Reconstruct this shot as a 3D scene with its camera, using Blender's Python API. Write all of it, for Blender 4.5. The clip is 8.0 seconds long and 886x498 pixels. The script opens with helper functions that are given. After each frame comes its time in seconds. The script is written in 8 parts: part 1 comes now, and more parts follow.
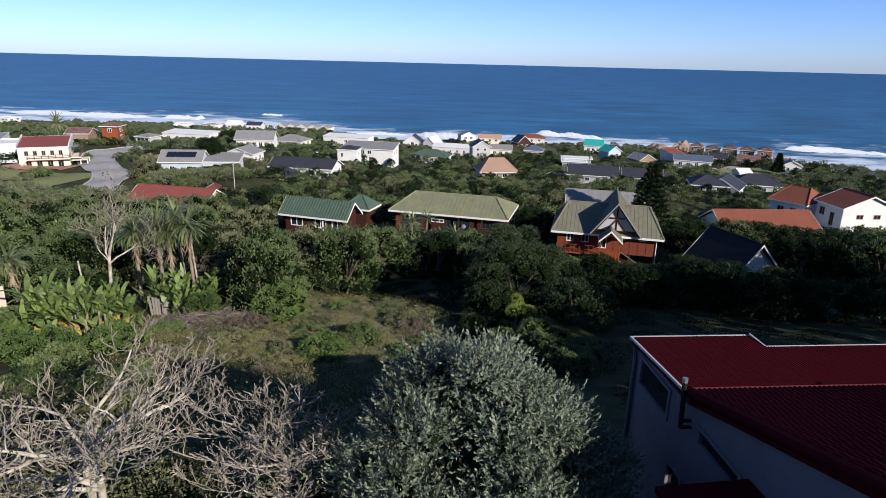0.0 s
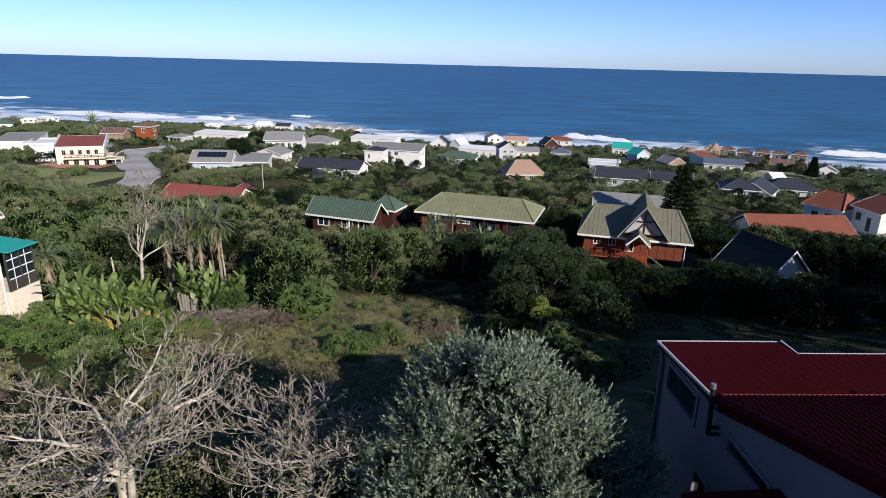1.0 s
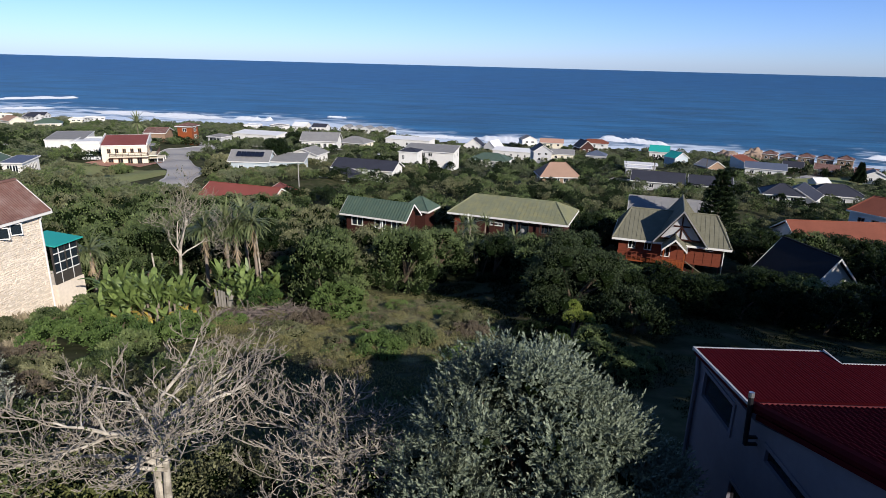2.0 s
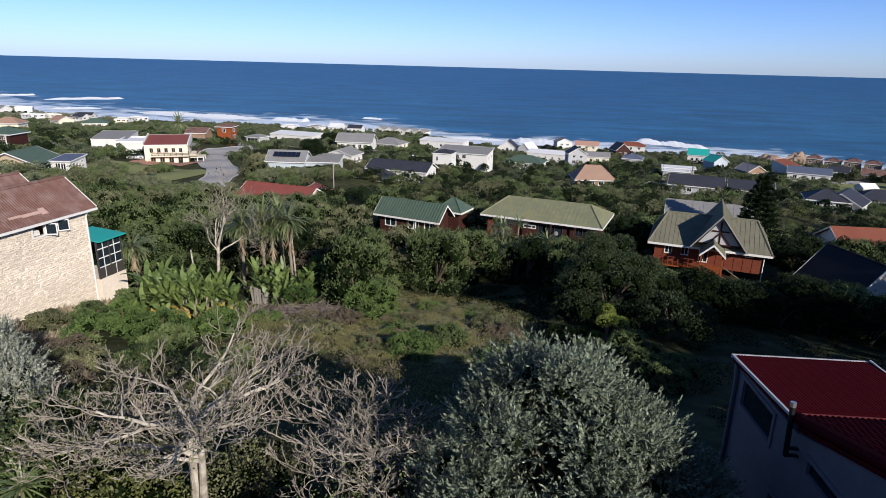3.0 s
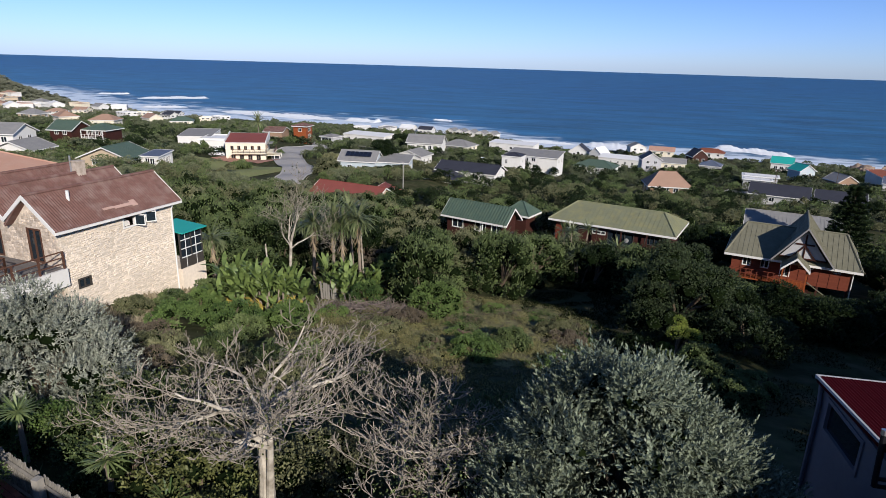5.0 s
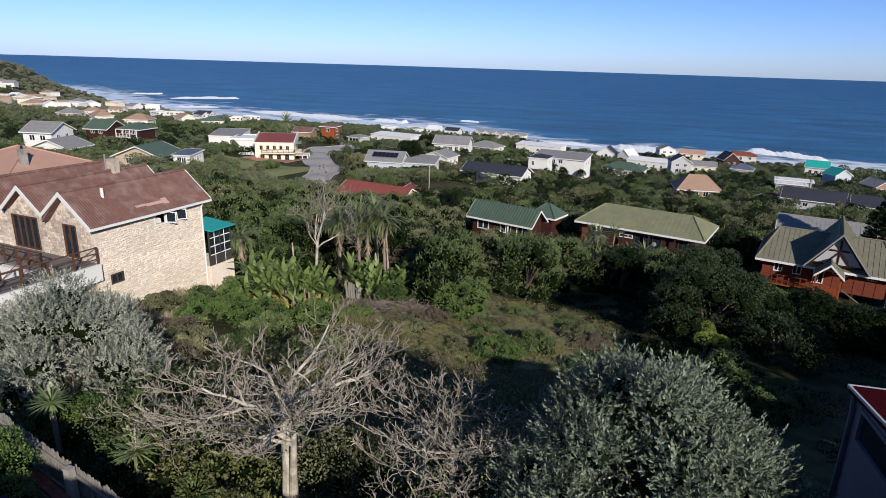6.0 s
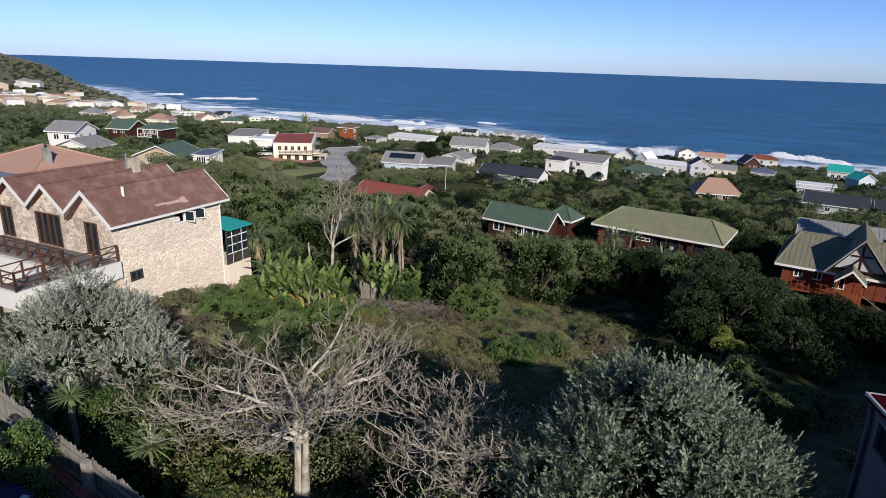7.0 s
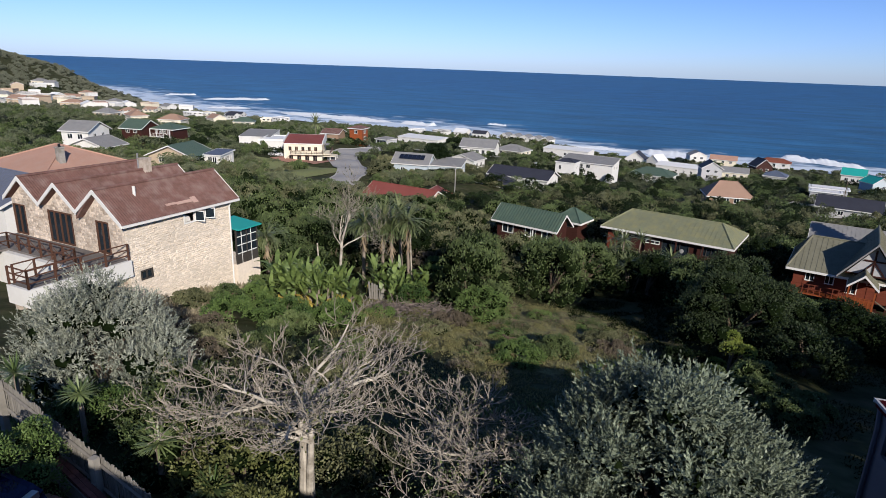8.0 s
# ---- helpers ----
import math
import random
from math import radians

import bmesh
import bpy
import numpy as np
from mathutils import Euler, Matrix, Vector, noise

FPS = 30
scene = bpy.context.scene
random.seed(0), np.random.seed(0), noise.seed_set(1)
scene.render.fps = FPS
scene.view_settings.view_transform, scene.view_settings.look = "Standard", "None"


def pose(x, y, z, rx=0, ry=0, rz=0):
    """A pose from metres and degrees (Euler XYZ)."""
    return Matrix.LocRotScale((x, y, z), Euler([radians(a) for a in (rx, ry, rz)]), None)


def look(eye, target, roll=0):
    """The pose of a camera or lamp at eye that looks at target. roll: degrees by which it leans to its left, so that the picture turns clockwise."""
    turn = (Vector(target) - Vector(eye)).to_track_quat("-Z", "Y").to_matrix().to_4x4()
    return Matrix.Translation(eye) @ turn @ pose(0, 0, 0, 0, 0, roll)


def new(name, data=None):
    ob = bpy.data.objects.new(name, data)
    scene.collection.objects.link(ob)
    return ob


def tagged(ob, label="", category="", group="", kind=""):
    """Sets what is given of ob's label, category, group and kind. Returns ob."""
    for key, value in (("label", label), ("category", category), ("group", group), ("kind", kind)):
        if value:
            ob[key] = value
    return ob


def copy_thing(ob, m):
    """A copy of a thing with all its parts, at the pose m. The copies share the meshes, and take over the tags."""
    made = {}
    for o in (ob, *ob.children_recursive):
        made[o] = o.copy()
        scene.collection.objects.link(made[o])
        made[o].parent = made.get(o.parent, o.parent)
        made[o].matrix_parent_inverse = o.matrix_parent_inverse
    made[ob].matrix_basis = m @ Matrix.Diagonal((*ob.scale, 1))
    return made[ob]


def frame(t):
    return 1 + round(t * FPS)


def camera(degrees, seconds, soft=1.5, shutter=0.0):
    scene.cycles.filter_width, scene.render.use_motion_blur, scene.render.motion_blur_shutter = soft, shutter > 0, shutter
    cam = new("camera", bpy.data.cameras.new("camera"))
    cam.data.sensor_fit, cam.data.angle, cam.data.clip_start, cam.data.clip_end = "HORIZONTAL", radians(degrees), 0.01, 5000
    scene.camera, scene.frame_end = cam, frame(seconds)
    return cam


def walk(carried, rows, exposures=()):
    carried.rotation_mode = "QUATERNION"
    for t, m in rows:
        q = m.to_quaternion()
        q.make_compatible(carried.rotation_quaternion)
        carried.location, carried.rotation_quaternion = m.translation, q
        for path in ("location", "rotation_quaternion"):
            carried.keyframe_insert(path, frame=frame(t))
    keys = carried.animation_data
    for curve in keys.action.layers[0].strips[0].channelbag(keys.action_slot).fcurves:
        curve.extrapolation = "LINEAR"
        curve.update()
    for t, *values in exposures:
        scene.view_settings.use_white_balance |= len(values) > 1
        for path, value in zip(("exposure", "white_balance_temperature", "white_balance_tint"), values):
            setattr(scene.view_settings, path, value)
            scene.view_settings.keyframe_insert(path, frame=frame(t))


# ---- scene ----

# ================= camera and its walk =================
cam = camera(72.15, 8.0, soft=0.6)
PATH = [
    (0.0, pose(-0.000, 0.000, 46.000, 72.49, -1.35, 0.00)),
    (0.5, pose(-0.002, -0.001, 45.982, 72.54, -1.37, 1.12)),
    (1.0, pose(-0.004, -0.007, 45.965, 72.60, -1.36, 2.49)),
    (1.5, pose(-0.001, -0.000, 45.945, 72.65, -1.39, 4.09)),
    (3.0, pose(-0.041, -0.006, 45.886, 72.77, -1.36, 8.86)),
    (3.5, pose(-0.066, -0.007, 45.878, 72.80, -1.41, 10.53)),
    (4.0, pose(-0.093, -0.008, 45.869, 72.79, -1.42, 12.24)),
    (4.5, pose(-0.112, -0.012, 45.863, 72.80, -1.49, 13.86)),
    (6.0, pose(-0.083, -0.026, 45.871, 72.84, -1.61, 17.87)),
    (6.5, pose(-0.056, -0.039, 45.870, 72.88, -1.67, 18.77)),
    (7.0, pose(-0.004, -0.043, 45.877, 72.93, -1.76, 19.50)),
    (7.5, pose(0.039, -0.043, 45.882, 72.99, -1.84, 20.05)),
    (8.0, pose(0.075, -0.041, 45.892, 73.02, -1.93, 20.47)),
]
walk(cam, PATH, exposures=[(0.0, 0.4, 6100, 12), (2.5, 0.28, 6100, 12), (8.0, 0.15, 6100, 12)])

# ================= sky and sun =================
SUN_EL, SUN_AZ = 24.0, 180 - 40.0          # low winter sun, behind and to the right
world = bpy.data.worlds.new("sky")
scene.world = world
world.use_nodes = True
wn = world.node_tree
sky = wn.nodes.new("ShaderNodeTexSky")
sky.sky_type = "NISHITA"
sky.sun_disc = False
sky.sun_elevation, sky.sun_rotation = radians(SUN_EL), radians(SUN_AZ)
sky.altitude, sky.air_density, sky.dust_density, sky.ozone_density = 50, 0.85, 0.2, 2.6
wn.nodes["Background"].inputs["Strength"].default_value = 0.07
cool = wn.nodes.new("ShaderNodeMix")                     # clear maritime air: cooler than the model's low-sun horizon
cool.data_type, cool.blend_type = "RGBA", "MULTIPLY"
cool.inputs["Factor"].default_value = 1.0
height = wn.nodes.new("ShaderNodeMapRange")              # pale blue sea air low down, deep blue overhead
height.interpolation_type = "SMOOTHSTEP"
height.inputs["From Min"].default_value, height.inputs["From Max"].default_value = 0.0, 0.3
gaze = wn.nodes.new("ShaderNodeTexCoord")
axes = wn.nodes.new("ShaderNodeSeparateXYZ")
wn.links.new(gaze.outputs["Generated"], axes.inputs[0])
wn.links.new(axes.outputs["Z"], height.inputs["Value"])
air = wn.nodes.new("ShaderNodeMix")
air.data_type = "RGBA"
air.inputs["A"].default_value, air.inputs["B"].default_value = (0.92, 1.13, 1.82, 1), (0.72, 0.91, 1.2, 1)
wn.links.new(height.outputs[0], air.inputs["Factor"])
wn.links.new(air.outputs["Result"], cool.inputs["B"])
wn.links.new(sky.outputs[0], cool.inputs["A"])
wn.links.new(cool.outputs["Result"], wn.nodes["Background"].inputs["Color"])
to_sun = Vector((math.sin(radians(SUN_AZ)) * math.cos(radians(SUN_EL)), math.cos(radians(SUN_AZ)) * math.cos(radians(SUN_EL)), math.sin(radians(SUN_EL))))
sun_data = bpy.data.lights.new("sun", "SUN")
sun_data.energy, sun_data.angle, sun_data.color = 5.0, radians(0.5), (1.0, 0.9, 0.76)
sun = new("sun", sun_data)
sun.matrix_world = look(to_sun * 200, (0, 0, 0))

# ================= materials =================
def node(nt, kind, **inputs):
    n = nt.nodes.new(kind)
    for k, v in inputs.items():
        n.inputs[k.replace("_", " ")].default_value = v
    return n


def surface(name, color, rough=0.8, metal=0.0, vary=0.25, grain=6.0, patch=0.5, bump=0.15, bump_scale=40.0, tint=None, tint_amount=0.0,
            per_object=0.0, per_island=0.0, spec=0.22, streak=0.0):
    """A surface with colour variation at two scales (metres), a stain tint, and fine relief."""
    m = bpy.data.materials.new(name)
    m.use_nodes = True
    nt = m.node_tree
    b = nt.nodes["Principled BSDF"]
    b.inputs["Roughness"].default_value = rough
    b.inputs["Metallic"].default_value = metal
    b.inputs["Specular IOR Level"].default_value = spec
    geo = nt.nodes.new("ShaderNodeNewGeometry")
    pos = geo.outputs["Position"]
    if streak:
        mp = nt.nodes.new("ShaderNodeMapping")
        mp.inputs["Scale"].default_value = (1, 1, streak)
        nt.links.new(pos, mp.inputs["Vector"])
        pos = mp.outputs[0]
    n1 = node(nt, "ShaderNodeTexNoise", Scale=grain, Detail=5.0)
    n2 = node(nt, "ShaderNodeTexNoise", Scale=patch, Detail=3.0)
    n3 = node(nt, "ShaderNodeTexNoise", Scale=bump_scale, Detail=4.0)
    for n in (n1, n2, n3):
        nt.links.new(pos, n.inputs["Vector"])
    add = nt.nodes.new("ShaderNodeMath")
    add.operation = "ADD"
    nt.links.new(n1.outputs[0], add.inputs[0])
    nt.links.new(n2.outputs[0], add.inputs[1])
    last = add.outputs[0]
    for amount, sock in ((per_object, "o"), (per_island, "i")):
        if amount:
            src = nt.nodes.new("ShaderNodeObjectInfo").outputs["Random"] if sock == "o" else geo.outputs["Random Per Island"]
            ma = nt.nodes.new("ShaderNodeMath")
            ma.operation = "MULTIPLY_ADD"
            nt.links.new(src, ma.inputs[0])
            ma.inputs[1].default_value = amount
            nt.links.new(last, ma.inputs[2])
            last = ma.outputs[0]
    mid = 1.0 + (per_object + per_island) / 2
    rng = nt.nodes.new("ShaderNodeMapRange")
    rng.inputs["From Min"].default_value, rng.inputs["From Max"].default_value = mid - 0.5, mid + 0.5
    rng.inputs["To Min"].default_value, rng.inputs["To Max"].default_value = 1 - vary, 1 + vary
    nt.links.new(last, rng.inputs["Value"])
    mul = nt.nodes.new("ShaderNodeMix")
    mul.data_type, mul.blend_type = "RGBA", "MULTIPLY"
    mul.inputs["Factor"].default_value = 1.0
    mul.inputs["A"].default_value = (*color, 1)
    nt.links.new(rng.outputs[0], mul.inputs["B"])
    out = mul.outputs["Result"]
    if tint:
        n4 = node(nt, "ShaderNodeTexNoise", Scale=patch * 2.3, Detail=6.0)
        nt.links.new(pos, n4.inputs["Vector"])
        r4 = nt.nodes.new("ShaderNodeMapRange")
        r4.inputs["From Min"].default_value, r4.inputs["From Max"].default_value = 0.45, 0.7
        r4.inputs["To Max"].default_value = tint_amount
        nt.links.new(n4.outputs[0], r4.inputs["Value"])
        mt = nt.nodes.new("ShaderNodeMix")
        mt.data_type = "RGBA"
        nt.links.new(r4.outputs[0], mt.inputs["Factor"])
        nt.links.new(out, mt.inputs["A"])
        mt.inputs["B"].default_value = (*tint, 1)
        out = mt.outputs["Result"]
    nt.links.new(out, b.inputs["Base Color"])
    if bump:
        bm_ = nt.nodes.new("ShaderNodeBump")
        bm_.inputs["Strength"].default_value = bump
        bm_.inputs["Distance"].default_value = 0.02
        nt.links.new(n3.outputs[0], bm_.inputs["Height"])
        nt.links.new(bm_.outputs[0], b.inputs["Normal"])
    return m


def foliage(name, color, tip, rough=0.5, glow=0.2, per_object=0.5, spec=0.25):
    """Leaves: colour between two greens leaf by leaf and plant by plant, with a little light let through."""
    m = bpy.data.materials.new(name)
    m.use_nodes = True
    nt = m.node_tree
    b = nt.nodes["Principled BSDF"]
    b.inputs["Roughness"].default_value = rough
    b.inputs["Specular IOR Level"].default_value = spec
    geo = nt.nodes.new("ShaderNodeNewGeometry")
    info = nt.nodes.new("ShaderNodeObjectInfo")
    n1 = node(nt, "ShaderNodeTexNoise", Scale=0.9, Detail=4.0)
    nt.links.new(geo.outputs["Position"], n1.inputs["Vector"])
    leaf = nt.nodes.new("ShaderNodeMath")
    leaf.operation = "MULTIPLY"
    leaf.inputs[1].default_value = 0.6
    nt.links.new(geo.outputs["Random Per Island"], leaf.inputs[0])
    a = nt.nodes.new("ShaderNodeMath")
    a.operation = "MULTIPLY_ADD"
    nt.links.new(info.outputs["Random"], a.inputs[0])
    a.inputs[1].default_value = per_object
    nt.links.new(leaf.outputs[0], a.inputs[2])
    c = nt.nodes.new("ShaderNodeMath")
    c.operation = "MULTIPLY_ADD"
    nt.links.new(n1.outputs[0], c.inputs[0])
    c.inputs[1].default_value = 1.7
    nt.links.new(a.outputs[0], c.inputs[2])
    rng = nt.nodes.new("ShaderNodeMapRange")
    rng.inputs["From Min"].default_value, rng.inputs["From Max"].default_value = 0.55 + per_object / 2, 1.75 + per_object / 2
    nt.links.new(c.outputs[0], rng.inputs["Value"])
    mix = nt.nodes.new("ShaderNodeMix")
    mix.data_type = "RGBA"
    nt.links.new(rng.outputs[0], mix.inputs["Factor"])
    mix.inputs["A"].default_value, mix.inputs["B"].default_value = (*color, 1), (*tip, 1)
    nt.links.new(mix.outputs["Result"], b.inputs["Base Color"])
    tr = nt.nodes.new("ShaderNodeBsdfTranslucent")
    nt.links.new(mix.outputs["Result"], tr.inputs["Color"])
    ms = nt.nodes.new("ShaderNodeMixShader")
    ms.inputs["Fac"].default_value = glow
    nt.links.new(b.outputs[0], ms.inputs[1])
    nt.links.new(tr.outputs[0], ms.inputs[2])
    nt.links.new(ms.outputs[0], nt.nodes["Material Output"].inputs["Surface"])
    return m


def glass(name, color=(0.02, 0.03, 0.04)):
    m = bpy.data.materials.new(name)
    m.use_nodes = True
    b = m.node_tree.nodes["Principled BSDF"]
    b.inputs["Base Color"].default_value = (*color, 1)
    b.inputs["Roughness"].default_value = 0.04
    b.inputs["Transmission Weight"].default_value = 0.3
    b.inputs["IOR"].default_value = 1.45
    return m


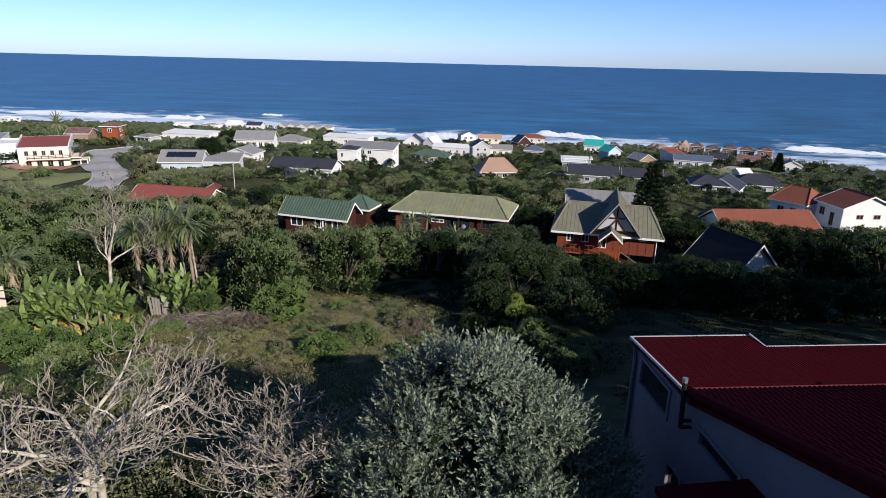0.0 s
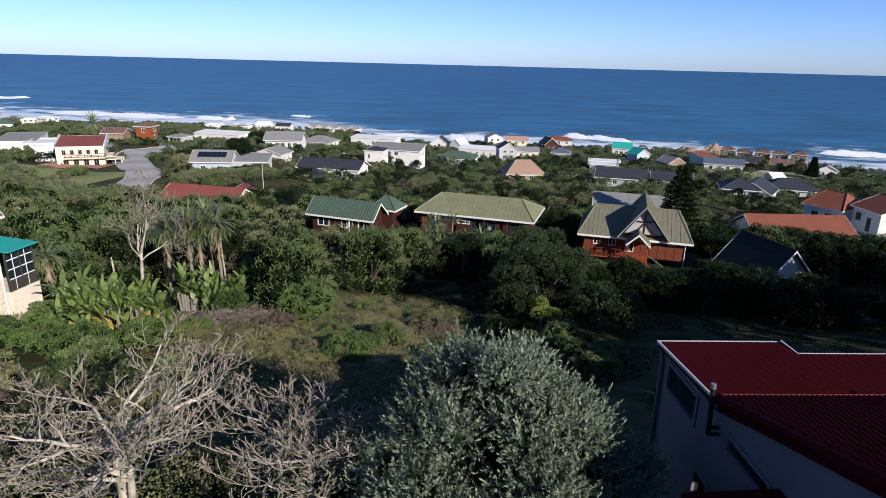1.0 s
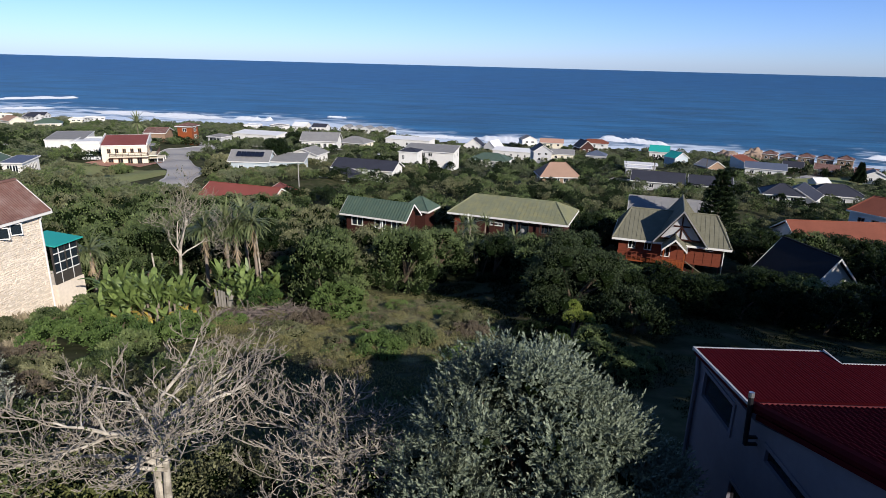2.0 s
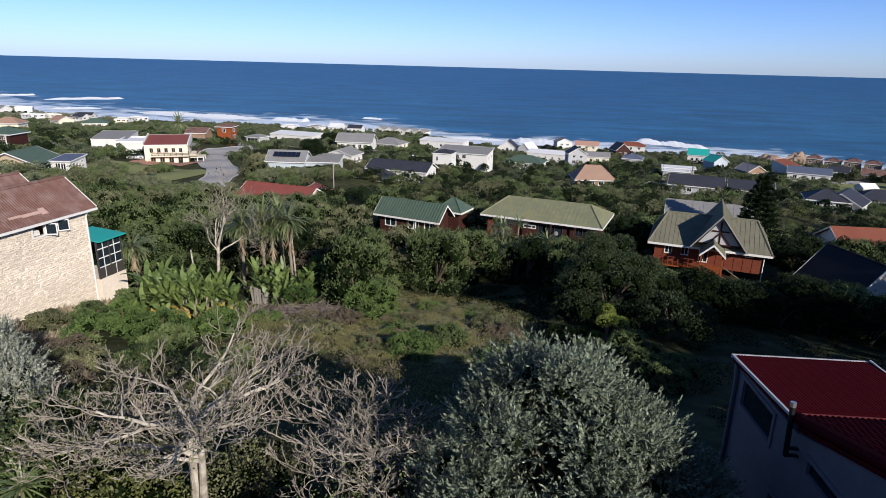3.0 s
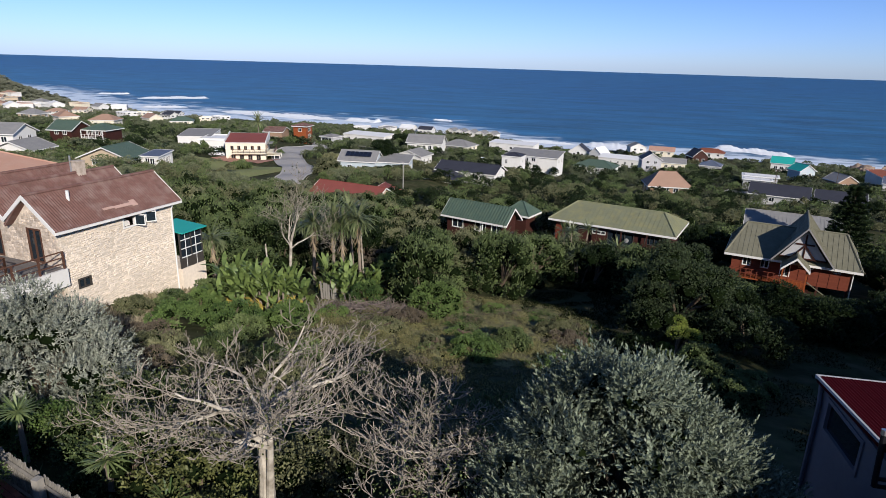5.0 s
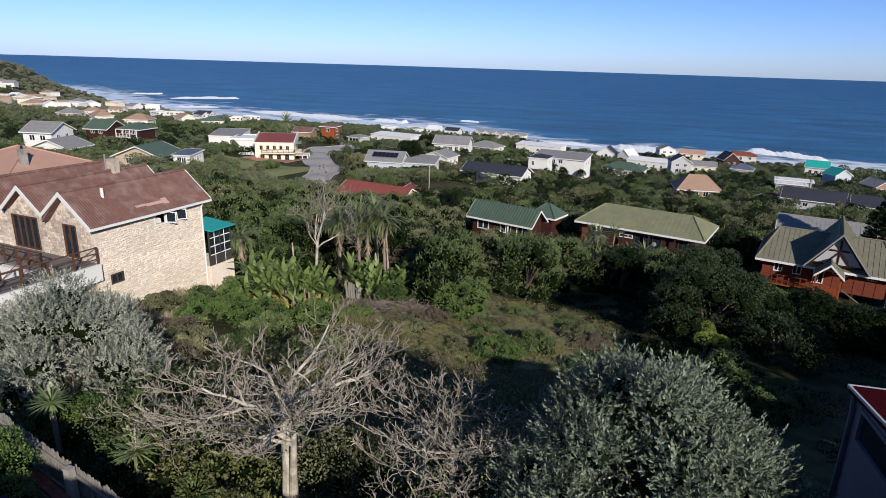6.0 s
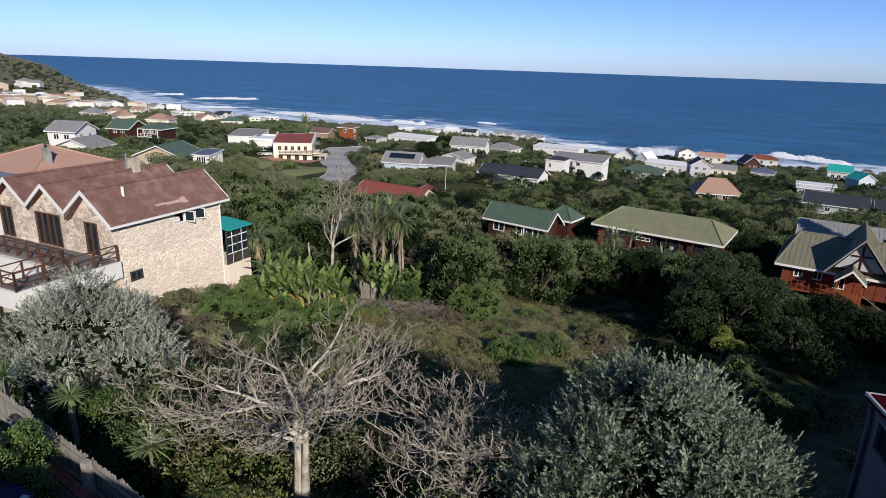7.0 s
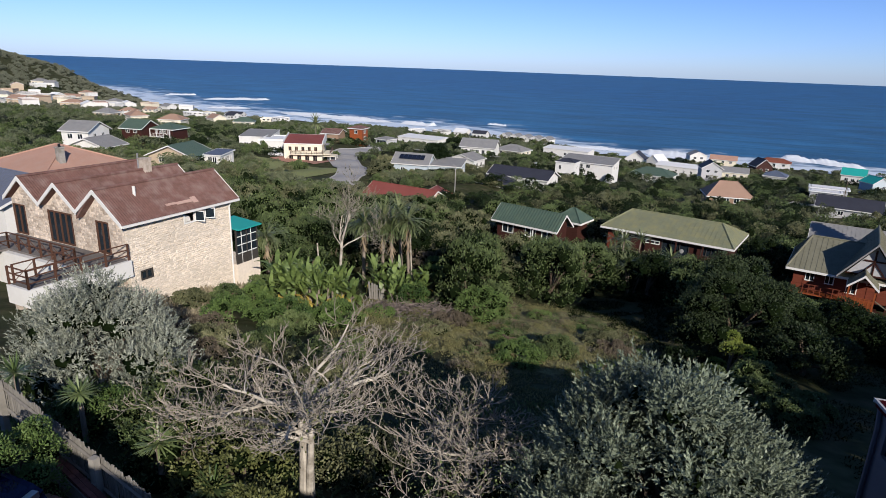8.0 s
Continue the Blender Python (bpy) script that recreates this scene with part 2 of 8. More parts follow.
MAT = {
    "white": surface("white_plaster", (0.66, 0.65, 0.62), 0.85, vary=0.07, tint=(0.5, 0.48, 0.44), tint_amount=0.25, patch=0.3),
    "cream": surface("cream_plaster", (0.72, 0.66, 0.52), 0.85, vary=0.08, tint=(0.5, 0.44, 0.35), tint_amount=0.25, patch=0.3),
    "grey_wall": surface("grey_plaster", (0.42, 0.42, 0.43), 0.85, vary=0.1, patch=0.4),
    "blue_wall": surface("pale_blue_boards", (0.42, 0.48, 0.52), 0.8, vary=0.1, patch=0.4),
    "brown_wall": surface("brown_face_brick", (0.28, 0.19, 0.13), 0.9, vary=0.2, grain=9, patch=0.5),
    "tan_wall": surface("tan_plaster", (0.45, 0.36, 0.26), 0.9, vary=0.12, patch=0.4),
    "red_wood": surface("red_stained_boards", (0.15, 0.04, 0.022), 0.6, vary=0.3, grain=14, patch=0.9, streak=8),
    # dark timber stain, deepened to take in the shade under the eaves
    "dark_wood": surface("shade_dark_stained_boards", (0.045, 0.016, 0.012), 0.65, vary=0.3, grain=14, patch=0.9, streak=8),
    "orange_wood": surface("orange_varnished_boards", (0.24, 0.065, 0.022), 0.5, vary=0.25, grain=12, patch=0.8, streak=8),
    "trim": surface("white_trim_paint", (0.68, 0.67, 0.64), 0.5, vary=0.06, patch=0.8, bump=0.05),
    "dark_trim": surface("dark_trim_paint", (0.05, 0.045, 0.04), 0.5, vary=0.2, bump=0.05),
    "rail": surface("brown_painted_timber", (0.09, 0.045, 0.03), 0.6, vary=0.3, grain=10),
    "pipe": surface("galvanised_steel", (0.55, 0.55, 0.56), 0.35, 0.9, vary=0.1, bump=0.03),
    "black_pipe": surface("black_flue_steel", (0.03, 0.03, 0.035), 0.35, 0.6, vary=0.2, bump=0.03),
    "green_roof": surface("green_painted_sheet", (0.075, 0.115, 0.09), 0.5, 0.0, vary=0.15, patch=0.6, tint=(0.12, 0.15, 0.1), tint_amount=0.4),
    "olive_roof": surface("lichen_olive_sheet", (0.19, 0.2, 0.125), 0.7, 0.0, vary=0.18, grain=7, patch=0.55, tint=(0.27, 0.25, 0.11), tint_amount=0.55, streak=0.4),
    "grey_green_roof": surface("weathered_green_sheet", (0.16, 0.155, 0.11), 0.7, vary=0.2, patch=0.6, tint=(0.22, 0.215, 0.165), tint_amount=0.4),
    "grey_roof": surface("grey_fibre_sheet", (0.22, 0.22, 0.22), 0.75, vary=0.12, patch=0.5, tint=(0.3, 0.29, 0.27), tint_amount=0.4),
    "dark_roof": surface("charcoal_tile", (0.04, 0.042, 0.055), 0.6, vary=0.2, patch=0.5),
    "blue_roof": surface("blue_grey_sheet", (0.1, 0.12, 0.17), 0.5, vary=0.12, patch=0.4),
    "slate_blue_roof": surface("slate_blue_sheet", (0.13, 0.145, 0.19), 0.6, vary=0.12, patch=0.4),
    "brown_roof": surface("brown_fibre_sheet", (0.15, 0.08, 0.066), 0.8, vary=0.32, grain=5, patch=0.7, tint=(0.24, 0.17, 0.15), tint_amount=0.75),
    "pink_roof": surface("pink_clay_tile", (0.42, 0.25, 0.185), 0.8, vary=0.12, patch=0.4, tint=(0.42, 0.3, 0.24), tint_amount=0.3),
    "terra_roof": surface("terracotta_tile", (0.2, 0.068, 0.042), 0.75, vary=0.2, grain=5, patch=0.5),
    "tan_roof": surface("sandy_clay_tile", (0.33, 0.215, 0.155), 0.8, vary=0.12, patch=0.5),
    "red_roof": surface("oxide_red_sheet", (0.22, 0.068, 0.055), 0.6, vary=0.15, patch=0.5),
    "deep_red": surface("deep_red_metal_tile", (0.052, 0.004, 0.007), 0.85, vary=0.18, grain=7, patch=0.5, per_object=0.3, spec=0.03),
    "teal_roof": surface("turquoise_sheet", (0.03, 0.34, 0.3), 0.45, vary=0.1, patch=0.5, bump=0.05),
    "white_roof": surface("white_roof_sheet", (0.75, 0.75, 0.74), 0.6, vary=0.08, patch=0.4),
    "solar": surface("solar_panel_blue_black", (0.012, 0.016, 0.03), 0.15, vary=0.1, bump=0.0, spec=0.6),
    "asphalt": surface("worn_asphalt", (0.34, 0.325, 0.31), 0.9, vary=0.15, grain=3, patch=0.15, tint=(0.42, 0.4, 0.37), tint_amount=0.6),
    "paving": surface("red_brick_paving", (0.37, 0.2, 0.145), 0.9, vary=0.2, grain=5, patch=0.4),
    "kerb": surface("concrete_kerb", (0.4, 0.39, 0.37), 0.9, vary=0.15, patch=0.6),
    "concrete": surface("weathered_concrete", (0.3, 0.28, 0.25), 0.9, vary=0.25, grain=5, patch=0.8, tint=(0.13, 0.12, 0.09), tint_amount=0.6),
    "fence_wood": surface("weathered_grey_timber", (0.22, 0.205, 0.18), 0.9, vary=0.3, grain=8, patch=1.2, per_object=0.5, streak=0.2),
    "bark": surface("grey_brown_bark", (0.12, 0.09, 0.065), 0.95, vary=0.35, grain=10, patch=1.5, bump=0.6, bump_scale=25),
    "pale_bark": surface("pale_grey_bark", (0.44, 0.4, 0.335), 0.9, vary=0.35, grain=7, patch=1.6, bump=0.5, bump_scale=30, tint=(0.11, 0.09, 0.065), tint_amount=0.7),
    "twig": surface("grey_pink_twigs", (0.255, 0.225, 0.185), 0.9, vary=0.45, grain=5, patch=1.2, bump=0.2),
    "dead_wood": surface("brown_grey_dead_branches", (0.19, 0.155, 0.135), 0.95, vary=0.4, grain=5, patch=1.0, per_island=0.8),
    # pale plaster with its bluish shade painted into the base colour
    "shade_wall": surface("shade_tinted_plaster", (0.15, 0.14, 0.165), 0.85, vary=0.12, patch=0.4, tint=(0.1, 0.095, 0.11), tint_amount=0.35),
    "palm_bark": surface("fibrous_palm_bark", (0.24, 0.2, 0.16), 0.95, vary=0.35, grain=14, patch=1.5, bump=0.7, bump_scale=20),
    "old_stone": surface("weathered_brown_stone", (0.54, 0.46, 0.38), 0.95, vary=0.35, per_island=0.9, grain=5, patch=1.4, bump=0.7, bump_scale=14, tint=(0.26, 0.2, 0.15), tint_amount=0.6),
    "deck_floor": surface("worn_grey_deck", (0.16, 0.145, 0.135), 0.85, vary=0.25, grain=8, patch=1.0),
    "black_roof": surface("black_slate", (0.016, 0.017, 0.021), 0.7, vary=0.25, patch=0.5, spec=0.2),
    "stone": surface("pale_sandstone", (0.74, 0.65, 0.54), 0.9, vary=0.16, grain=6, patch=0.7, bump=0.5, bump_scale=18, per_object=0.6, per_island=0.6),
    "mortar": surface("sandy_mortar", (0.56, 0.49, 0.4), 0.95, vary=0.15, patch=0.6),
    "rock": surface("tan_shore_rock", (0.27, 0.2, 0.15), 0.95, vary=0.3, grain=0.8, patch=0.12, bump=0.6, bump_scale=1.2),
    "foam": surface("sea_foam", (0.82, 0.85, 0.87), 0.9, vary=0.12, grain=0.5, patch=0.08, bump=0.8, bump_scale=0.7),
    "car_paint": surface("midnight_blue_car_paint", (0.008, 0.012, 0.05), 0.12, 0.3, vary=0.05, bump=0.0, spec=0.6),
    "white_paint": surface("white_car_paint", (0.75, 0.75, 0.76), 0.2, vary=0.03, bump=0.0),
    "tyre": surface("black_rubber", (0.02, 0.02, 0.02), 0.9, vary=0.2),
    "glass": glass("window_glass"),
    "curtain": surface("pale_curtain", (0.6, 0.58, 0.53), 0.9, vary=0.1, grain=20),
    # dark leaves, deepened to near black to take in shade between the bushes
    "leaf_dark": foliage("shade_dark_bush_leaves", (0.004, 0.01, 0.004), (0.03, 0.047, 0.018), spec=0.1),
    # near-black colour painted in place of shade, inside crowns and on shaded grass
    "leaf_shade": foliage("painted_shade_leaves", (0.004, 0.008, 0.003), (0.011, 0.017, 0.006), rough=0.9, glow=0.0, spec=0.0),
    # paler greens put the haze of distance into the leaf colour
    "leaf_far": foliage("haze_pale_headland_scrub", (0.085, 0.1, 0.07), (0.2, 0.205, 0.15), glow=0.0, spec=0.0),
    "leaf_haze": foliage("haze_pale_coastal_scrub", (0.05, 0.065, 0.035), (0.23, 0.25, 0.14)),
    "leaf_mid": foliage("coastal_bush_leaves", (0.016, 0.034, 0.011), (0.185, 0.235, 0.088)),
    "leaf_olive": foliage("olive_bush_leaves", (0.032, 0.042, 0.018), (0.25, 0.25, 0.13)),
    "leaf_bright": foliage("bright_shrub_leaves", (0.022, 0.054, 0.013), (0.17, 0.245, 0.07)),
    "leaf_lime": foliage("lime_shrub_leaves", (0.13, 0.18, 0.03), (0.3, 0.34, 0.07)),
    "leaf_pale": foliage("pale_silver_leaves", (0.03, 0.045, 0.025), (0.5, 0.52, 0.42), rough=0.5, glow=0.12, per_object=0.1, spec=0.3),
    "leaf_silver": foliage("silver_grey_leaves", (0.008, 0.018, 0.007), (0.31, 0.36, 0.25), rough=0.5, glow=0.12, per_object=0.1, spec=0.3),
    "leaf_dry": foliage("dry_brown_leaves", (0.09, 0.073, 0.05), (0.21, 0.175, 0.125)),
    "straw": foliage("dry_straw_grass", (0.15, 0.125, 0.08), (0.36, 0.31, 0.21)),
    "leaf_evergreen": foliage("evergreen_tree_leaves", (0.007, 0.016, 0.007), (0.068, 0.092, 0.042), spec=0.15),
    "leaf_yellow": foliage("yellowing_leaves", (0.035, 0.05, 0.015), (0.18, 0.19, 0.065)),
    "banana": foliage("banana_leaves", (0.03, 0.065, 0.014), (0.25, 0.33, 0.1), rough=0.45, spec=0.4, glow=0.3),
    "leaf_golden": foliage("golden_dead_banana_leaves", (0.2, 0.12, 0.04), (0.5, 0.4, 0.09)),
    "palm_leaf": foliage("palm_fronds", (0.06, 0.085, 0.03), (0.24, 0.27, 0.13)),
    "dead_frond": foliage("dead_palm_fronds", (0.2, 0.14, 0.08), (0.38, 0.3, 0.2)),
    "yucca": foliage("yucca_blades", (0.06, 0.1, 0.03), (0.24, 0.3, 0.12), rough=0.35, spec=0.5),
    "grass": foliage("dry_green_grass", (0.085, 0.09, 0.034), (0.26, 0.24, 0.105)),
}


def ground_material():
    """Bush soil and rough grass, with bare sandy patches."""
    m = surface("bushland_ground", (0.038, 0.045, 0.018), 0.95, vary=0.5, grain=2.2, patch=0.3, bump=1.0, bump_scale=6.0, tint=(0.1, 0.085, 0.05), tint_amount=0.7, spec=0.1)
    return m


def water_material():
    """Deep blue sea with wind ripples and swell; foam sheets thicken towards the shore."""
    m = bpy.data.materials.new("sea_water")
    m.use_nodes = True
    nt = m.node_tree
    b = nt.nodes["Principled BSDF"]
    b.inputs["Roughness"].default_value = 0.38
    b.inputs["Specular IOR Level"].default_value = 0.3
    b.inputs["IOR"].default_value = 1.33
    geo = nt.nodes.new("ShaderNodeNewGeometry")
    pos = geo.outputs["Position"]

    def noise_at(scale, sx, sy, detail=4.0):
        mp = nt.nodes.new("ShaderNodeMapping")
        mp.inputs["Scale"].default_value = (sx, sy, 1)
        mp.inputs["Rotation"].default_value = (0, 0, radians(9))
        nt.links.new(pos, mp.inputs["Vector"])
        n = node(nt, "ShaderNodeTexNoise", Scale=scale, Detail=detail)
        nt.links.new(mp.outputs[0], n.inputs["Vector"])
        return n.outputs[0]

    shore = nt.nodes.new("ShaderNodeAttribute")
    shore.attribute_name = "shore"
    far = nt.nodes.new("ShaderNodeMapRange")
    far.inputs["From Min"].default_value, far.inputs["From Max"].default_value = 30, 900
    nt.links.new(shore.outputs["Fac"], far.inputs["Value"])
    deep = nt.nodes.new("ShaderNodeMix")
    deep.data_type = "RGBA"
    deep.inputs["A"].default_value, deep.inputs["B"].default_value = (0.02, 0.105, 0.205, 1), (0.008, 0.072, 0.178, 1)
    nt.links.new(far.outputs[0], deep.inputs["Factor"])
    # long darker and paler streaks: the swell's light and dark faces painted in colour
    st = nt.nodes.new("ShaderNodeMapRange")
    st.inputs["From Min"].default_value, st.inputs["From Max"].default_value = 0.35, 0.65
    st.inputs["To Min"].default_value, st.inputs["To Max"].default_value = 0.62, 1.32
    nt.links.new(noise_at(0.03, 0.4, 0.9, 8.0), st.inputs["Value"])
    st2 = nt.nodes.new("ShaderNodeMapRange")
    st2.inputs["From Min"].default_value, st2.inputs["From Max"].default_value = 0.38, 0.62
    st2.inputs["To Min"].default_value, st2.inputs["To Max"].default_value = 0.84, 1.14
    nt.links.new(noise_at(0.09, 0.4, 1.1, 6.0), st2.inputs["Value"])
    stm = nt.nodes.new("ShaderNodeMath")
    stm.operation = "MULTIPLY"
    nt.links.new(st.outputs[0], stm.inputs[0])
    nt.links.new(st2.outputs[0], stm.inputs[1])
    col = nt.nodes.new("ShaderNodeMix")
    col.data_type, col.blend_type = "RGBA", "MULTIPLY"
    col.inputs["Factor"].default_value = 1.0
    nt.links.new(deep.outputs["Result"], col.inputs["A"])
    nt.links.new(stm.outputs[0], col.inputs["B"])
    # foam sheets
    near = nt.nodes.new("ShaderNodeMapRange")
    near.inputs["From Min"].default_value, near.inputs["From Max"].default_value = 15, 130
    near.inputs["To Min"].default_value, near.inputs["To Max"].default_value = 0.66, 0.18
    nt.links.new(shore.outputs["Fac"], near.inputs["Value"])
    fo = nt.nodes.new("ShaderNodeMath")
    fo.operation = "ADD"
    nt.links.new(near.outputs[0], fo.inputs[0])
    nt.links.new(noise_at(0.06, 0.8, 1.5, 7.0), fo.inputs[1])
    fr = nt.nodes.new("ShaderNodeMapRange")
    fr.inputs["From Min"].default_value, fr.inputs["From Max"].default_value = 0.9, 1.12
    nt.links.new(fo.outputs[0], fr.inputs["Value"])
    mixf = nt.nodes.new("ShaderNodeMix")
    mixf.data_type = "RGBA"
    nt.links.new(fr.outputs[0], mixf.inputs["Factor"])
    nt.links.new(col.outputs["Result"], mixf.inputs["A"])
    mixf.inputs["B"].default_value = (0.7, 0.76, 0.8, 1)
    nt.links.new(mixf.outputs["Result"], b.inputs["Base Color"])
    bump = nt.nodes.new("ShaderNodeBump")
    bump.inputs["Strength"].default_value = 0.5
    bump.inputs["Distance"].default_value = 1.2
    nt.links.new(noise_at(0.05, 0.35, 2.0, 6.0), bump.inputs["Height"])
    bump2 = nt.nodes.new("ShaderNodeBump")
    bump2.inputs["Strength"].default_value = 0.5
    bump2.inputs["Distance"].default_value = 0.3
    nt.links.new(noise_at(0.5, 0.6, 1.5, 4.0), bump2.inputs["Height"])
    nt.links.new(bump.outputs[0], bump2.inputs["Normal"])
    nt.links.new(bump2.outputs[0], b.inputs["Normal"])
    return m


# ================= building helpers =================
def mesh_of(name, verts, faces, mat=None, smooth=False):
    me = bpy.data.meshes.new(name)
    me.from_pydata([tuple(v) for v in verts], [], faces)
    if mat:
        me.materials.append(mat)
    if smooth:
        me.polygons.foreach_set("use_smooth", [True] * len(me.polygons))
    me.update()
    return me


def quads_mesh(name, verts, mat):
    """A mesh of separate quads from an (n, 4, 3) array."""
    n = len(verts)
    me = bpy.data.meshes.new(name)
    me.vertices.add(n * 4)
    me.vertices.foreach_set("co", np.asarray(verts, dtype=np.float32).ravel())
    me.loops.add(n * 4)
    me.loops.foreach_set("vertex_index", np.arange(n * 4, dtype=np.int32))
    me.polygons.add(n)
    me.polygons.foreach_set("loop_start", np.arange(0, n * 4, 4, dtype=np.int32))
    me.polygons.foreach_set("loop_total", np.full(n, 4, dtype=np.int32))
    me.materials.append(mat)
    me.update(calc_edges=True)
    return me


def tris_mesh(name, verts, mat):
    """A mesh of separate triangles from an (n, 3, 3) array."""
    n = len(verts)
    me = bpy.data.meshes.new(name)
    me.vertices.add(n * 3)
    me.vertices.foreach_set("co", np.asarray(verts, dtype=np.float32).ravel())
    me.loops.add(n * 3)
    me.loops.foreach_set("vertex_index", np.arange(n * 3, dtype=np.int32))
    me.polygons.add(n)
    me.polygons.foreach_set("loop_start", np.arange(0, n * 3, 3, dtype=np.int32))
    me.polygons.foreach_set("loop_total", np.full(n, 3, dtype=np.int32))
    me.materials.append(mat)
    me.update(calc_edges=True)
    return me


def bm_mesh(name, bm, mat):
    me = bpy.data.meshes.new(name)
    bm.normal_update()
    bm.to_mesh(me)
    bm.free()
    me.materials.append(mat)
    return me


def part(name, data, mat, parent, label="", at=None):
    """One mesh object under a thing or a part; data is a bmesh or a finished mesh."""
    me = bm_mesh(name, data, mat) if isinstance(data, bmesh.types.BMesh) else data
    ob = new(name, me)
    ob.parent = parent
    if at is not None:
        ob.matrix_basis = at
    if label:
        ob["label"] = label
    return ob


def thing(name, label, category, m, group=""):
    ob = new(name)
    ob.empty_display_size = 0.3
    ob.matrix_basis = m
    return tagged(ob, label, category, group)


def box(bm, x0, x1, y0, y1, z0, z1):
    v = [bm.verts.new(p) for p in ((x0, y0, z0), (x1, y0, z0), (x1, y1, z0), (x0, y1, z0), (x0, y0, z1), (x1, y0, z1), (x1, y1, z1), (x0, y1, z1))]
    for f in ((3, 2, 1, 0), (4, 5, 6, 7), (0, 1, 5, 4), (1, 2, 6, 5), (2, 3, 7, 6), (3, 0, 4, 7)):
        bm.faces.new([v[i] for i in f])
    return bm


def boxes(*dims):
    bm = bmesh.new()
    for d in dims:
        box(bm, *d)
    return bm


def prism(bm, poly, offset):
    """A flat polygon of 3D points thickened by the vector offset."""
    o = Vector(offset)
    a = [bm.verts.new(p) for p in poly]
    b = [bm.verts.new(Vector(p) + o) for p in poly]
    n = len(poly)
    bm.faces.new(a)
    bm.faces.new(b[::-1])
    for i in range(n):
        bm.faces.new((a[i], b[i], b[(i + 1) % n], a[(i + 1) % n]))
    return bm


def tube(bm, points, radii, sides=6):
    """A tapered tube along points."""
    rings = []
    pts = [Vector(p) for p in points]
    for i, p in enumerate(pts):
        d = (pts[min(i + 1, len(pts) - 1)] - pts[max(i - 1, 0)]).normalized()
        u = d.cross(Vector((0.13, 0.31, 0.94)) if abs(d.z) < 0.9 else Vector((1, 0.2, 0))).normalized()
        w = d.cross(u)
        rings.append([bm.verts.new(p + (u * math.cos(a) + w * math.sin(a)) * radii[i]) for a in (2 * math.pi * k / sides for k in range(sides))])
    for r, s in zip(rings, rings[1:]):
        for k in range(sides):
            bm.faces.new((r[k], r[(k + 1) % sides], s[(k + 1) % sides], s[k]))
    if radii[-1] > 0.004:
        bm.faces.new(rings[-1])
    return bm


# ================= land and sea =================
COAST_X = [-900, -560, -460, -300, -165, -90, -35, 60, 120, 150, 160, 175, 195, 260, 900]
COAST_Y = [700, 520, 455, 400, 405, 385, 352, 352, 346, 318, 296, 262, 243, 215, 150]
SLOPE_Y = [-400, -60, 0, 5, 12, 20, 33, 45, 60, 75]
SLOPE_Z = [62, 46, 38, 37.0, 35.0, 33.0, 30.2, 28.0, 25.6, 23.6]
FALL_U = [0, 0.1, 0.2, 0.34, 0.5, 0.66, 0.83, 0.93, 1.0, 1.12, 1.5]
FALL_Z = [23.6, 21.0, 20.0, 18.6, 13.5, 9.5, 5.0, 1.8, 0.2, -4, -9]


def coast(x):
    return np.interp(x, COAST_X, COAST_Y) + 4 * np.sin(x * 0.09) + 2.5 * np.sin(x * 0.23 + 1)


def land(x, y):
    """Height of the ground, for numbers or arrays."""
    x, y = np.asarray(x, float), np.asarray(y, float)
    near = np.interp(y, SLOPE_Y, SLOPE_Z)
    u = (y - 75) / (coast(x) - 75)
    h = np.where(y < 75, near, np.interp(u, FALL_U, FALL_Z))
    h = h + 0.045 * np.clip(-x - 50, 0, 160) * np.clip((150 - y) / 60, 0, 1) * np.clip((y + 20) / 60, 0, 1)
    # the eastern half lies lower
    h = h - 5.2 * np.clip((x + 38) / 45, 0, 1) * np.sin(np.pi * np.clip(u / 0.95, 0, 1)) ** 0.7 * (1 - 0.5 * np.clip((u - 0.36) / 0.15, 0, 1) * np.clip((x - 5) / 35, 0, 1))
    # the headland
    s = np.clip((-425 - x) / 230, 0, 1)
    s = s * s * (3 - 2 * s)
    s = s + 0.6 * np.clip((-555 - x) / 130, 0, 1)
    h = h + 27 * s * np.exp(-((y - 400) / 170) ** 2) * np.clip((coast(x) - y) / 60, 0, 1)
    h = h + np.clip((y - 20) / 40, 0, 1) * (0.35 * np.sin(x * 0.21 + y * 0.13) + 0.25 * np.sin(x * 0.37 - y * 0.29 + 2))
    return h


def gh(x, y):
    return float(land(x, y))


def sheet(name, xs, ys, zfun, mat, smooth=True):
    X, Y = np.meshgrid(xs, ys)
    Z = zfun(X, Y)
    n, m = len(xs), len(ys)
    idx = np.arange(n * m).reshape(m, n)
    faces = np.stack([idx[:-1, :-1], idx[:-1, 1:], idx[1:, 1:], idx[1:, :-1]], -1).reshape(-1, 4)
    return mesh_of(name, np.stack([X, Y, Z], -1).reshape(-1, 3), faces.tolist(), mat, smooth)


gx = np.concatenate([np.linspace(-4800, -900, 12)[:-1], np.linspace(-900, -120, 66)[:-1], np.linspace(-120, 120, 161)[:-1], np.linspace(120, 900, 40)[:-1], np.linspace(900, 4800, 12)])
gy = np.concatenate([np.linspace(-4800, -60, 16)[:-1], np.linspace(-60, 130, 150)[:-1], np.linspace(130, 420, 80)[:-1], np.linspace(420, 760, 30)])
tagged(new("ground", sheet("ground", gx, gy, land, ground_material())), "sloping coastal ground of rough grass, bush soil and sand", "ground", kind="structure")

wx = np.concatenate([np.linspace(-4850, -700, 12)[:-1], np.linspace(-700, 500, 121)[:-1], np.linspace(500, 4850, 12)])
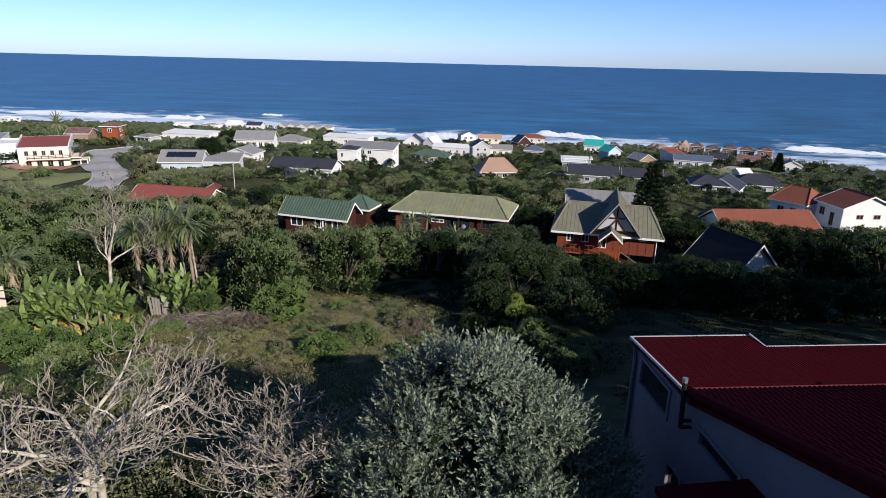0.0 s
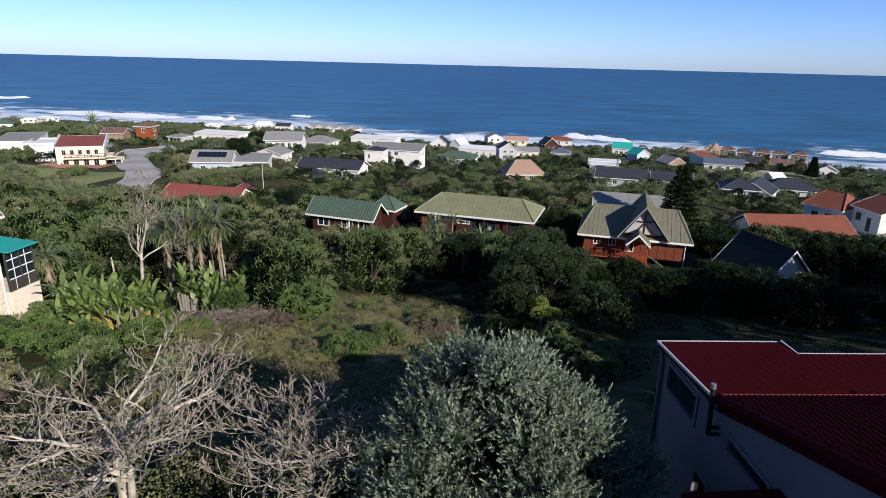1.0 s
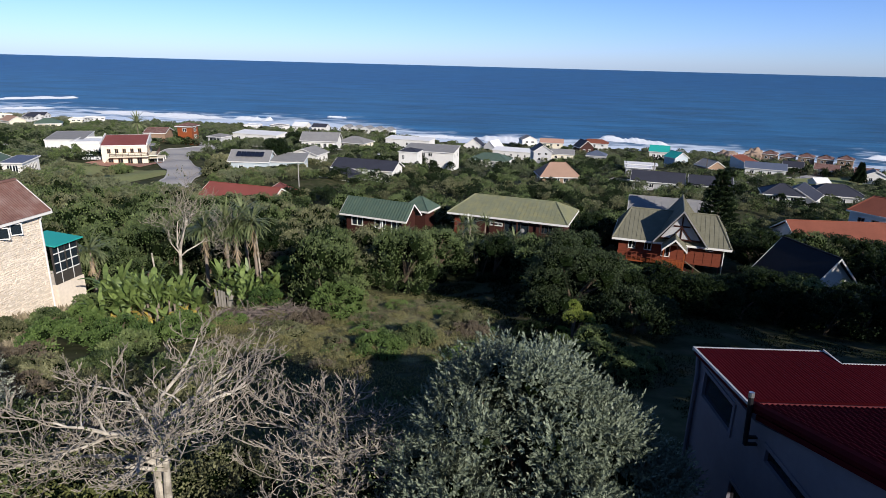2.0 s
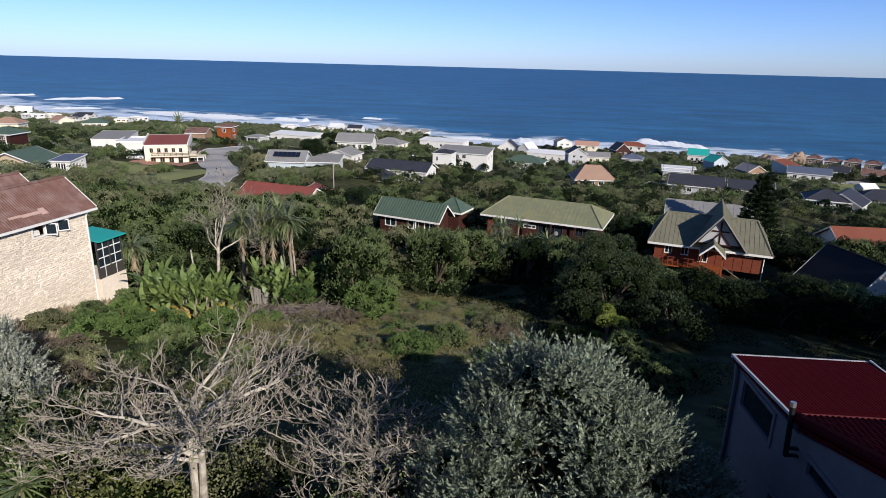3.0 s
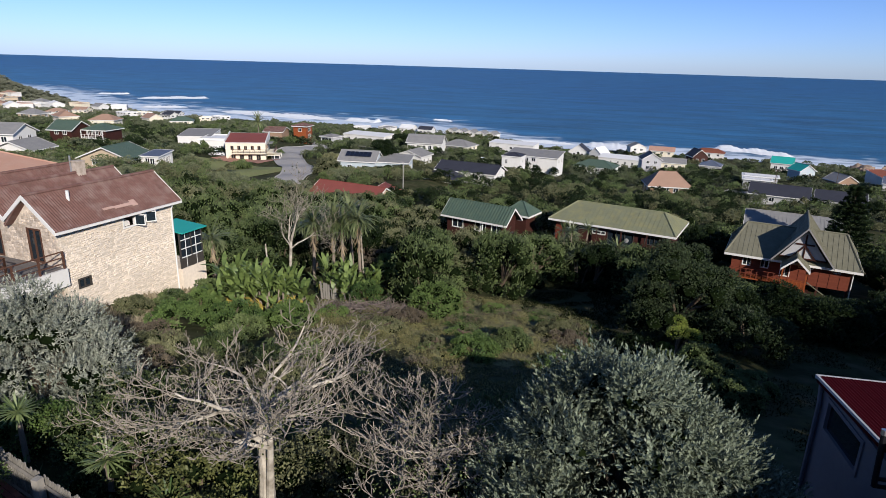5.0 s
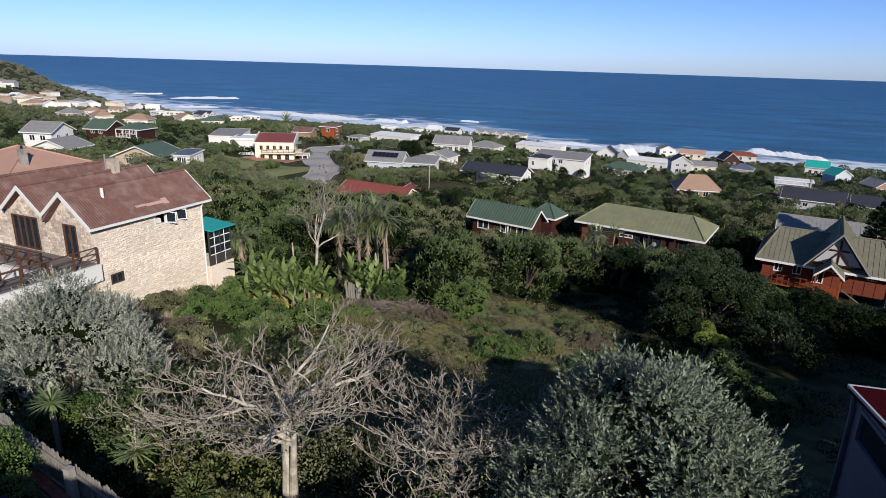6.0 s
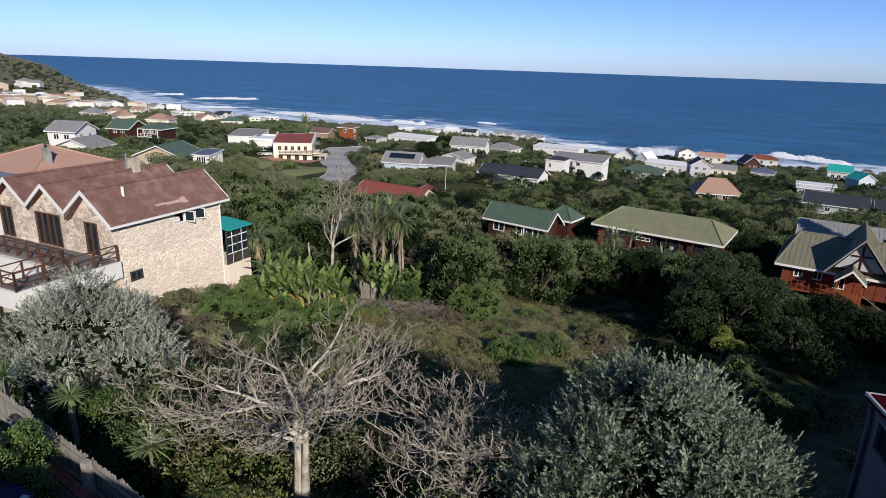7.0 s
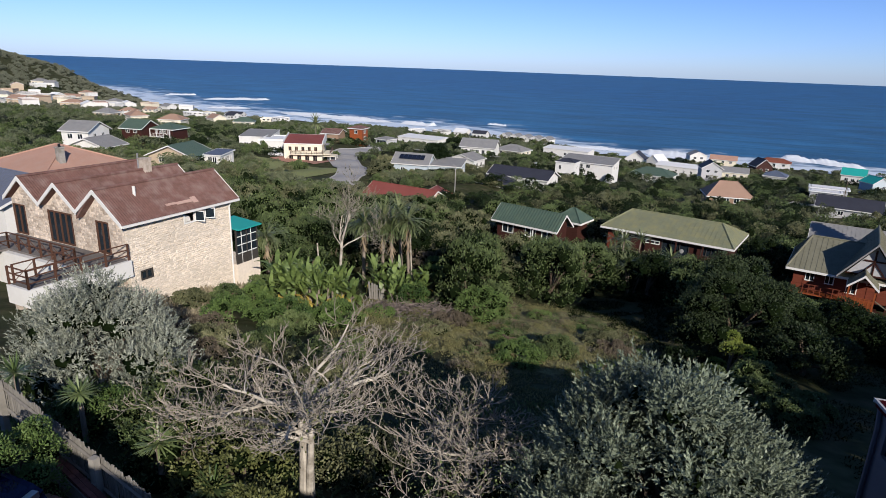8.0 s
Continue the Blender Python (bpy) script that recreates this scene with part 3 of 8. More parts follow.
wy = np.concatenate([np.linspace(150, 700, 112)[:-1], np.linspace(700, 1500, 24)[:-1], np.linspace(1500, 4850, 14)])
sea = sheet("water", wx, wy, lambda X, Y: np.zeros_like(X), water_material())
att = sea.attributes.new("shore", "FLOAT", "POINT")
co = np.empty(len(sea.vertices) * 3)
sea.vertices.foreach_get("co", co)
co = co.reshape(-1, 3)
offshore = co[:, 1] - coast(co[:, 0])
att.data.foreach_set("value", offshore * np.interp(co[:, 0], [-120, -50, 90, 220], [1, 1.7, 1.7, 0.6]) - np.interp(co[:, 0], [100, 220], [0, 10]).astype(np.float32))   # a wide surf zone east of the point
tagged(new("water", sea), "deep blue ocean with swell and white surf along the shore", "sea", kind="structure")

# ================= houses =================
def face_map(side, w, d):
    """Maps (u, depth, z) of a wall to house axes; u runs left to right as seen from outside."""
    return {
        "front": lambda u, q, z: (-w / 2 + u, -d / 2 + q, z),
        "back": lambda u, q, z: (w / 2 - u, d / 2 - q, z),
        "right": lambda u, q, z: (w / 2 - q, -d / 2 + u, z),
        "left": lambda u, q, z: (-w / 2 + q, d / 2 - u, z),
    }[side]


def cell(bm, f, u0, u1, q0, q1, z0, z1):
    v = [bm.verts.new(f(*p)) for p in ((u0, q0, z0), (u1, q0, z0), (u1, q1, z0), (u0, q1, z0), (u0, q0, z1), (u1, q0, z1), (u1, q1, z1), (u0, q1, z1))]
    for g in ((3, 2, 1, 0), (4, 5, 6, 7), (0, 1, 5, 4), (1, 2, 6, 5), (2, 3, 7, 6), (3, 0, 4, 7)):
        bm.faces.new([v[i] for i in g])


def wall_with_openings(bm, f, u0, u1, z0, z1, t, openings):
    """One connected wall panel with the openings (u, z, width, height) left out."""
    inside = [o for o in openings if o[0] < u1 and o[0] + o[2] > u0]
    us = sorted({u0, u1, *[min(u1, max(u0, round(e, 3))) for o in inside for e in (o[0], o[0] + o[2])]})
    zs = sorted({z0, z1, *[min(z1, max(z0, round(e, 3))) for o in inside for e in (o[1], o[1] + o[3])]})
    full = {}
    for i, (a, b) in enumerate(zip(us, us[1:])):
        for j, (c, d) in enumerate(zip(zs, zs[1:])):
            mu, mz = (a + b) / 2, (c + d) / 2
            full[i, j] = not any(o[0] < mu < o[0] + o[2] and o[1] < mz < o[1] + o[3] for o in inside)
    verts = {}

    def v(i, j, q):
        if (i, j, q) not in verts:
            verts[i, j, q] = bm.verts.new(f(us[i], t * q, zs[j]))
        return verts[i, j, q]

    for (i, j), filled in full.items():
        if not filled:
            continue
        bm.faces.new((v(i, j, 0), v(i + 1, j, 0), v(i + 1, j + 1, 0), v(i, j + 1, 0)))
        bm.faces.new((v(i, j + 1, 1), v(i + 1, j + 1, 1), v(i + 1, j, 1), v(i, j, 1)))
        for (di, dj), (p, q) in (((-1, 0), ((i, j), (i, j + 1))), ((1, 0), ((i + 1, j + 1), (i + 1, j))), ((0, -1), ((i + 1, j), (i, j))), ((0, 1), ((i, j + 1), (i + 1, j + 1)))):
            if not full.get((i + di, j + dj), False):
                bm.faces.new((v(*p, 0), v(*q, 0), v(*q, 1), v(*p, 1)))
    return bm


def window(parent, f, o, frame_mat, t, bars=1, name="window", glazed=True):
    """A framed window in an opening: frame with glazing bars, and a pane of its own."""
    u, z, ww, hh = o
    e = min(0.09, ww * 0.12)
    n = bars + 1
    g = (ww - 2 * e - bars * e * 0.8) / n                          # width of one light between the bars
    lights = [(u + e + k * (g + e * 0.8), z + e, g, hh - 2 * e) for k in range(n)]
    bm = wall_with_openings(bmesh.new(), lambda a, q, c: f(a, q - 0.03, c), round(u, 3), round(u + ww, 3), round(z, 3), round(z + hh, 3), 0.13, lights)
    w = part(name, bm, frame_mat, parent)
    if not glazed:
        return w
    bm = bmesh.new()
    cell(bm, f, u + e, u + ww - e, 0.045, 0.06, z + e, z + hh - e)
    part("pane", bm, MAT["glass"], w).visible_shadow = False
    return w


def spread(length, n, ww, z, hh, margin=0.8):
    """n openings of width ww spread evenly over a wall."""
    step = (length - 2 * margin) / n
    return [(margin + step * (i + 0.5) - ww / 2, z, ww, hh) for i in range(n)]


def roof_faces(kind, w, d, over, rise, hip=None, ridge="x"):
    """Roof faces as polygons in house axes, eaves at z = 0."""
    W, D = w / 2 + over, d / 2 + over
    k = rise / (d / 2) if ridge == "x" else rise / (w / 2)
    e = -over * k
    if ridge == "y":
        return [[Vector((-p.y, p.x, p.z)) for p in f] for f in roof_faces(kind, d, w, over, rise, hip)]
    V = lambda x, y, z: Vector((x, y, z))
    if kind == "gable":
        return [[V(-W, -D, e), V(W, -D, e), V(W, 0, rise), V(-W, 0, rise)], [V(W, D, e), V(-W, D, e), V(-W, 0, rise), V(W, 0, rise)]]
    r = W - (D if hip is None else hip)
    return [[V(-W, -D, e), V(W, -D, e), V(r, 0, rise), V(-r, 0, rise)], [V(W, D, e), V(-W, D, e), V(-r, 0, rise), V(r, 0, rise)],
            [V(W, -D, e), V(W, D, e), V(r, 0, rise)], [V(-W, D, e), V(-W, -D, e), V(-r, 0, rise)]]


def ribbed(poly, pitch, rib, apart=False):
    """Raised seams that run down a roof face, spaced evenly; returns a bmesh."""
    bm = bmesh.new()
    single = []
    n = (poly[1] - poly[0]).cross(poly[2] - poly[0]).normalized()
    along = (poly[1] - poly[0]).normalized()
    down = n.cross(along).normalized()
    o = poly[0]
    uv = [((p - o).dot(along), (p - o).dot(down)) for p in poly]
    lo, hi = min(u for u, _ in uv), max(u for u, _ in uv)
    u = lo + pitch / 2
    while u < hi:
        cuts = []
        for (a, b), (c, d_) in zip(uv, uv[1:] + uv[:1]):
            if (a - u) * (c - u) < 0:
                cuts.append(b + (d_ - b) * (u - a) / (c - a))
        if len(cuts) == 2 and abs(cuts[0] - cuts[1]) > 0.05:
            v0, v1 = sorted(cuts)
            base = [o + along * (u - rib) + down * v0, o + along * (u + rib) + down * v0, o + along * (u + rib) + down * v1, o + along * (u - rib) + down * v1]
            if apart:
                bm = bmesh.new()
                single.append(bm)
            prism(bm, [p + n * 0.002 for p in base], n * rib * 1.2)
        u += pitch
    return single if apart else bm


def add_roof(parent, faces, z, mat, trim, kind, seams=0.0, thick=0.12, m=Matrix(), rib=0.022):
    """Roof faces as slabs, with ridge or hip caps, eave boards and gable boards."""
    bm = bmesh.new()
    for f in faces:
        prism(bm, [m @ (p + Vector((0, 0, z))) for p in f], (0, 0, -thick))
    roof = part("roof", bm, mat, parent)
    done = set()
    for f in faces:
        for a, b in zip(f, f[1:] + f[:1]):
            key = tuple(sorted((tuple(round(c, 2) for c in a), tuple(round(c, 2) for c in b))))
            if key in done or (a - b).length < 0.1:
                continue
            done.add(key)
            shared = sum(1 for g in faces for p, q in zip(g, g[1:] + g[:1]) if tuple(sorted((tuple(round(c, 2) for c in p), tuple(round(c, 2) for c in q)))) == key) > 1
            A, B = m @ (a + Vector((0, 0, z))), m @ (b + Vector((0, 0, z)))
            if shared:
                caps = bmesh.new()
                tube(caps, [A + Vector((0, 0, 0.02)), B + Vector((0, 0, 0.02))], [0.09, 0.09], 6)
                part("ridge_cap", caps, mat, roof)
            else:
                boards = bmesh.new()
                side = (B - A).cross(Vector((0, 0, 1))).normalized() * 0.035
                prism(boards, [A - side * 0.2 + Vector((0, 0, 0.03)), B - side * 0.2 + Vector((0, 0, 0.03)), B - side * 0.2 - Vector((0, 0, 0.19)), A - side * 0.2 - Vector((0, 0, 0.19))], side * 1.2)
                part("fascia", boards, trim, roof)
    if seams:
        for f in faces:
            poly = [m @ (p + Vector((0, 0, z))) for p in f]
            if parent.matrix_basis.translation.xy.length < 80:
                for one in ribbed(poly, seams, rib, True):
                    part("seam", one, mat, roof)
            else:
                part("seams", ribbed(poly, seams, rib), mat, roof)["kind"] = "stuff"
    return roof


def house(label, x, y, z, yaw, w, d, h, wall, roof, kind="gable", rise=1.6, over=0.45, ridge="x", openings=None, frame_mat="trim",
          trim="trim", hip=None, seams=0.0, base=2.5, bars=1, category="house", group="houses on the slope", name="house", chimney=None, veil=0.0):
    """A house with walls pierced for its windows, and a roof; front faces -y before the turn."""
    ob = thing(name, label, category, pose(x, y, z, 0, 0, yaw), group)
    t = 0.22
    openings = openings or {}
    HOUSES.append((x, y, z + veil, w, d, h))
    for side in ("front", "back", "left", "right"):
        bm = bmesh.new()
        f = face_map(side, w, d)
        ends = side in ("front", "back")
        L = w if ends else d
        a, b = (0, L) if ends else (t, L - t)
        wall_with_openings(bm, f, a, b, -base, h, t, openings.get(side, []))
        if kind == "gable" and ends == (ridge == "y"):
            prism(bm, [f(a, 0, h), f(b, 0, h), f(L / 2, 0, h + rise - 0.1)], Vector(f(0, t, 0)) - Vector(f(0, 0, 0)))
            bmesh.ops.remove_doubles(bm, verts=bm.verts, dist=0.001)
        part("wall", bm, MAT[wall], ob)
    if kind in ("gable", "hip"):
        add_roof(ob, roof_faces(kind, w, d, over, rise, hip, ridge), h + 0.12, MAT[roof], MAT[trim], kind, seams)
    elif kind == "mono":
        W, D = w / 2 + over, d / 2 + over
        add_roof(ob, [[Vector((-W, -D, 0)), Vector((W, -D, 0)), Vector((W, D, rise)), Vector((-W, D, rise))]], h + 0.12, MAT[roof], MAT[trim], kind, seams)
        if rise > 0:
            bm = boxes((-w / 2, w / 2, d / 2 - t, d / 2, h, h + rise))
            for s in (-1, 1):
                prism(bm, [(s * w / 2, -d / 2, h), (s * w / 2, d / 2 - t - 0.003, h), (s * w / 2, d / 2 - t - 0.003, h + rise)], (-s * t, 0, 0))
            part("upper_wall", bm, MAT[wall], ob)
    else:
        part("roof", boxes((-w / 2 - over, w / 2 + over, -d / 2 - over, d / 2 + over, h, h + 0.25)), MAT[roof], ob)
        part("parapet", boxes((-w / 2, w / 2, -d / 2, -d / 2 + 0.2, h + 0.25, h + 0.25 + rise), (-w / 2, w / 2, d / 2 - 0.2, d / 2, h + 0.25, h + 0.25 + rise),
                              (-w / 2, -w / 2 + 0.2, -d / 2 + 0.2, d / 2 - 0.2, h + 0.25, h + 0.25 + rise), (w / 2 - 0.2, w / 2, -d / 2 + 0.2, d / 2 - 0.2, h + 0.25, h + 0.25 + rise)), MAT[wall], ob)
    for side, os_ in openings.items():
        for o in os_:
            window(ob, face_map(side, w, d), o, MAT[frame_mat], t, bars if o[2] < 2.2 else bars + 1, "door" if o[3] > 1.85 and o[2] < 1.3 else "window")
    if chimney:
        cx, cy, ch = chimney
        bm = boxes((cx - 0.35, cx + 0.35, cy - 0.3, cy + 0.3, h, h + ch), (cx - 0.42, cx + 0.42, cy - 0.37, cy + 0.37, h + ch, h + ch + 0.14))
        c = part("chimney", bm, MAT["concrete"], ob)
        bm = bmesh.new()
        tube(bm, [(cx, cy, h + ch + 0.14), (cx, cy, h + ch + 0.45)], [0.14, 0.12], 8)
        part("chimney_pot", bm, MAT["black_pipe"], c)
    return ob


HOUSES = []


def railing(parent, pts, mat, height=1.0, post=1.4, rails=2, cross=False, name="railing"):
    """Posts, rails and optional cross bars along a line of points at deck level; each post is a part."""
    for a, b in zip(pts, pts[1:]):
        a, b = Vector(a), Vector(b)
        n = max(1, round((b - a).length / post))
        for i in range(n + 1):
            p = a.lerp(b, i / n)
            part("railing_post", boxes((p.x - 0.045, p.x + 0.045, p.y - 0.045, p.y + 0.045, p.z, p.z + height)), mat, parent)
        bm = bmesh.new()
        for r in range(rails):
            zz = height * (r + 1) / rails - 0.02
            tube(bm, [a + Vector((0, 0, zz)), b + Vector((0, 0, zz))], [0.04, 0.04], 4)
        part("handrail", bm, mat, parent)
        if cross:
            for i in range(n):
                p, q = a.lerp(b, i / n), a.lerp(b, (i + 1) / n)
                bm = bmesh.new()
                tube(bm, [p + Vector((0, 0, 0.1)), q + Vector((0, 0, height - 0.1))], [0.025, 0.025], 4)
                part("brace", bm, mat, parent)


# ---- the stone house with three gables ----
def stone_house():
    Z0 = 30.0
    M = pose(-28.15, 24.9, Z0, 0, 0, -5.8)
    ob = thing("stone_house", "pale stone house with brown corrugated triple-gabled roof and wide deck", "house", M)
    L, W3, H, G, RISE = 8.0, 10.5, 6.83, 3.5, 1.42
    f = lambda u, q, z: (-q, u, z)                                  # long side wall
    wins = [(4.1, 5.68, 1.75, 0.82), (0.7, 3.0, 0.85, 0.6)]
    bm = bmesh.new()
    wall_with_openings(bm, f, 0, L, -2.5, H, 0.3, wins)
    side = part("side_wall", bm, MAT["mortar"], ob, "pale rubble stone wall in mortar")
    for o in wins:
        w = window(ob, f, o, MAT["trim"] if o[2] > 1 else MAT["dark_trim"], 0.3, 1, glazed=o[2] < 1)
    for hinge, turn in ((4.98, -62), (5.78, -35)):                   # two white sashes standing open
        m = Matrix.Translation((0.04, hinge, 5.74)) @ Matrix.Rotation(radians(turn), 4, "Z")
        sash = part("sash", boxes((0, 0.04, 0, 0.62, 0, 0.06), (0, 0.04, 0, 0.62, 0.62, 0.68), (0, 0.04, 0, 0.06, 0.06, 0.62), (0, 0.04, 0.56, 0.62, 0.06, 0.62)), MAT["trim"], ob, at=m)
        part("pane", boxes((0.014, 0.024, 0.06, 0.56, 0.06, 0.62)), MAT["glass"], sash).visible_shadow = False
    c = bmesh.new()
    prism(c, [(-0.14, 5.05, 5.78), (-0.14, 5.72, 5.78), (-0.14, 5.5, 6.1), (-0.14, 5.1, 6.4)], (-0.02, 0, 0))
    prism(c, [(-0.14, 4.22, 5.78), (-0.14, 4.75, 5.78), (-0.14, 4.7, 6.05), (-0.14, 4.25, 6.3)], (-0.02, 0, 0))
    part("curtain", c, MAT["curtain"], ob)
    # front wall with three doors, and gables above
    g = lambda u, q, z: (-W3 + u, q, z)
    doors = [(W3 - 2.45, 4.55, 1.1, 1.95), (W3 - 6.9, 4.55, 2.3, 2.0), (W3 - 10.4, 4.55, 1.2, 1.95), (W3 - 5.5, 0.3, 1.4, 1.6)]
    bm = bmesh.new()
    wall_with_openings(bm, g, 0, W3 - 0.3, -2.5, H, 0.3, doors)
    for k in range(3):
        x1 = -k * G
        for y0, dy in ((0, 0.28), (L, -0.28)):
            gb = bmesh.new()
            prism(gb, [(x1 - G + 0.02, y0, H), (x1 - 0.02, y0, H), (x1 - G / 2, y0, H + RISE - 0.1)], (0, dy, 0))
            part("gable_wall", gb, MAT["old_stone"], ob)
    part("front_wall", bm, MAT["old_stone"], ob)
    part("back_wall", boxes((-W3, -0.3, L - 0.3, L, -2.5, H)), MAT["old_stone"], ob)
    part("far_wall", boxes((-W3, -W3 + 0.3, 0.3, L - 0.3, -2.5, H)), MAT["old_stone"], ob)
    for o in doors[:3]:
        window(ob, g, o, MAT["rail"], 0.3, 3 if o[2] > 2 else 1, "door")
    window(ob, g, doors[3], MAT["dark_trim"], 0.3)
    # roofs of corrugated sheets
    for k in range(3):
        cx = -k * G - G / 2
        m = pose(cx, L / 2, 0)
        faces = roof_faces("gable", G, L, 0.4 if k == 0 else 0.02, RISE, None, "y")
        faces = [[Vector((p.x * (1 if k == 0 or p.x > 0 else 1), math.copysign(L / 2 + 0.45, p.y), p.z)) for p in fc] for fc in faces]
        if k:
            faces = [[Vector((max(-G / 2 if k < 2 else -2.1, min(G / 2, p.x)), p.y, p.z)) for p in fc] for fc in faces]
        else:
            faces = [[Vector((max(-G / 2, p.x), p.y, p.z)) for p in fc] for fc in faces]
        bm = bmesh.new()
        for fc in faces:
            prism(bm, [m @ (p + Vector((0, 0, H + 0.12))) for p in fc], (0, 0, -0.1))
        roof = part("roof", bm, MAT["brown_roof"], ob)
        # one mesh for a corrugated sheet, laid side by side along each slope
        for fc in faces:
            q = [m @ (p + Vector((0, 0, H + 0.125))) for p in fc]
            low = [p for p in q if p.z < H + 1]
            top = [p for p in q if p.z > H + 1]
            a0 = min(low, key=lambda p: p.y)
            t0 = min(top, key=lambda p: p.y)
            slope = t0 - a0
            n = 14
            wd = (L + 0.9) / n
            nrm = Vector((0, 1, 0)).cross(slope).normalized()
            if nrm.z < 0:
                nrm = -nrm
            vs, fs = [], []
            for j in range(17):
                hgt = 0.025 + 0.025 * math.cos(j / 16 * 2 * math.pi * 4)
                for s in (0, 1):
                    vs.append(Vector((0, wd * j / 16, 0)) + slope * s + nrm * hgt)
            for j in range(16):
                fs.append((2 * j, 2 * j + 1, 2 * j + 3, 2 * j + 2))
            me = mesh_of("roof_sheet", vs, fs, MAT["brown_roof"], True)
            for i in range(n):
                part("roof_sheet", me, None, roof, at=Matrix.Translation(a0 + Vector((0, wd * i, 0))))
        bm = bmesh.new()
        for yy in (-0.47, L + 0.47):
            for s in (-1, 1):
                if k == 0 and s > 0:
                    e = G / 2 + 0.4
                else:
                    e = G / 2 + 0.02
                drop = RISE * e / (G / 2)
                zt = H + 0.2 + RISE
                bm = bmesh.new()
                prism(bm, [(cx + 0.0, yy - 0.03, zt), (cx + s * e, yy - 0.03, zt - drop), (cx + s * e, yy - 0.03, zt - drop - 0.24), (cx, yy - 0.03, zt - 0.26)], (0, 0.06, 0))
                part("bargeboard", bm, MAT["trim"], roof)
        bm = bmesh.new()
        tube(bm, [(cx, -0.45, H + RISE + 0.17), (cx, L + 0.45, H + RISE + 0.17)], [0.1, 0.1], 6)
        part("ridge_cap", bm, MAT["brown_roof"], roof)
    # eave gutter, downpipe and vent pipe
    bm = boxes((0.36, 0.48, -0.45, L + 0.45, H - 0.34, H - 0.2))
    part("gutter", bm, MAT["trim"], ob)
    bm = bmesh.new()
    tube(bm, [(0.3, L - 0.15, H - 0.3), (0.08, L - 0.15, H - 0.7), (0.08, L - 0.15, -1.0)], [0.06] * 3, 6)
    part("downpipe", bm, MAT["trim"], ob)
    bm = bmesh.new()
    tube(bm, [(-1.1, 1.7, H + 0.5), (-1.1, 1.7, H + 1.55)], [0.09, 0.09], 8)
    part("vent_pipe", bm, MAT["trim"], ob)
    # stone chimney beside the valley
    bm = boxes((-5.55, -5.02, 5.62, 6.18, H, H + 2.25), (-5.59, -4.98, 5.58, 6.22, H + 2.25, H + 2.32))
    ch = part("chimney", bm, MAT["old_stone"], ob)
    bm = bmesh.new()
    tube(bm, [(-5.78, 5.75, H + 0.3), (-5.78, 5.75, H + 2.6)], [0.06, 0.06], 6)
    tube(bm, [(-5.95, 5.95, H + 0.3), (-5.95, 5.95, H + 2.1)], [0.05, 0.05], 6)
    part("chimney_pipe", bm, MAT["pipe"], ch)
    # pale patched strip on the slope
    bm = bmesh.new()
    sl = RISE / (G / 2)
    for (y0, y1, a, b) in ((3.0, 3.7, 0.34, 0.46), (3.72, 4.9, 0.28, 0.44), (4.92, 5.3, 0.2, 0.56)):
        P = lambda u, v: Vector((0.3 - u, v, H + 0.20 + RISE - (G / 2 + 0.3 - u) * sl))
        prism(bm, [P(a, y0), P(a, y1), P(b, y1), P(b, y0)], (0.02, 0, 0.03))
    part("roof_patch", bm, surface("pale_sealant", (0.44, 0.3, 0.25), 0.85, vary=0.2), ob, "pale patched strip")
    # walkway deck with a long side arm, white edge beams and brown rails, open in the middle
    dz = 4.5
    deck = part("deck", boxes((-W3, 0.15, -2.2, -0.003, dz - 0.12, dz), (-1.5, 0.15, -5.6, -2.2, dz - 0.12, dz), (-W3, -7.6, -5.6, -2.2, dz - 0.12, dz)), MAT["deck_floor"], ob)
    for e in ((0.153, 0.32, -5.75, -0.003, dz - 0.95, dz + 0.02), (-1.5, 0.15, -5.75, -5.603, dz - 0.95, dz + 0.02), (-W3, -7.6, -5.75, -5.603, dz - 0.55, dz + 0.02)):
        part("deck_edge", boxes(e), MAT["white"], deck)
    railing(deck, [(0.2, -0.1, dz), (0.2, -5.65, dz), (-1.4, -5.65, dz)], MAT["rail"], 1.0, 1.4, 3, False)
    railing(deck, [(-1.4, -5.4, dz), (-1.4, -2.15, dz), (-7.6, -2.15, dz), (-7.6, -5.5, dz)], MAT["rail"], 1.0, 1.1, 2, True)
    railing(deck, [(-W3, -5.65, dz), (-7.6, -5.65, dz)], MAT["rail"], 1.0, 1.2, 3, False)
    for px in (0.05, -1.3, -7.8, -10.2):
        part("deck_post", boxes((px - 0.2, px + 0.15, -5.5, -5.15, -2.5, dz - 0.12)), MAT["old_stone"], deck)
    part("deck_wall", boxes((-W3, -1.5, -2.5, -2.2, -2.5, dz - 0.13), (-0.15, 0.1, -3.6, -0.6, -2.5, dz - 1.9)), MAT["white"], deck)
    part("lower_terrace", boxes((-7.6, -1.5, -5.6, -2.503, -2.5, 0.9)), MAT["white"], deck)
    # sunroom with turquoise roof
    sun_r = part("sunroom", boxes((-2.6, 0.35, 8.05, 8.25, -2.5, 2.6), (0.1, 0.35, 8.25, 10.50, -2.5, 2.6), (-2.6, 0.35, 10.50, 10.75, -2.5, 2.6), (-2.6, 0.35, 8.05, 10.75, 2.6, 2.7)), MAT["stone"], ob, at=Matrix.Translation((0, 1.6, -0.75)) @ Matrix.Diagonal((1, 0.8, 1, 1)))
    for yy in (8.12, 9.35, 10.62):
        part("sunroom_post", boxes((0.2, 0.3, yy - 0.05, yy + 0.05, 2.7, 5.15)), MAT["dark_trim"], sun_r)
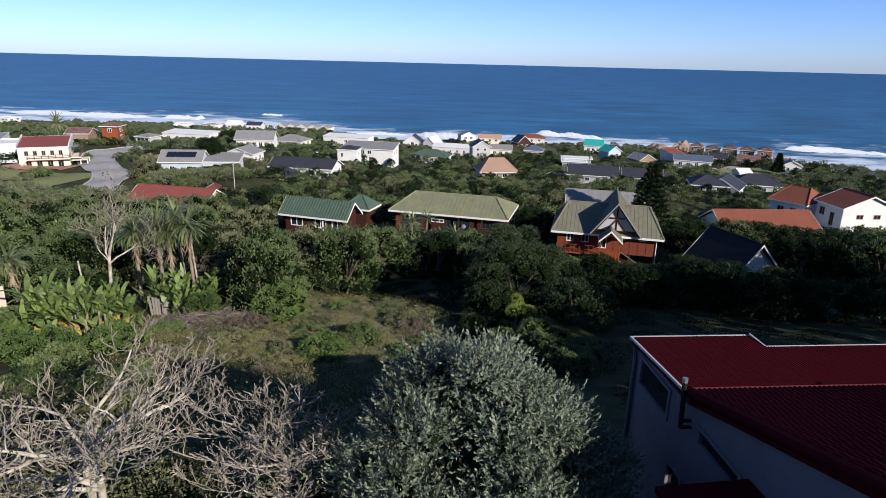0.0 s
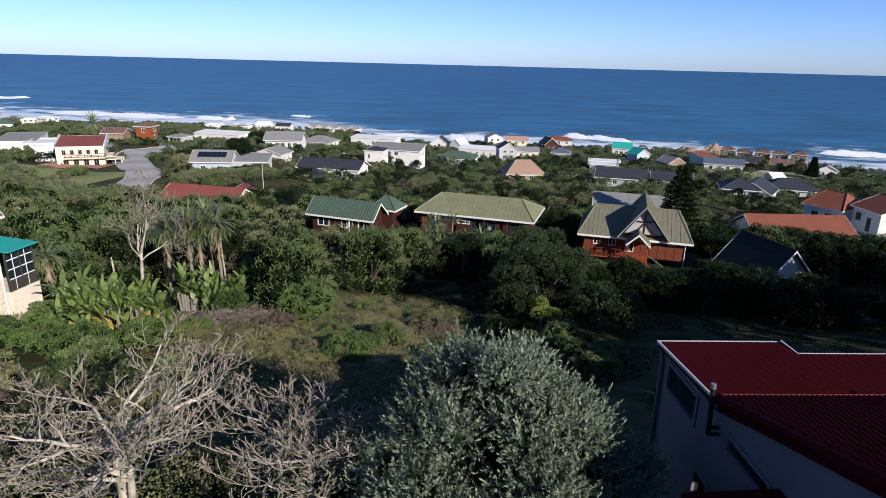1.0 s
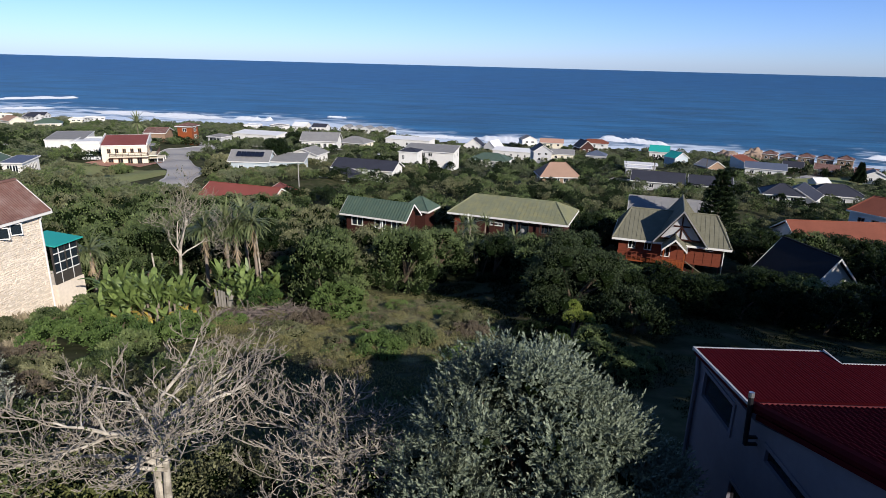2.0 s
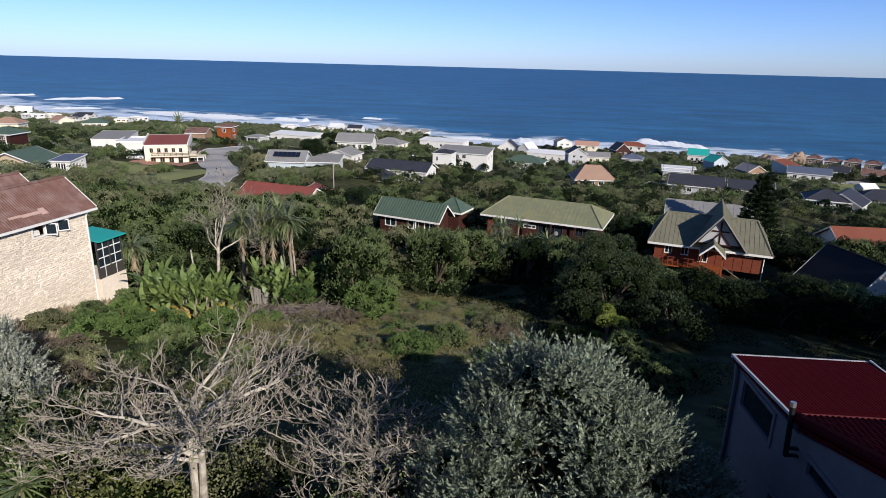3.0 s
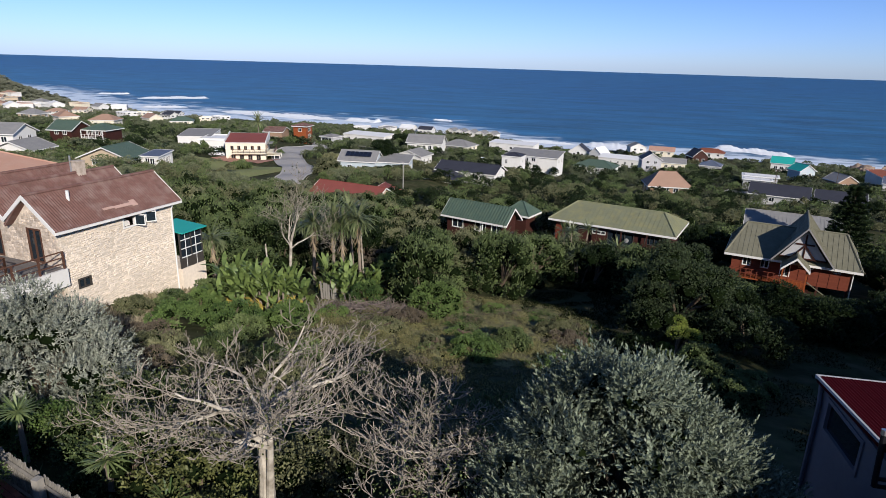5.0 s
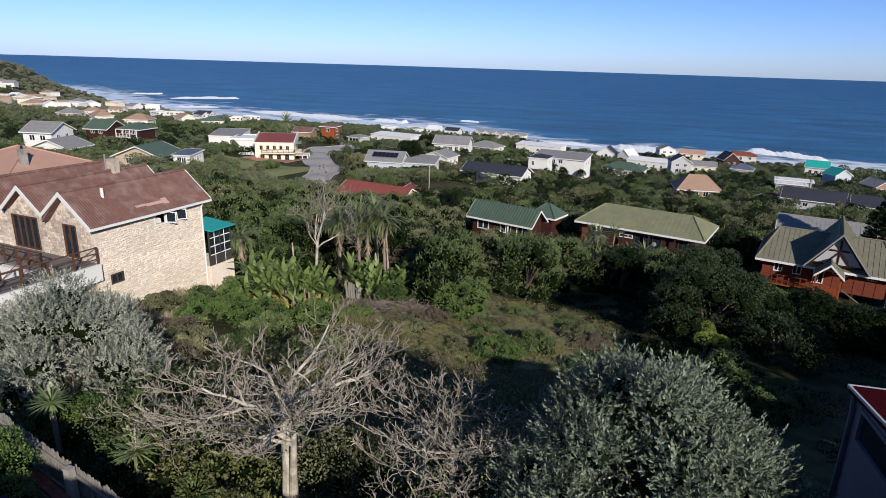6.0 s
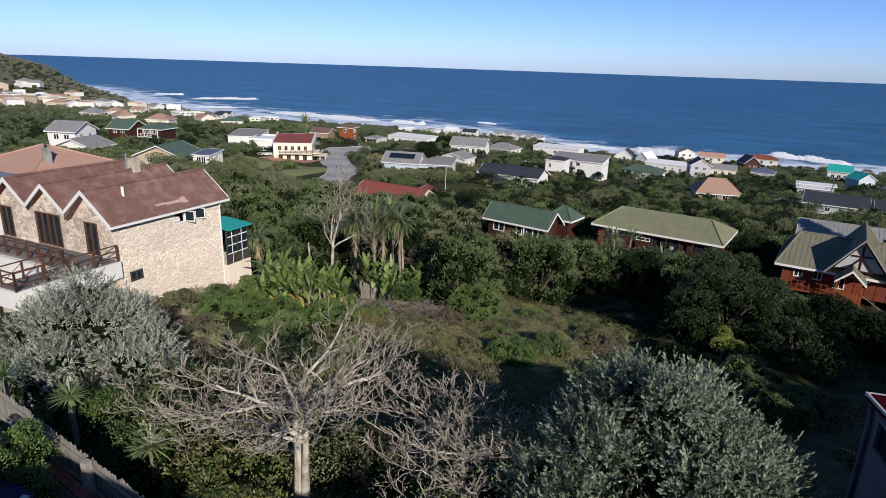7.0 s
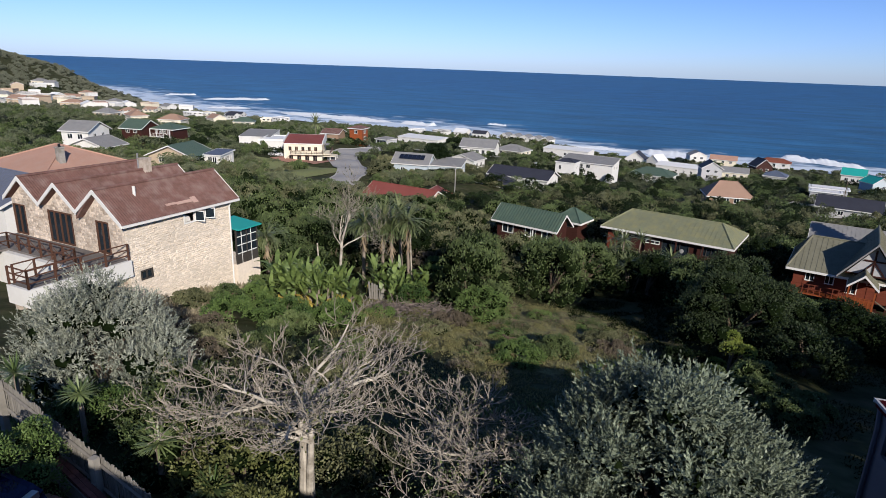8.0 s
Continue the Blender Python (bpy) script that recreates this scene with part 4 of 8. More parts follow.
    for zz in (3.45, 4.05, 4.65):
        part("glazing_bar", boxes((0.22, 0.28, 8.17, 10.57, zz - 0.03, zz + 0.03)), MAT["trim"], sun_r)
    for yy in (8.75, 9.90):
        part("glazing_bar", boxes((0.225, 0.275, yy - 0.03, yy + 0.03, 2.7, 5.1)), MAT["trim"], sun_r)
    part("pane", boxes((0.24, 0.25, 8.17, 10.57, 3.4, 5.1)), MAT["glass"], sun_r).visible_shadow = False
    part("kick_panel", boxes((0.235, 0.27, 8.17, 10.57, 2.7, 3.4)), MAT["dark_trim"], sun_r)
    bm = bmesh.new()
    prism(bm, [(-2.0, 7.98, 5.4), (0.65, 7.98, 5.2), (0.65, 10.85, 5.2), (-2.0, 10.85, 5.4)], (0, 0, 0.07))
    part("sunroom_roof", bm, MAT["teal_roof"], sun_r, "turquoise sheet roof")
    return ob, side, L, H, wins, (W3, G, RISE, doors)


stone, stone_side, STONE_L, STONE_H, STONE_WINS, STONE_FRONT = stone_house()


# ---- unseen plain block behind the camera, added to cast shade over the garden ----
def terrace_house():
    ob = thing("terrace_house", "unseen plain block behind the camera, added to shade the garden", "house", pose(-3.5, -9.6, 36.0))
    w, d, top = 25.0, 13.0, 7.6
    bm = bmesh.new()
    for side in ("front", "back", "left", "right"):
        f = face_map(side, w, d)
        a, b = (0, w) if side in ("front", "back") else (0.25, d - 0.25)
        wall_with_openings(bm, f, a, b, -3.0, top - 0.25, 0.25, [])
    part("wall", bm, MAT["white"], ob)
    part("block_top", boxes((-w / 2 - 0.1, w / 2 + 0.1, -d / 2 - 0.1, d / 2 + 0.1, top - 0.25, top)), MAT["concrete"], ob)
    return ob


terrace_house()


# ---- the red-roofed neighbour below the balcony ----
def red_house():
    """Deep red tiled roof falling away from the viewer over pale walls, coloured as dark as their shade; local x along
    the ridge, y towards the sea.
    """
    M = pose(5.0, 14.1, 33.0, 0, 0, 4.5)
    ob = thing("neighbour_house", "pale plastered house with deep red tiled roof and steel flue", "house", M)
    zA, zE, zF = 6.3, 6.5, 8.25
    yE, yF = -2.9, -8.6
    f = lambda u, q, z: (0.12 + q, -u, z)
    wins = [(0.4, 5.2, 1.7, 0.82), (3.4, 5.55, 1.6, 0.45), (2.35, 3.4, 0.75, 1.05)]
    bm = bmesh.new()
    wall_with_openings(bm, f, 0.1, 8.5, -3.0, 6.12, 0.25, wins)
    prism(bm, [(0.12, yE, 6.12), (0.12, -8.5, 6.12), (0.12, -8.5, zF - 0.15)], (0.25, 0, 0))
    bmesh.ops.remove_doubles(bm, verts=bm.verts, dist=0.001)
    part("wall", bm, MAT["shade_wall"], ob)
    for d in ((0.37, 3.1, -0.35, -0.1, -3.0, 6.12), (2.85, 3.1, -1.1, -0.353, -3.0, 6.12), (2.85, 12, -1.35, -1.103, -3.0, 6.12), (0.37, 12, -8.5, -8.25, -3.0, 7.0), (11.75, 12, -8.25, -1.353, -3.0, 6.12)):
        part("wall", boxes(d), MAT["shade_wall"], ob)
    for o in wins:
        window(ob, f, o, MAT["shade_wall"], 0.25, 0)
    # slabs under the tiles
    bm = bmesh.new()
    prism(bm, [(0, 0.05, zA - 0.03), (3.1, 0.05, zA - 0.03), (3.1, yE, zE - 0.03), (0, yE, zE - 0.03)], (0, 0, -0.14))
    prism(bm, [(3.103, -0.7, zA + 0.02), (12, -0.7, zA + 0.02), (12, yE, zE - 0.03), (3.103, yE, zE - 0.03)], (0, 0, -0.14))
    prism(bm, [(0.05, yE, zE - 0.03), (12, yE, zE - 0.03), (12, yF, zF - 0.03), (0.05, yF, zF - 0.03)], (0, 0, -0.14))
    prism(bm, [(0.05, yF - 0.8, zF - 0.28), (12, yF - 0.8, zF - 0.28), (12, yF - 0.003, zF - 0.03), (0.05, yF - 0.003, zF - 0.03)], (0, 0, -0.14))
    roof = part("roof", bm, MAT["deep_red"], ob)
    # edges: thin white gutters on the low side, rolled red verge on the upper slope
    part("gutter", boxes((-0.04, 3.1, 0.05, 0.1, zA - 0.09, zA + 0.0), (3.11, 3.15, -0.7, 0.05, zA - 0.08, zA + 0.05), (3.15, 12, -0.7, -0.67, zA + 0.01, zA + 0.06)), MAT["grey_wall"], roof)
    bm = bmesh.new()
    prism(bm, [(-0.05, 0.05, zA + 0.01), (-0.05, yE, zE + 0.01), (-0.05, yE, zE - 0.05), (-0.05, 0.05, zA - 0.05)], (0.05, 0, 0))
    part("verge_strip", bm, MAT["grey_wall"], roof)
    bm = bmesh.new()
    tube(bm, [(0.02, yE - 0.05, zE + 0.0), (0.02, yF, zF + 0.0)], [0.11, 0.11], 8)
    part("verge_roll", bm, MAT["deep_red"], roof)
    bm = bmesh.new()
    prism(bm, [(0.0, yE - 0.2, zE - 0.1), (0.0, yF, zF - 0.1), (0.0, yF, zF - 0.2), (0.0, yE - 0.2, zE - 0.2)], (0.05, 0, 0))
    part("verge_board", bm, MAT["deep_red"], roof)
    bm = bmesh.new()
    tube(bm, [(0.1, yE, zE + 0.03), (12, yE, zE + 0.03)], [0.03, 0.03], 6)
    part("break_flashing", bm, surface("faded_red_flashing", (0.085, 0.012, 0.014), 0.8), roof)
    bm = bmesh.new()
    prism(bm, [(0.1, -0.35, 6.12), (3.0, -0.35, 6.12), (3.0, -0.35, 6.2), (0.1, -0.35, 6.2)], (0, 0.2, 0))
    part("eave_board", bm, MAT["trim"], roof)
    # downpipe, flue
    bm = bmesh.new()
    tube(bm, [(0.06, -0.05, zA - 0.15), (0.06, -0.15, zA - 0.6), (0.06, -0.15, -2.5)], [0.05] * 3, 6)
    part("downpipe", bm, MAT["shade_wall"], ob)
    bm = bmesh.new()
    tube(bm, [(-0.12, -3.12, 5.75), (-0.12, -3.02, 6.75)], [0.052, 0.052], 10)
    fl = part("flue", bm, MAT["black_pipe"], ob, "black steel flue with bright cap")
    bm = bmesh.new()
    tube(bm, [(-0.12, -3.02, 6.75), (-0.12, -3.01, 6.85)], [0.058, 0.058], 10)
    part("flue_cap", bm, MAT["pipe"], fl)
    part("flue_bracket", boxes((-0.13, 0.14, -3.1, -3.02, 5.85, 5.89), (-0.14, 0.14, -3.14, -3.06, 5.72, 5.76)), MAT["black_pipe"], fl)
    # low porch roof
    bm = bmesh.new()
    prism(bm, [(-1.6, -5.25, 6.05), (0.1, -5.2, 6.1), (0.1, -8.4, 6.2), (-1.6, -8.4, 6.15)], (0, 0, -0.12))
    part("porch_roof", bm, MAT["deep_red"], ob)
    for y in (-5.6, -8.2):
        part("porch_post", boxes((-1.5, -1.38, y - 0.06, y + 0.06, -3, 5.94)), MAT["shade_wall"], ob)
    return ob, roof, (zA, zE, zF, yE, yF)


red, red_roof, RED = red_house()


# ---- the long timber house with olive roof ----
def green_long_house():
    yaw = -15
    c = Vector((1.9, 73.0, 0))
    ob = thing("timber_house", "dark red timber house on posts with olive hipped sheet roof", "house", pose(c.x, c.y, 24.0, 0, 0, yaw))
    w, d, H = 13.0, 6.6, 4.6
    f = face_map("front", w, d)
    wins = [(1.2, 2.2, 1.6, 1.7), (4.4, 3.2, 1.6, 0.45), (6.2, 2.0, 3.0, 1.9), (10.4, 2.9, 1.6, 1.0)]
    bm = bmesh.new()
    wall_with_openings(bm, f, 0, w, 1.6, H, 0.15, wins)
    for s in ("back", "left", "right"):
        g = face_map(s, w, d)
        a, b = (0, w) if s == "back" else (0.15, d - 0.15)
        wall_with_openings(bm, g, a, b, 1.6, H, 0.15, [])
    box(bm, -w / 2 + 0.15, w / 2 - 0.15, -d / 2 + 0.15, d / 2 - 0.15, 1.6, 1.75)
    part("wall", bm, MAT["dark_wood"], ob)
    for i in range(14):                                              # wall boards
        zz = 1.75 + i * 0.2
        part("board", boxes((-w / 2 - 0.01, -w / 2 + 1.19, -d / 2 - 0.025, -d / 2 - 0.003, zz, zz + 0.17)), MAT["red_wood"], ob)
    for o in wins:
        window(ob, f, o, MAT["trim"] if o[3] < 0.6 else MAT["dark_trim"], 0.15, 2)
    add_roof(ob, roof_faces("hip", w, d, 0.75, 1.35, 2.2), H + 0.1, MAT["olive_roof"], MAT["trim"], "hip", 0.5)
    # verandah in the shade of the eave
    part("deck", boxes((-w / 2 + 2.5, w / 2, -d / 2 - 1.5, -d / 2 - 0.003, 1.55, 1.68)), MAT["dark_wood"], ob)
    for px in (-4.2, -1.4, 1.4, 4.2, 6.7):
        part("post", boxes((px - 0.07, px + 0.07, -d / 2 - 0.68, -d / 2 - 0.54, -2.5, H - 0.2)), MAT["trim"] if px < -4 else MAT["dark_wood"], ob)
    railing(ob, [(-4.2, -d / 2 - 1.45, 1.68), (6.7, -d / 2 - 1.45, 1.68)], MAT["dark_wood"], 0.9, 1.6, 3)
    for px in (-6.4, -2, 2, 6.4):
        part("stilt", boxes((px - 0.1, px + 0.1, -d / 2 + 0.2, -d / 2 + 0.4, -2.5, 1.6)), MAT["dark_wood"], ob)
        part("stilt", boxes((px - 0.1, px + 0.1, d / 2 - 0.4, d / 2 - 0.2, -2.5, 1.6)), MAT["dark_wood"], ob)
    bm = bmesh.new()
    tube(bm, [(-4.55, -d / 2 - 0.75, H - 0.1), (-4.55, -d / 2 - 0.75, 0.5)], [0.07, 0.07], 6)
    part("downpipe", bm, MAT["trim"], ob)
    # satellite dish on the wall
    bm = bmesh.new()
    bmesh.ops.create_cone(bm, cap_ends=True, segments=16, radius1=0.26, radius2=0.2, depth=0.1, matrix=pose(2.0, -d / 2 - 0.45, 3.1, 75, 0, 10))
    part("satellite_dish", bm, MAT["grey_roof"], ob)
    bm = bmesh.new()
    tube(bm, [(2.0, -d / 2 - 0.003, 3.0), (2.0, -d / 2 - 0.4, 3.1)], [0.03, 0.03], 6)
    part("dish_arm", bm, MAT["pipe"], ob)
    return ob


green_long_house()


# ---- the ribbed green house ----
def green_ribbed_house():
    ob = thing("timber_house", "small dark timber house with ribbed green sheet roof and white trim", "house", pose(-14.1, 70.1, 24.2, 0, 0, -18))
    w, d, H = 7.8, 2.9, 4.15
    f = face_map("front", w, d)
    wins = [(3.9, 2.4, 1.5, 1.2), (6.1, 1.9, 1.5, 1.8), (0.7, 2.4, 1.6, 1.1)]
    bm = bmesh.new()
    for s in ("front", "back", "left", "right"):
        g = face_map(s, w, d)
        a, b = (0, w) if s in ("front", "back") else (0.15, d - 0.15)
        wall_with_openings(bm, g, a, b, 1.0, H, 0.15, wins if s == "front" else [])
    for s in (-1, 1):
        prism(bm, [(s * w / 2, -d / 2, H), (s * w / 2, d / 2, H), (s * w / 2, 0, H + 1.1)], (-s * 0.15, 0, 0))
    part("wall", bm, MAT["dark_wood"], ob)
    for o in wins:
        window(ob, f, o, MAT["trim"], 0.15, 1)
    add_roof(ob, roof_faces("gable", w, d, 0.6, 1.2), H + 0.15, MAT["green_roof"], MAT["trim"], "gable", 0.37, rib=0.085)
    # corner balcony with white rail
    part("balcony", boxes((1.6, 4.4, -d / 2 - 1.3, -d / 2 - 0.003, 1.75, 1.9)), MAT["trim"], ob)
    for px in (1.7, 4.3):
        part("post", boxes((px - 0.06, px + 0.06, -d / 2 - 1.25, -d / 2 - 1.13, -2.5, H - 0.5)), MAT["trim"] if px < 3 else MAT["dark_wood"], ob)
    bm = bmesh.new()
    tube(bm, [(4.3, -d / 2 - 1.2, 1.8), (1.9, -d / 2 - 1.2, 0.4)], [0.06, 0.06], 4)
    part("brace", bm, MAT["trim"], ob)
    railing(ob, [(1.7, -d / 2 - 1.2, 1.9), (4.3, -d / 2 - 1.2, 1.9)], MAT["dark_trim"], 0.9, 1.4, 2)
    # side wing behind with hipped roof
    wing = boxes((1.4, 4.0, 4.2, 6.8, 1.0, H - 0.1))
    part("wing_wall", wing, MAT["dark_wood"], ob)
    add_roof(ob, roof_faces("hip", 2.8, 2.6, 0.5, 1.0, 1.7), H + 0.0, MAT["green_roof"], MAT["trim"], "hip", 0.36, m=pose(2.7, 5.5, 0))
    for px, py in ((-4.2, -1.8), (0, -1.8), (4.2, -1.8), (-4.2, 1.8), (4.2, 1.8), (3.8, 6.6), (1.6, 6.6)):
        part("stilt", boxes((px - 0.1, px + 0.1, py - 0.1, py + 0.1, -2.5, 1.0)), MAT["dark_wood"], ob)
    return ob


green_ribbed_house()


# ---- the red timber house with crossed gables ----
def cross_gable_house():
    ob = thing("timber_house", "red timber house with weathered green crossed gables, porch and stairs", "house", pose(19.0, 66.8, 24.6, 0, 0, -14))
    w, d, H = 10.4, 7.0, 3.9
    f = face_map("front", w, d)
    wins = [(5.9, 3.0, 1.3, 0.45), (8.7, 3.0, 0.8, 0.45), (4.4, 1.9, 0.9, 1.9), (1.0, 2.4, 0.8, 0.9), (2.6, 2.4, 0.8, 0.9)]
    bm = bmesh.new()
    for s in ("front", "back", "left", "right"):
        g = face_map(s, w, d)
        a, b = (0, w) if s in ("front", "back") else (0.15, d - 0.15)
        wall_with_openings(bm, g, a, b, 1.4, H, 0.15, wins if s == "front" else [])
    box(bm, -w / 2 + 0.15, w / 2 - 0.15, -d / 2 + 0.15, d / 2 - 0.15, 1.4, 1.55)
    part("wall", bm, MAT["red_wood"], ob)
    for o in wins:
        window(ob, f, o, MAT["trim"], 0.15, 1)
    n = 13
    me = boxes((0, 0.05, -0.03, 0, 1.45, H - 0.05))
    me = bm_mesh("batten", me, MAT["red_wood"])
    for i in range(n):
        px = -w / 2 + 0.02 + i * (w - 0.1) / (n - 1)
        part("batten", me, None, ob, at=Matrix.Translation((px, -d / 2 - 0.003, 0)))
    add_roof(ob, roof_faces("hip", w, d, 0.7, 2.1, 1.5), H + 0.1, MAT["grey_green_roof"], MAT["trim"], "hip", 0.45)
    # crossing gable, taller and steeper, coming forward
    gw = 4.6
    faces = roof_faces("gable", gw, d + 0.8, 0.35, 3.0, None, "y")
    add_roof(ob, faces, H + 0.35, MAT["grey_green_roof"], MAT["grey_roof"], "gable", 0.45, m=pose(0.9, -0.5, 0))
    bm = bmesh.new()
    prism(bm, [(0.9 - 2.0, -d / 2 - 0.6, H + 0.15), (0.9 + 2.0, -d / 2 - 0.6, H + 0.15), (0.9, -d / 2 - 0.6, H + 2.9)], (0, 0.12, 0))
    gab = part("gable_wall", bm, MAT["grey_wall"], ob, "pale gable panel with dark timber framing")
    for a, b in (((-1.1, 0.2), (2.9, 0.2)), ((0.9, 0.2), (0.9, 2.6)), ((-0.1, 0.2), (0.9, 1.5)), ((1.9, 0.2), (0.9, 1.5)), ((0.1, 1.6), (1.7, 1.6))):
        bm = bmesh.new()
        tube(bm, [(a[0], -d / 2 - 0.64, H + a[1]), (b[0], -d / 2 - 0.64, H + b[1])], [0.08, 0.08], 4)
        part("timber", bm, MAT["dark_wood"], gab)
    # porch with its own small gable
    add_roof(ob, roof_faces("gable", 1.9, 2.2, 0.25, 0.9, None, "y"), H - 0.15, MAT["grey_green_roof"], MAT["trim"], "gable", 0.45, m=pose(0.4, -d / 2 - 1.6, 0))
    part("porch_floor", boxes((-0.7, 1.5, -d / 2 - 2.7, -d / 2 - 0.003, 1.4, 1.52)), MAT["orange_wood"], ob)
    for px in (-0.6, 1.4):
        part("porch_post", boxes((px - 0.07, px + 0.07, -d / 2 - 2.62, -d / 2 - 2.48, -2.0, H - 0.3)), MAT["orange_wood"], ob)
    railing(ob, [(-0.6, -d / 2 - 2.55, 1.52), (1.4, -d / 2 - 2.55, 1.52)], MAT["orange_wood"], 0.9, 0.35, 2)
    # deck along the left and stairs to the right
    part("deck", boxes((-w / 2, -0.72, -d / 2 - 1.3, -d / 2 - 0.003, 1.4, 1.52)), MAT["orange_wood"], ob)
    railing(ob, [(-w / 2 + 0.05, -d / 2 - 1.25, 1.52), (-0.75, -d / 2 - 1.25, 1.52)], MAT["red_wood"], 0.9, 0.5, 2)
    for i in range(8):
        part("step", boxes((1.5 + i * 0.28, 1.8 + i * 0.28, -d / 2 - 2.5, -d / 2 - 1.5, 1.32 - i * 0.18, 1.38 - i * 0.18)), MAT["dark_wood"], ob)
    bm = bmesh.new()
    tube(bm, [(1.5, -d / 2 - 2.55, 2.4), (3.9, -d / 2 - 2.55, 0.9)], [0.05, 0.05], 4)
    tube(bm, [(1.5, -d / 2 - 2.55, 1.35), (3.9, -d / 2 - 2.55, -0.1)], [0.09, 0.09], 4)
    part("stair_rail", bm, MAT["grey_green_roof"], ob)
    for px in (-5.0, -2.6, 2.6, 5.0):
        for py in (-3.3, 3.3):
            part("stilt", boxes((px - 0.1, px + 0.1, py - 0.1, py + 0.1, -2.5, 1.4)), MAT["dark_wood"], ob)
    bm = bmesh.new()
    tube(bm, [(w / 2 + 0.5, -d / 2 - 0.5, H - 0.1), (w / 2 + 0.05, -d / 2 - 0.08, H - 0.8), (w / 2 + 0.05, -d / 2 - 0.08, -2)], [0.05] * 3, 6)
    part("downpipe", bm, MAT["trim"], ob)
    return ob


cross_gable_house()

HOUSES += [(-27.7, 28.0, 30.0, 11, 9, 6.5), (7, 10, 33, 10, 10, 6), (1.9, 73.0, 24.6, 14, 7, 4.6), (-14.1, 70.1, 26.1, 10, 6, 3.9), (19.0, 66.8, 23.2, 12, 8, 3.9)]

# ---- houses of the village, nearest first ----
S = spread
house("wide house with faded pink hipped tile roof and stone chimneys", -63.5, 49.0, 29.7, -9, 11.5, 10, 4.0, "cream", "pink_roof", "hip", 2.0, 0.5, openings={"front": S(15, 4, 1.4, 1.2, 1.1), "right": S(11, 3, 1.4, 1.2, 1.1)}, chimney=(3.9, -2.2, 2.3), veil=1.0)
house("white house with large blue-grey metal roof", -57.5, 38.8, 29.3, -8, 13, 8.0, 4.0, "white", "slate_blue_roof", "gable", 1.6, 0.5, "x", {"front": S(13, 3, 1.3, 1.3, 1.2), "right": S(8.5, 3, 1.2, 1.3, 1.1)}, seams=0.6)
house("low house with oxide red sheet roof among the bushes", -45.3, 103.0, 18.9, -12, 14.0, 8.5, 2.5, "tan_wall", "red_roof", "gable", 2.2, 0.5, openings={"front": S(13.5, 4, 1.2, 0.9, 1.1), "right": S(7.5, 2, 1.2, 0.9, 1.1)}, seams=0.5, veil=2.9)
house("red sheet roofed outbuilding beside the low house", -39.4, 106.5, 19.4, 35, 5.5, 4.5, 2.4, "tan_wall", "red_roof", "gable", 1.4, 0.4, "y", {"front": S(4.5, 1, 1.0, 0.9, 1.1)}, seams=0.5, veil=3.0)
house("house with charcoal roof and white boarded gable", 28.8, 56.7, 25.0, 18, 5.0, 6.0, 2.5, "white", "black_roof", "gable", 2.6, 0.5, "y", {"front": [(1.8, 1.6, 1.4, 0.7)]}, frame_mat="grey_wall", veil=2.2)
house("long grey-roofed house with parapet walls and yellow wing", 25.6, 92.0, 21.8, -12, 11.5, 8, 3.0, "grey_wall", "grey_roof", "gable", 2.0, 0.3, openings={"front": S(11.5, 4, 1.1, 0.9, 1.1), "right": S(8, 2, 1.1, 0.9, 1.1)}, seams=0.5, veil=2.4)
house("yellow plastered wing under a grey roof", 30.5, 89.5, 21.8, -12, 3.6, 4.6, 2.9, "cream", "grey_roof", "gable", 1.5, 0.3, "y", {"front": S(3.6, 1, 1.2, 0.9, 1.2)}, seams=0.5)
house("two-storey white house with terracotta hipped roof", 63.4, 90.3, 20.6, 4, 8.2, 5.8, 5.6, "white", "terra_roof", "gable", 1.7, 0.4, "y", {"front": S(8.2, 2, 1.1, 3.9, 0.7, 1.4) + [(1.3, 0.4, 1.9, 1.6)], "left": [(0.8, 3.6, 1.1, 1.2), (3.2, 2.4, 0.9, 2.1)]}, frame_mat="brown_wall")
house("white two-storey wing with terracotta hipped roof", 58.4, 96.8, 20.2, -55, 5.5, 7.0, 5.2, "white", "terra_roof", "hip", 1.9, 0.4, hip=1.6, openings={"left": S(7, 2, 1.0, 3.2, 1.1), "front": S(5.5, 2, 1.0, 3.2, 1.1)}, frame_mat="brown_wall")
house("low white house with orange terracotta roof", 47.5, 87.4, 20.9, 3, 14, 7.5, 2.6, "white", "terra_roof", "gable", 2.0, 0.4, openings={"front": S(14, 4, 1.1, 0.9, 1.1)}, veil=2.4)
house("long single-storey house with charcoal tile roof", -31.0, 139.5, 19.0, -10, 14.5, 7, 2.6, "white", "dark_roof", "gable", 1.5, 0.5, openings={"front": S(13.5, 5, 1.2, 0.9, 1.1), "right": S(8, 2, 1.2, 0.9, 1.1)}, veil=2.8)
house("charcoal hipped roof wing low among trees", -35.6, 134.0, 18.3, -25, 8, 6, 2.0, "grey_wall", "dark_roof", "hip", 1.9, 0.5, openings={"front": S(7, 2, 1.2, 0.8, 1.0)}, veil=3.0)
house("white cubic two-storey block with dark roof edge", -24.0, 160.0, 17.6, -8, 5.0, 5.0, 5.0, "white", "dark_roof", "hip", 0.7, 0.2, openings={"front": [(0.9, 3.0, 0.7, 1.2)], "right": S(5, 1, 1.0, 3.2, 1.0)})
house("long white house with pale grey sheet roof", -20.5, 178.0, 17.6, -10, 15, 7, 2.8, "white", "grey_roof", "mono", 1.2, 0.3, openings={"front": S(10, 4, 1.2, 1.4, 1.1), "right": S(7, 2, 1.2, 1.2, 1.1)}, seams=0.6, veil=1.2)
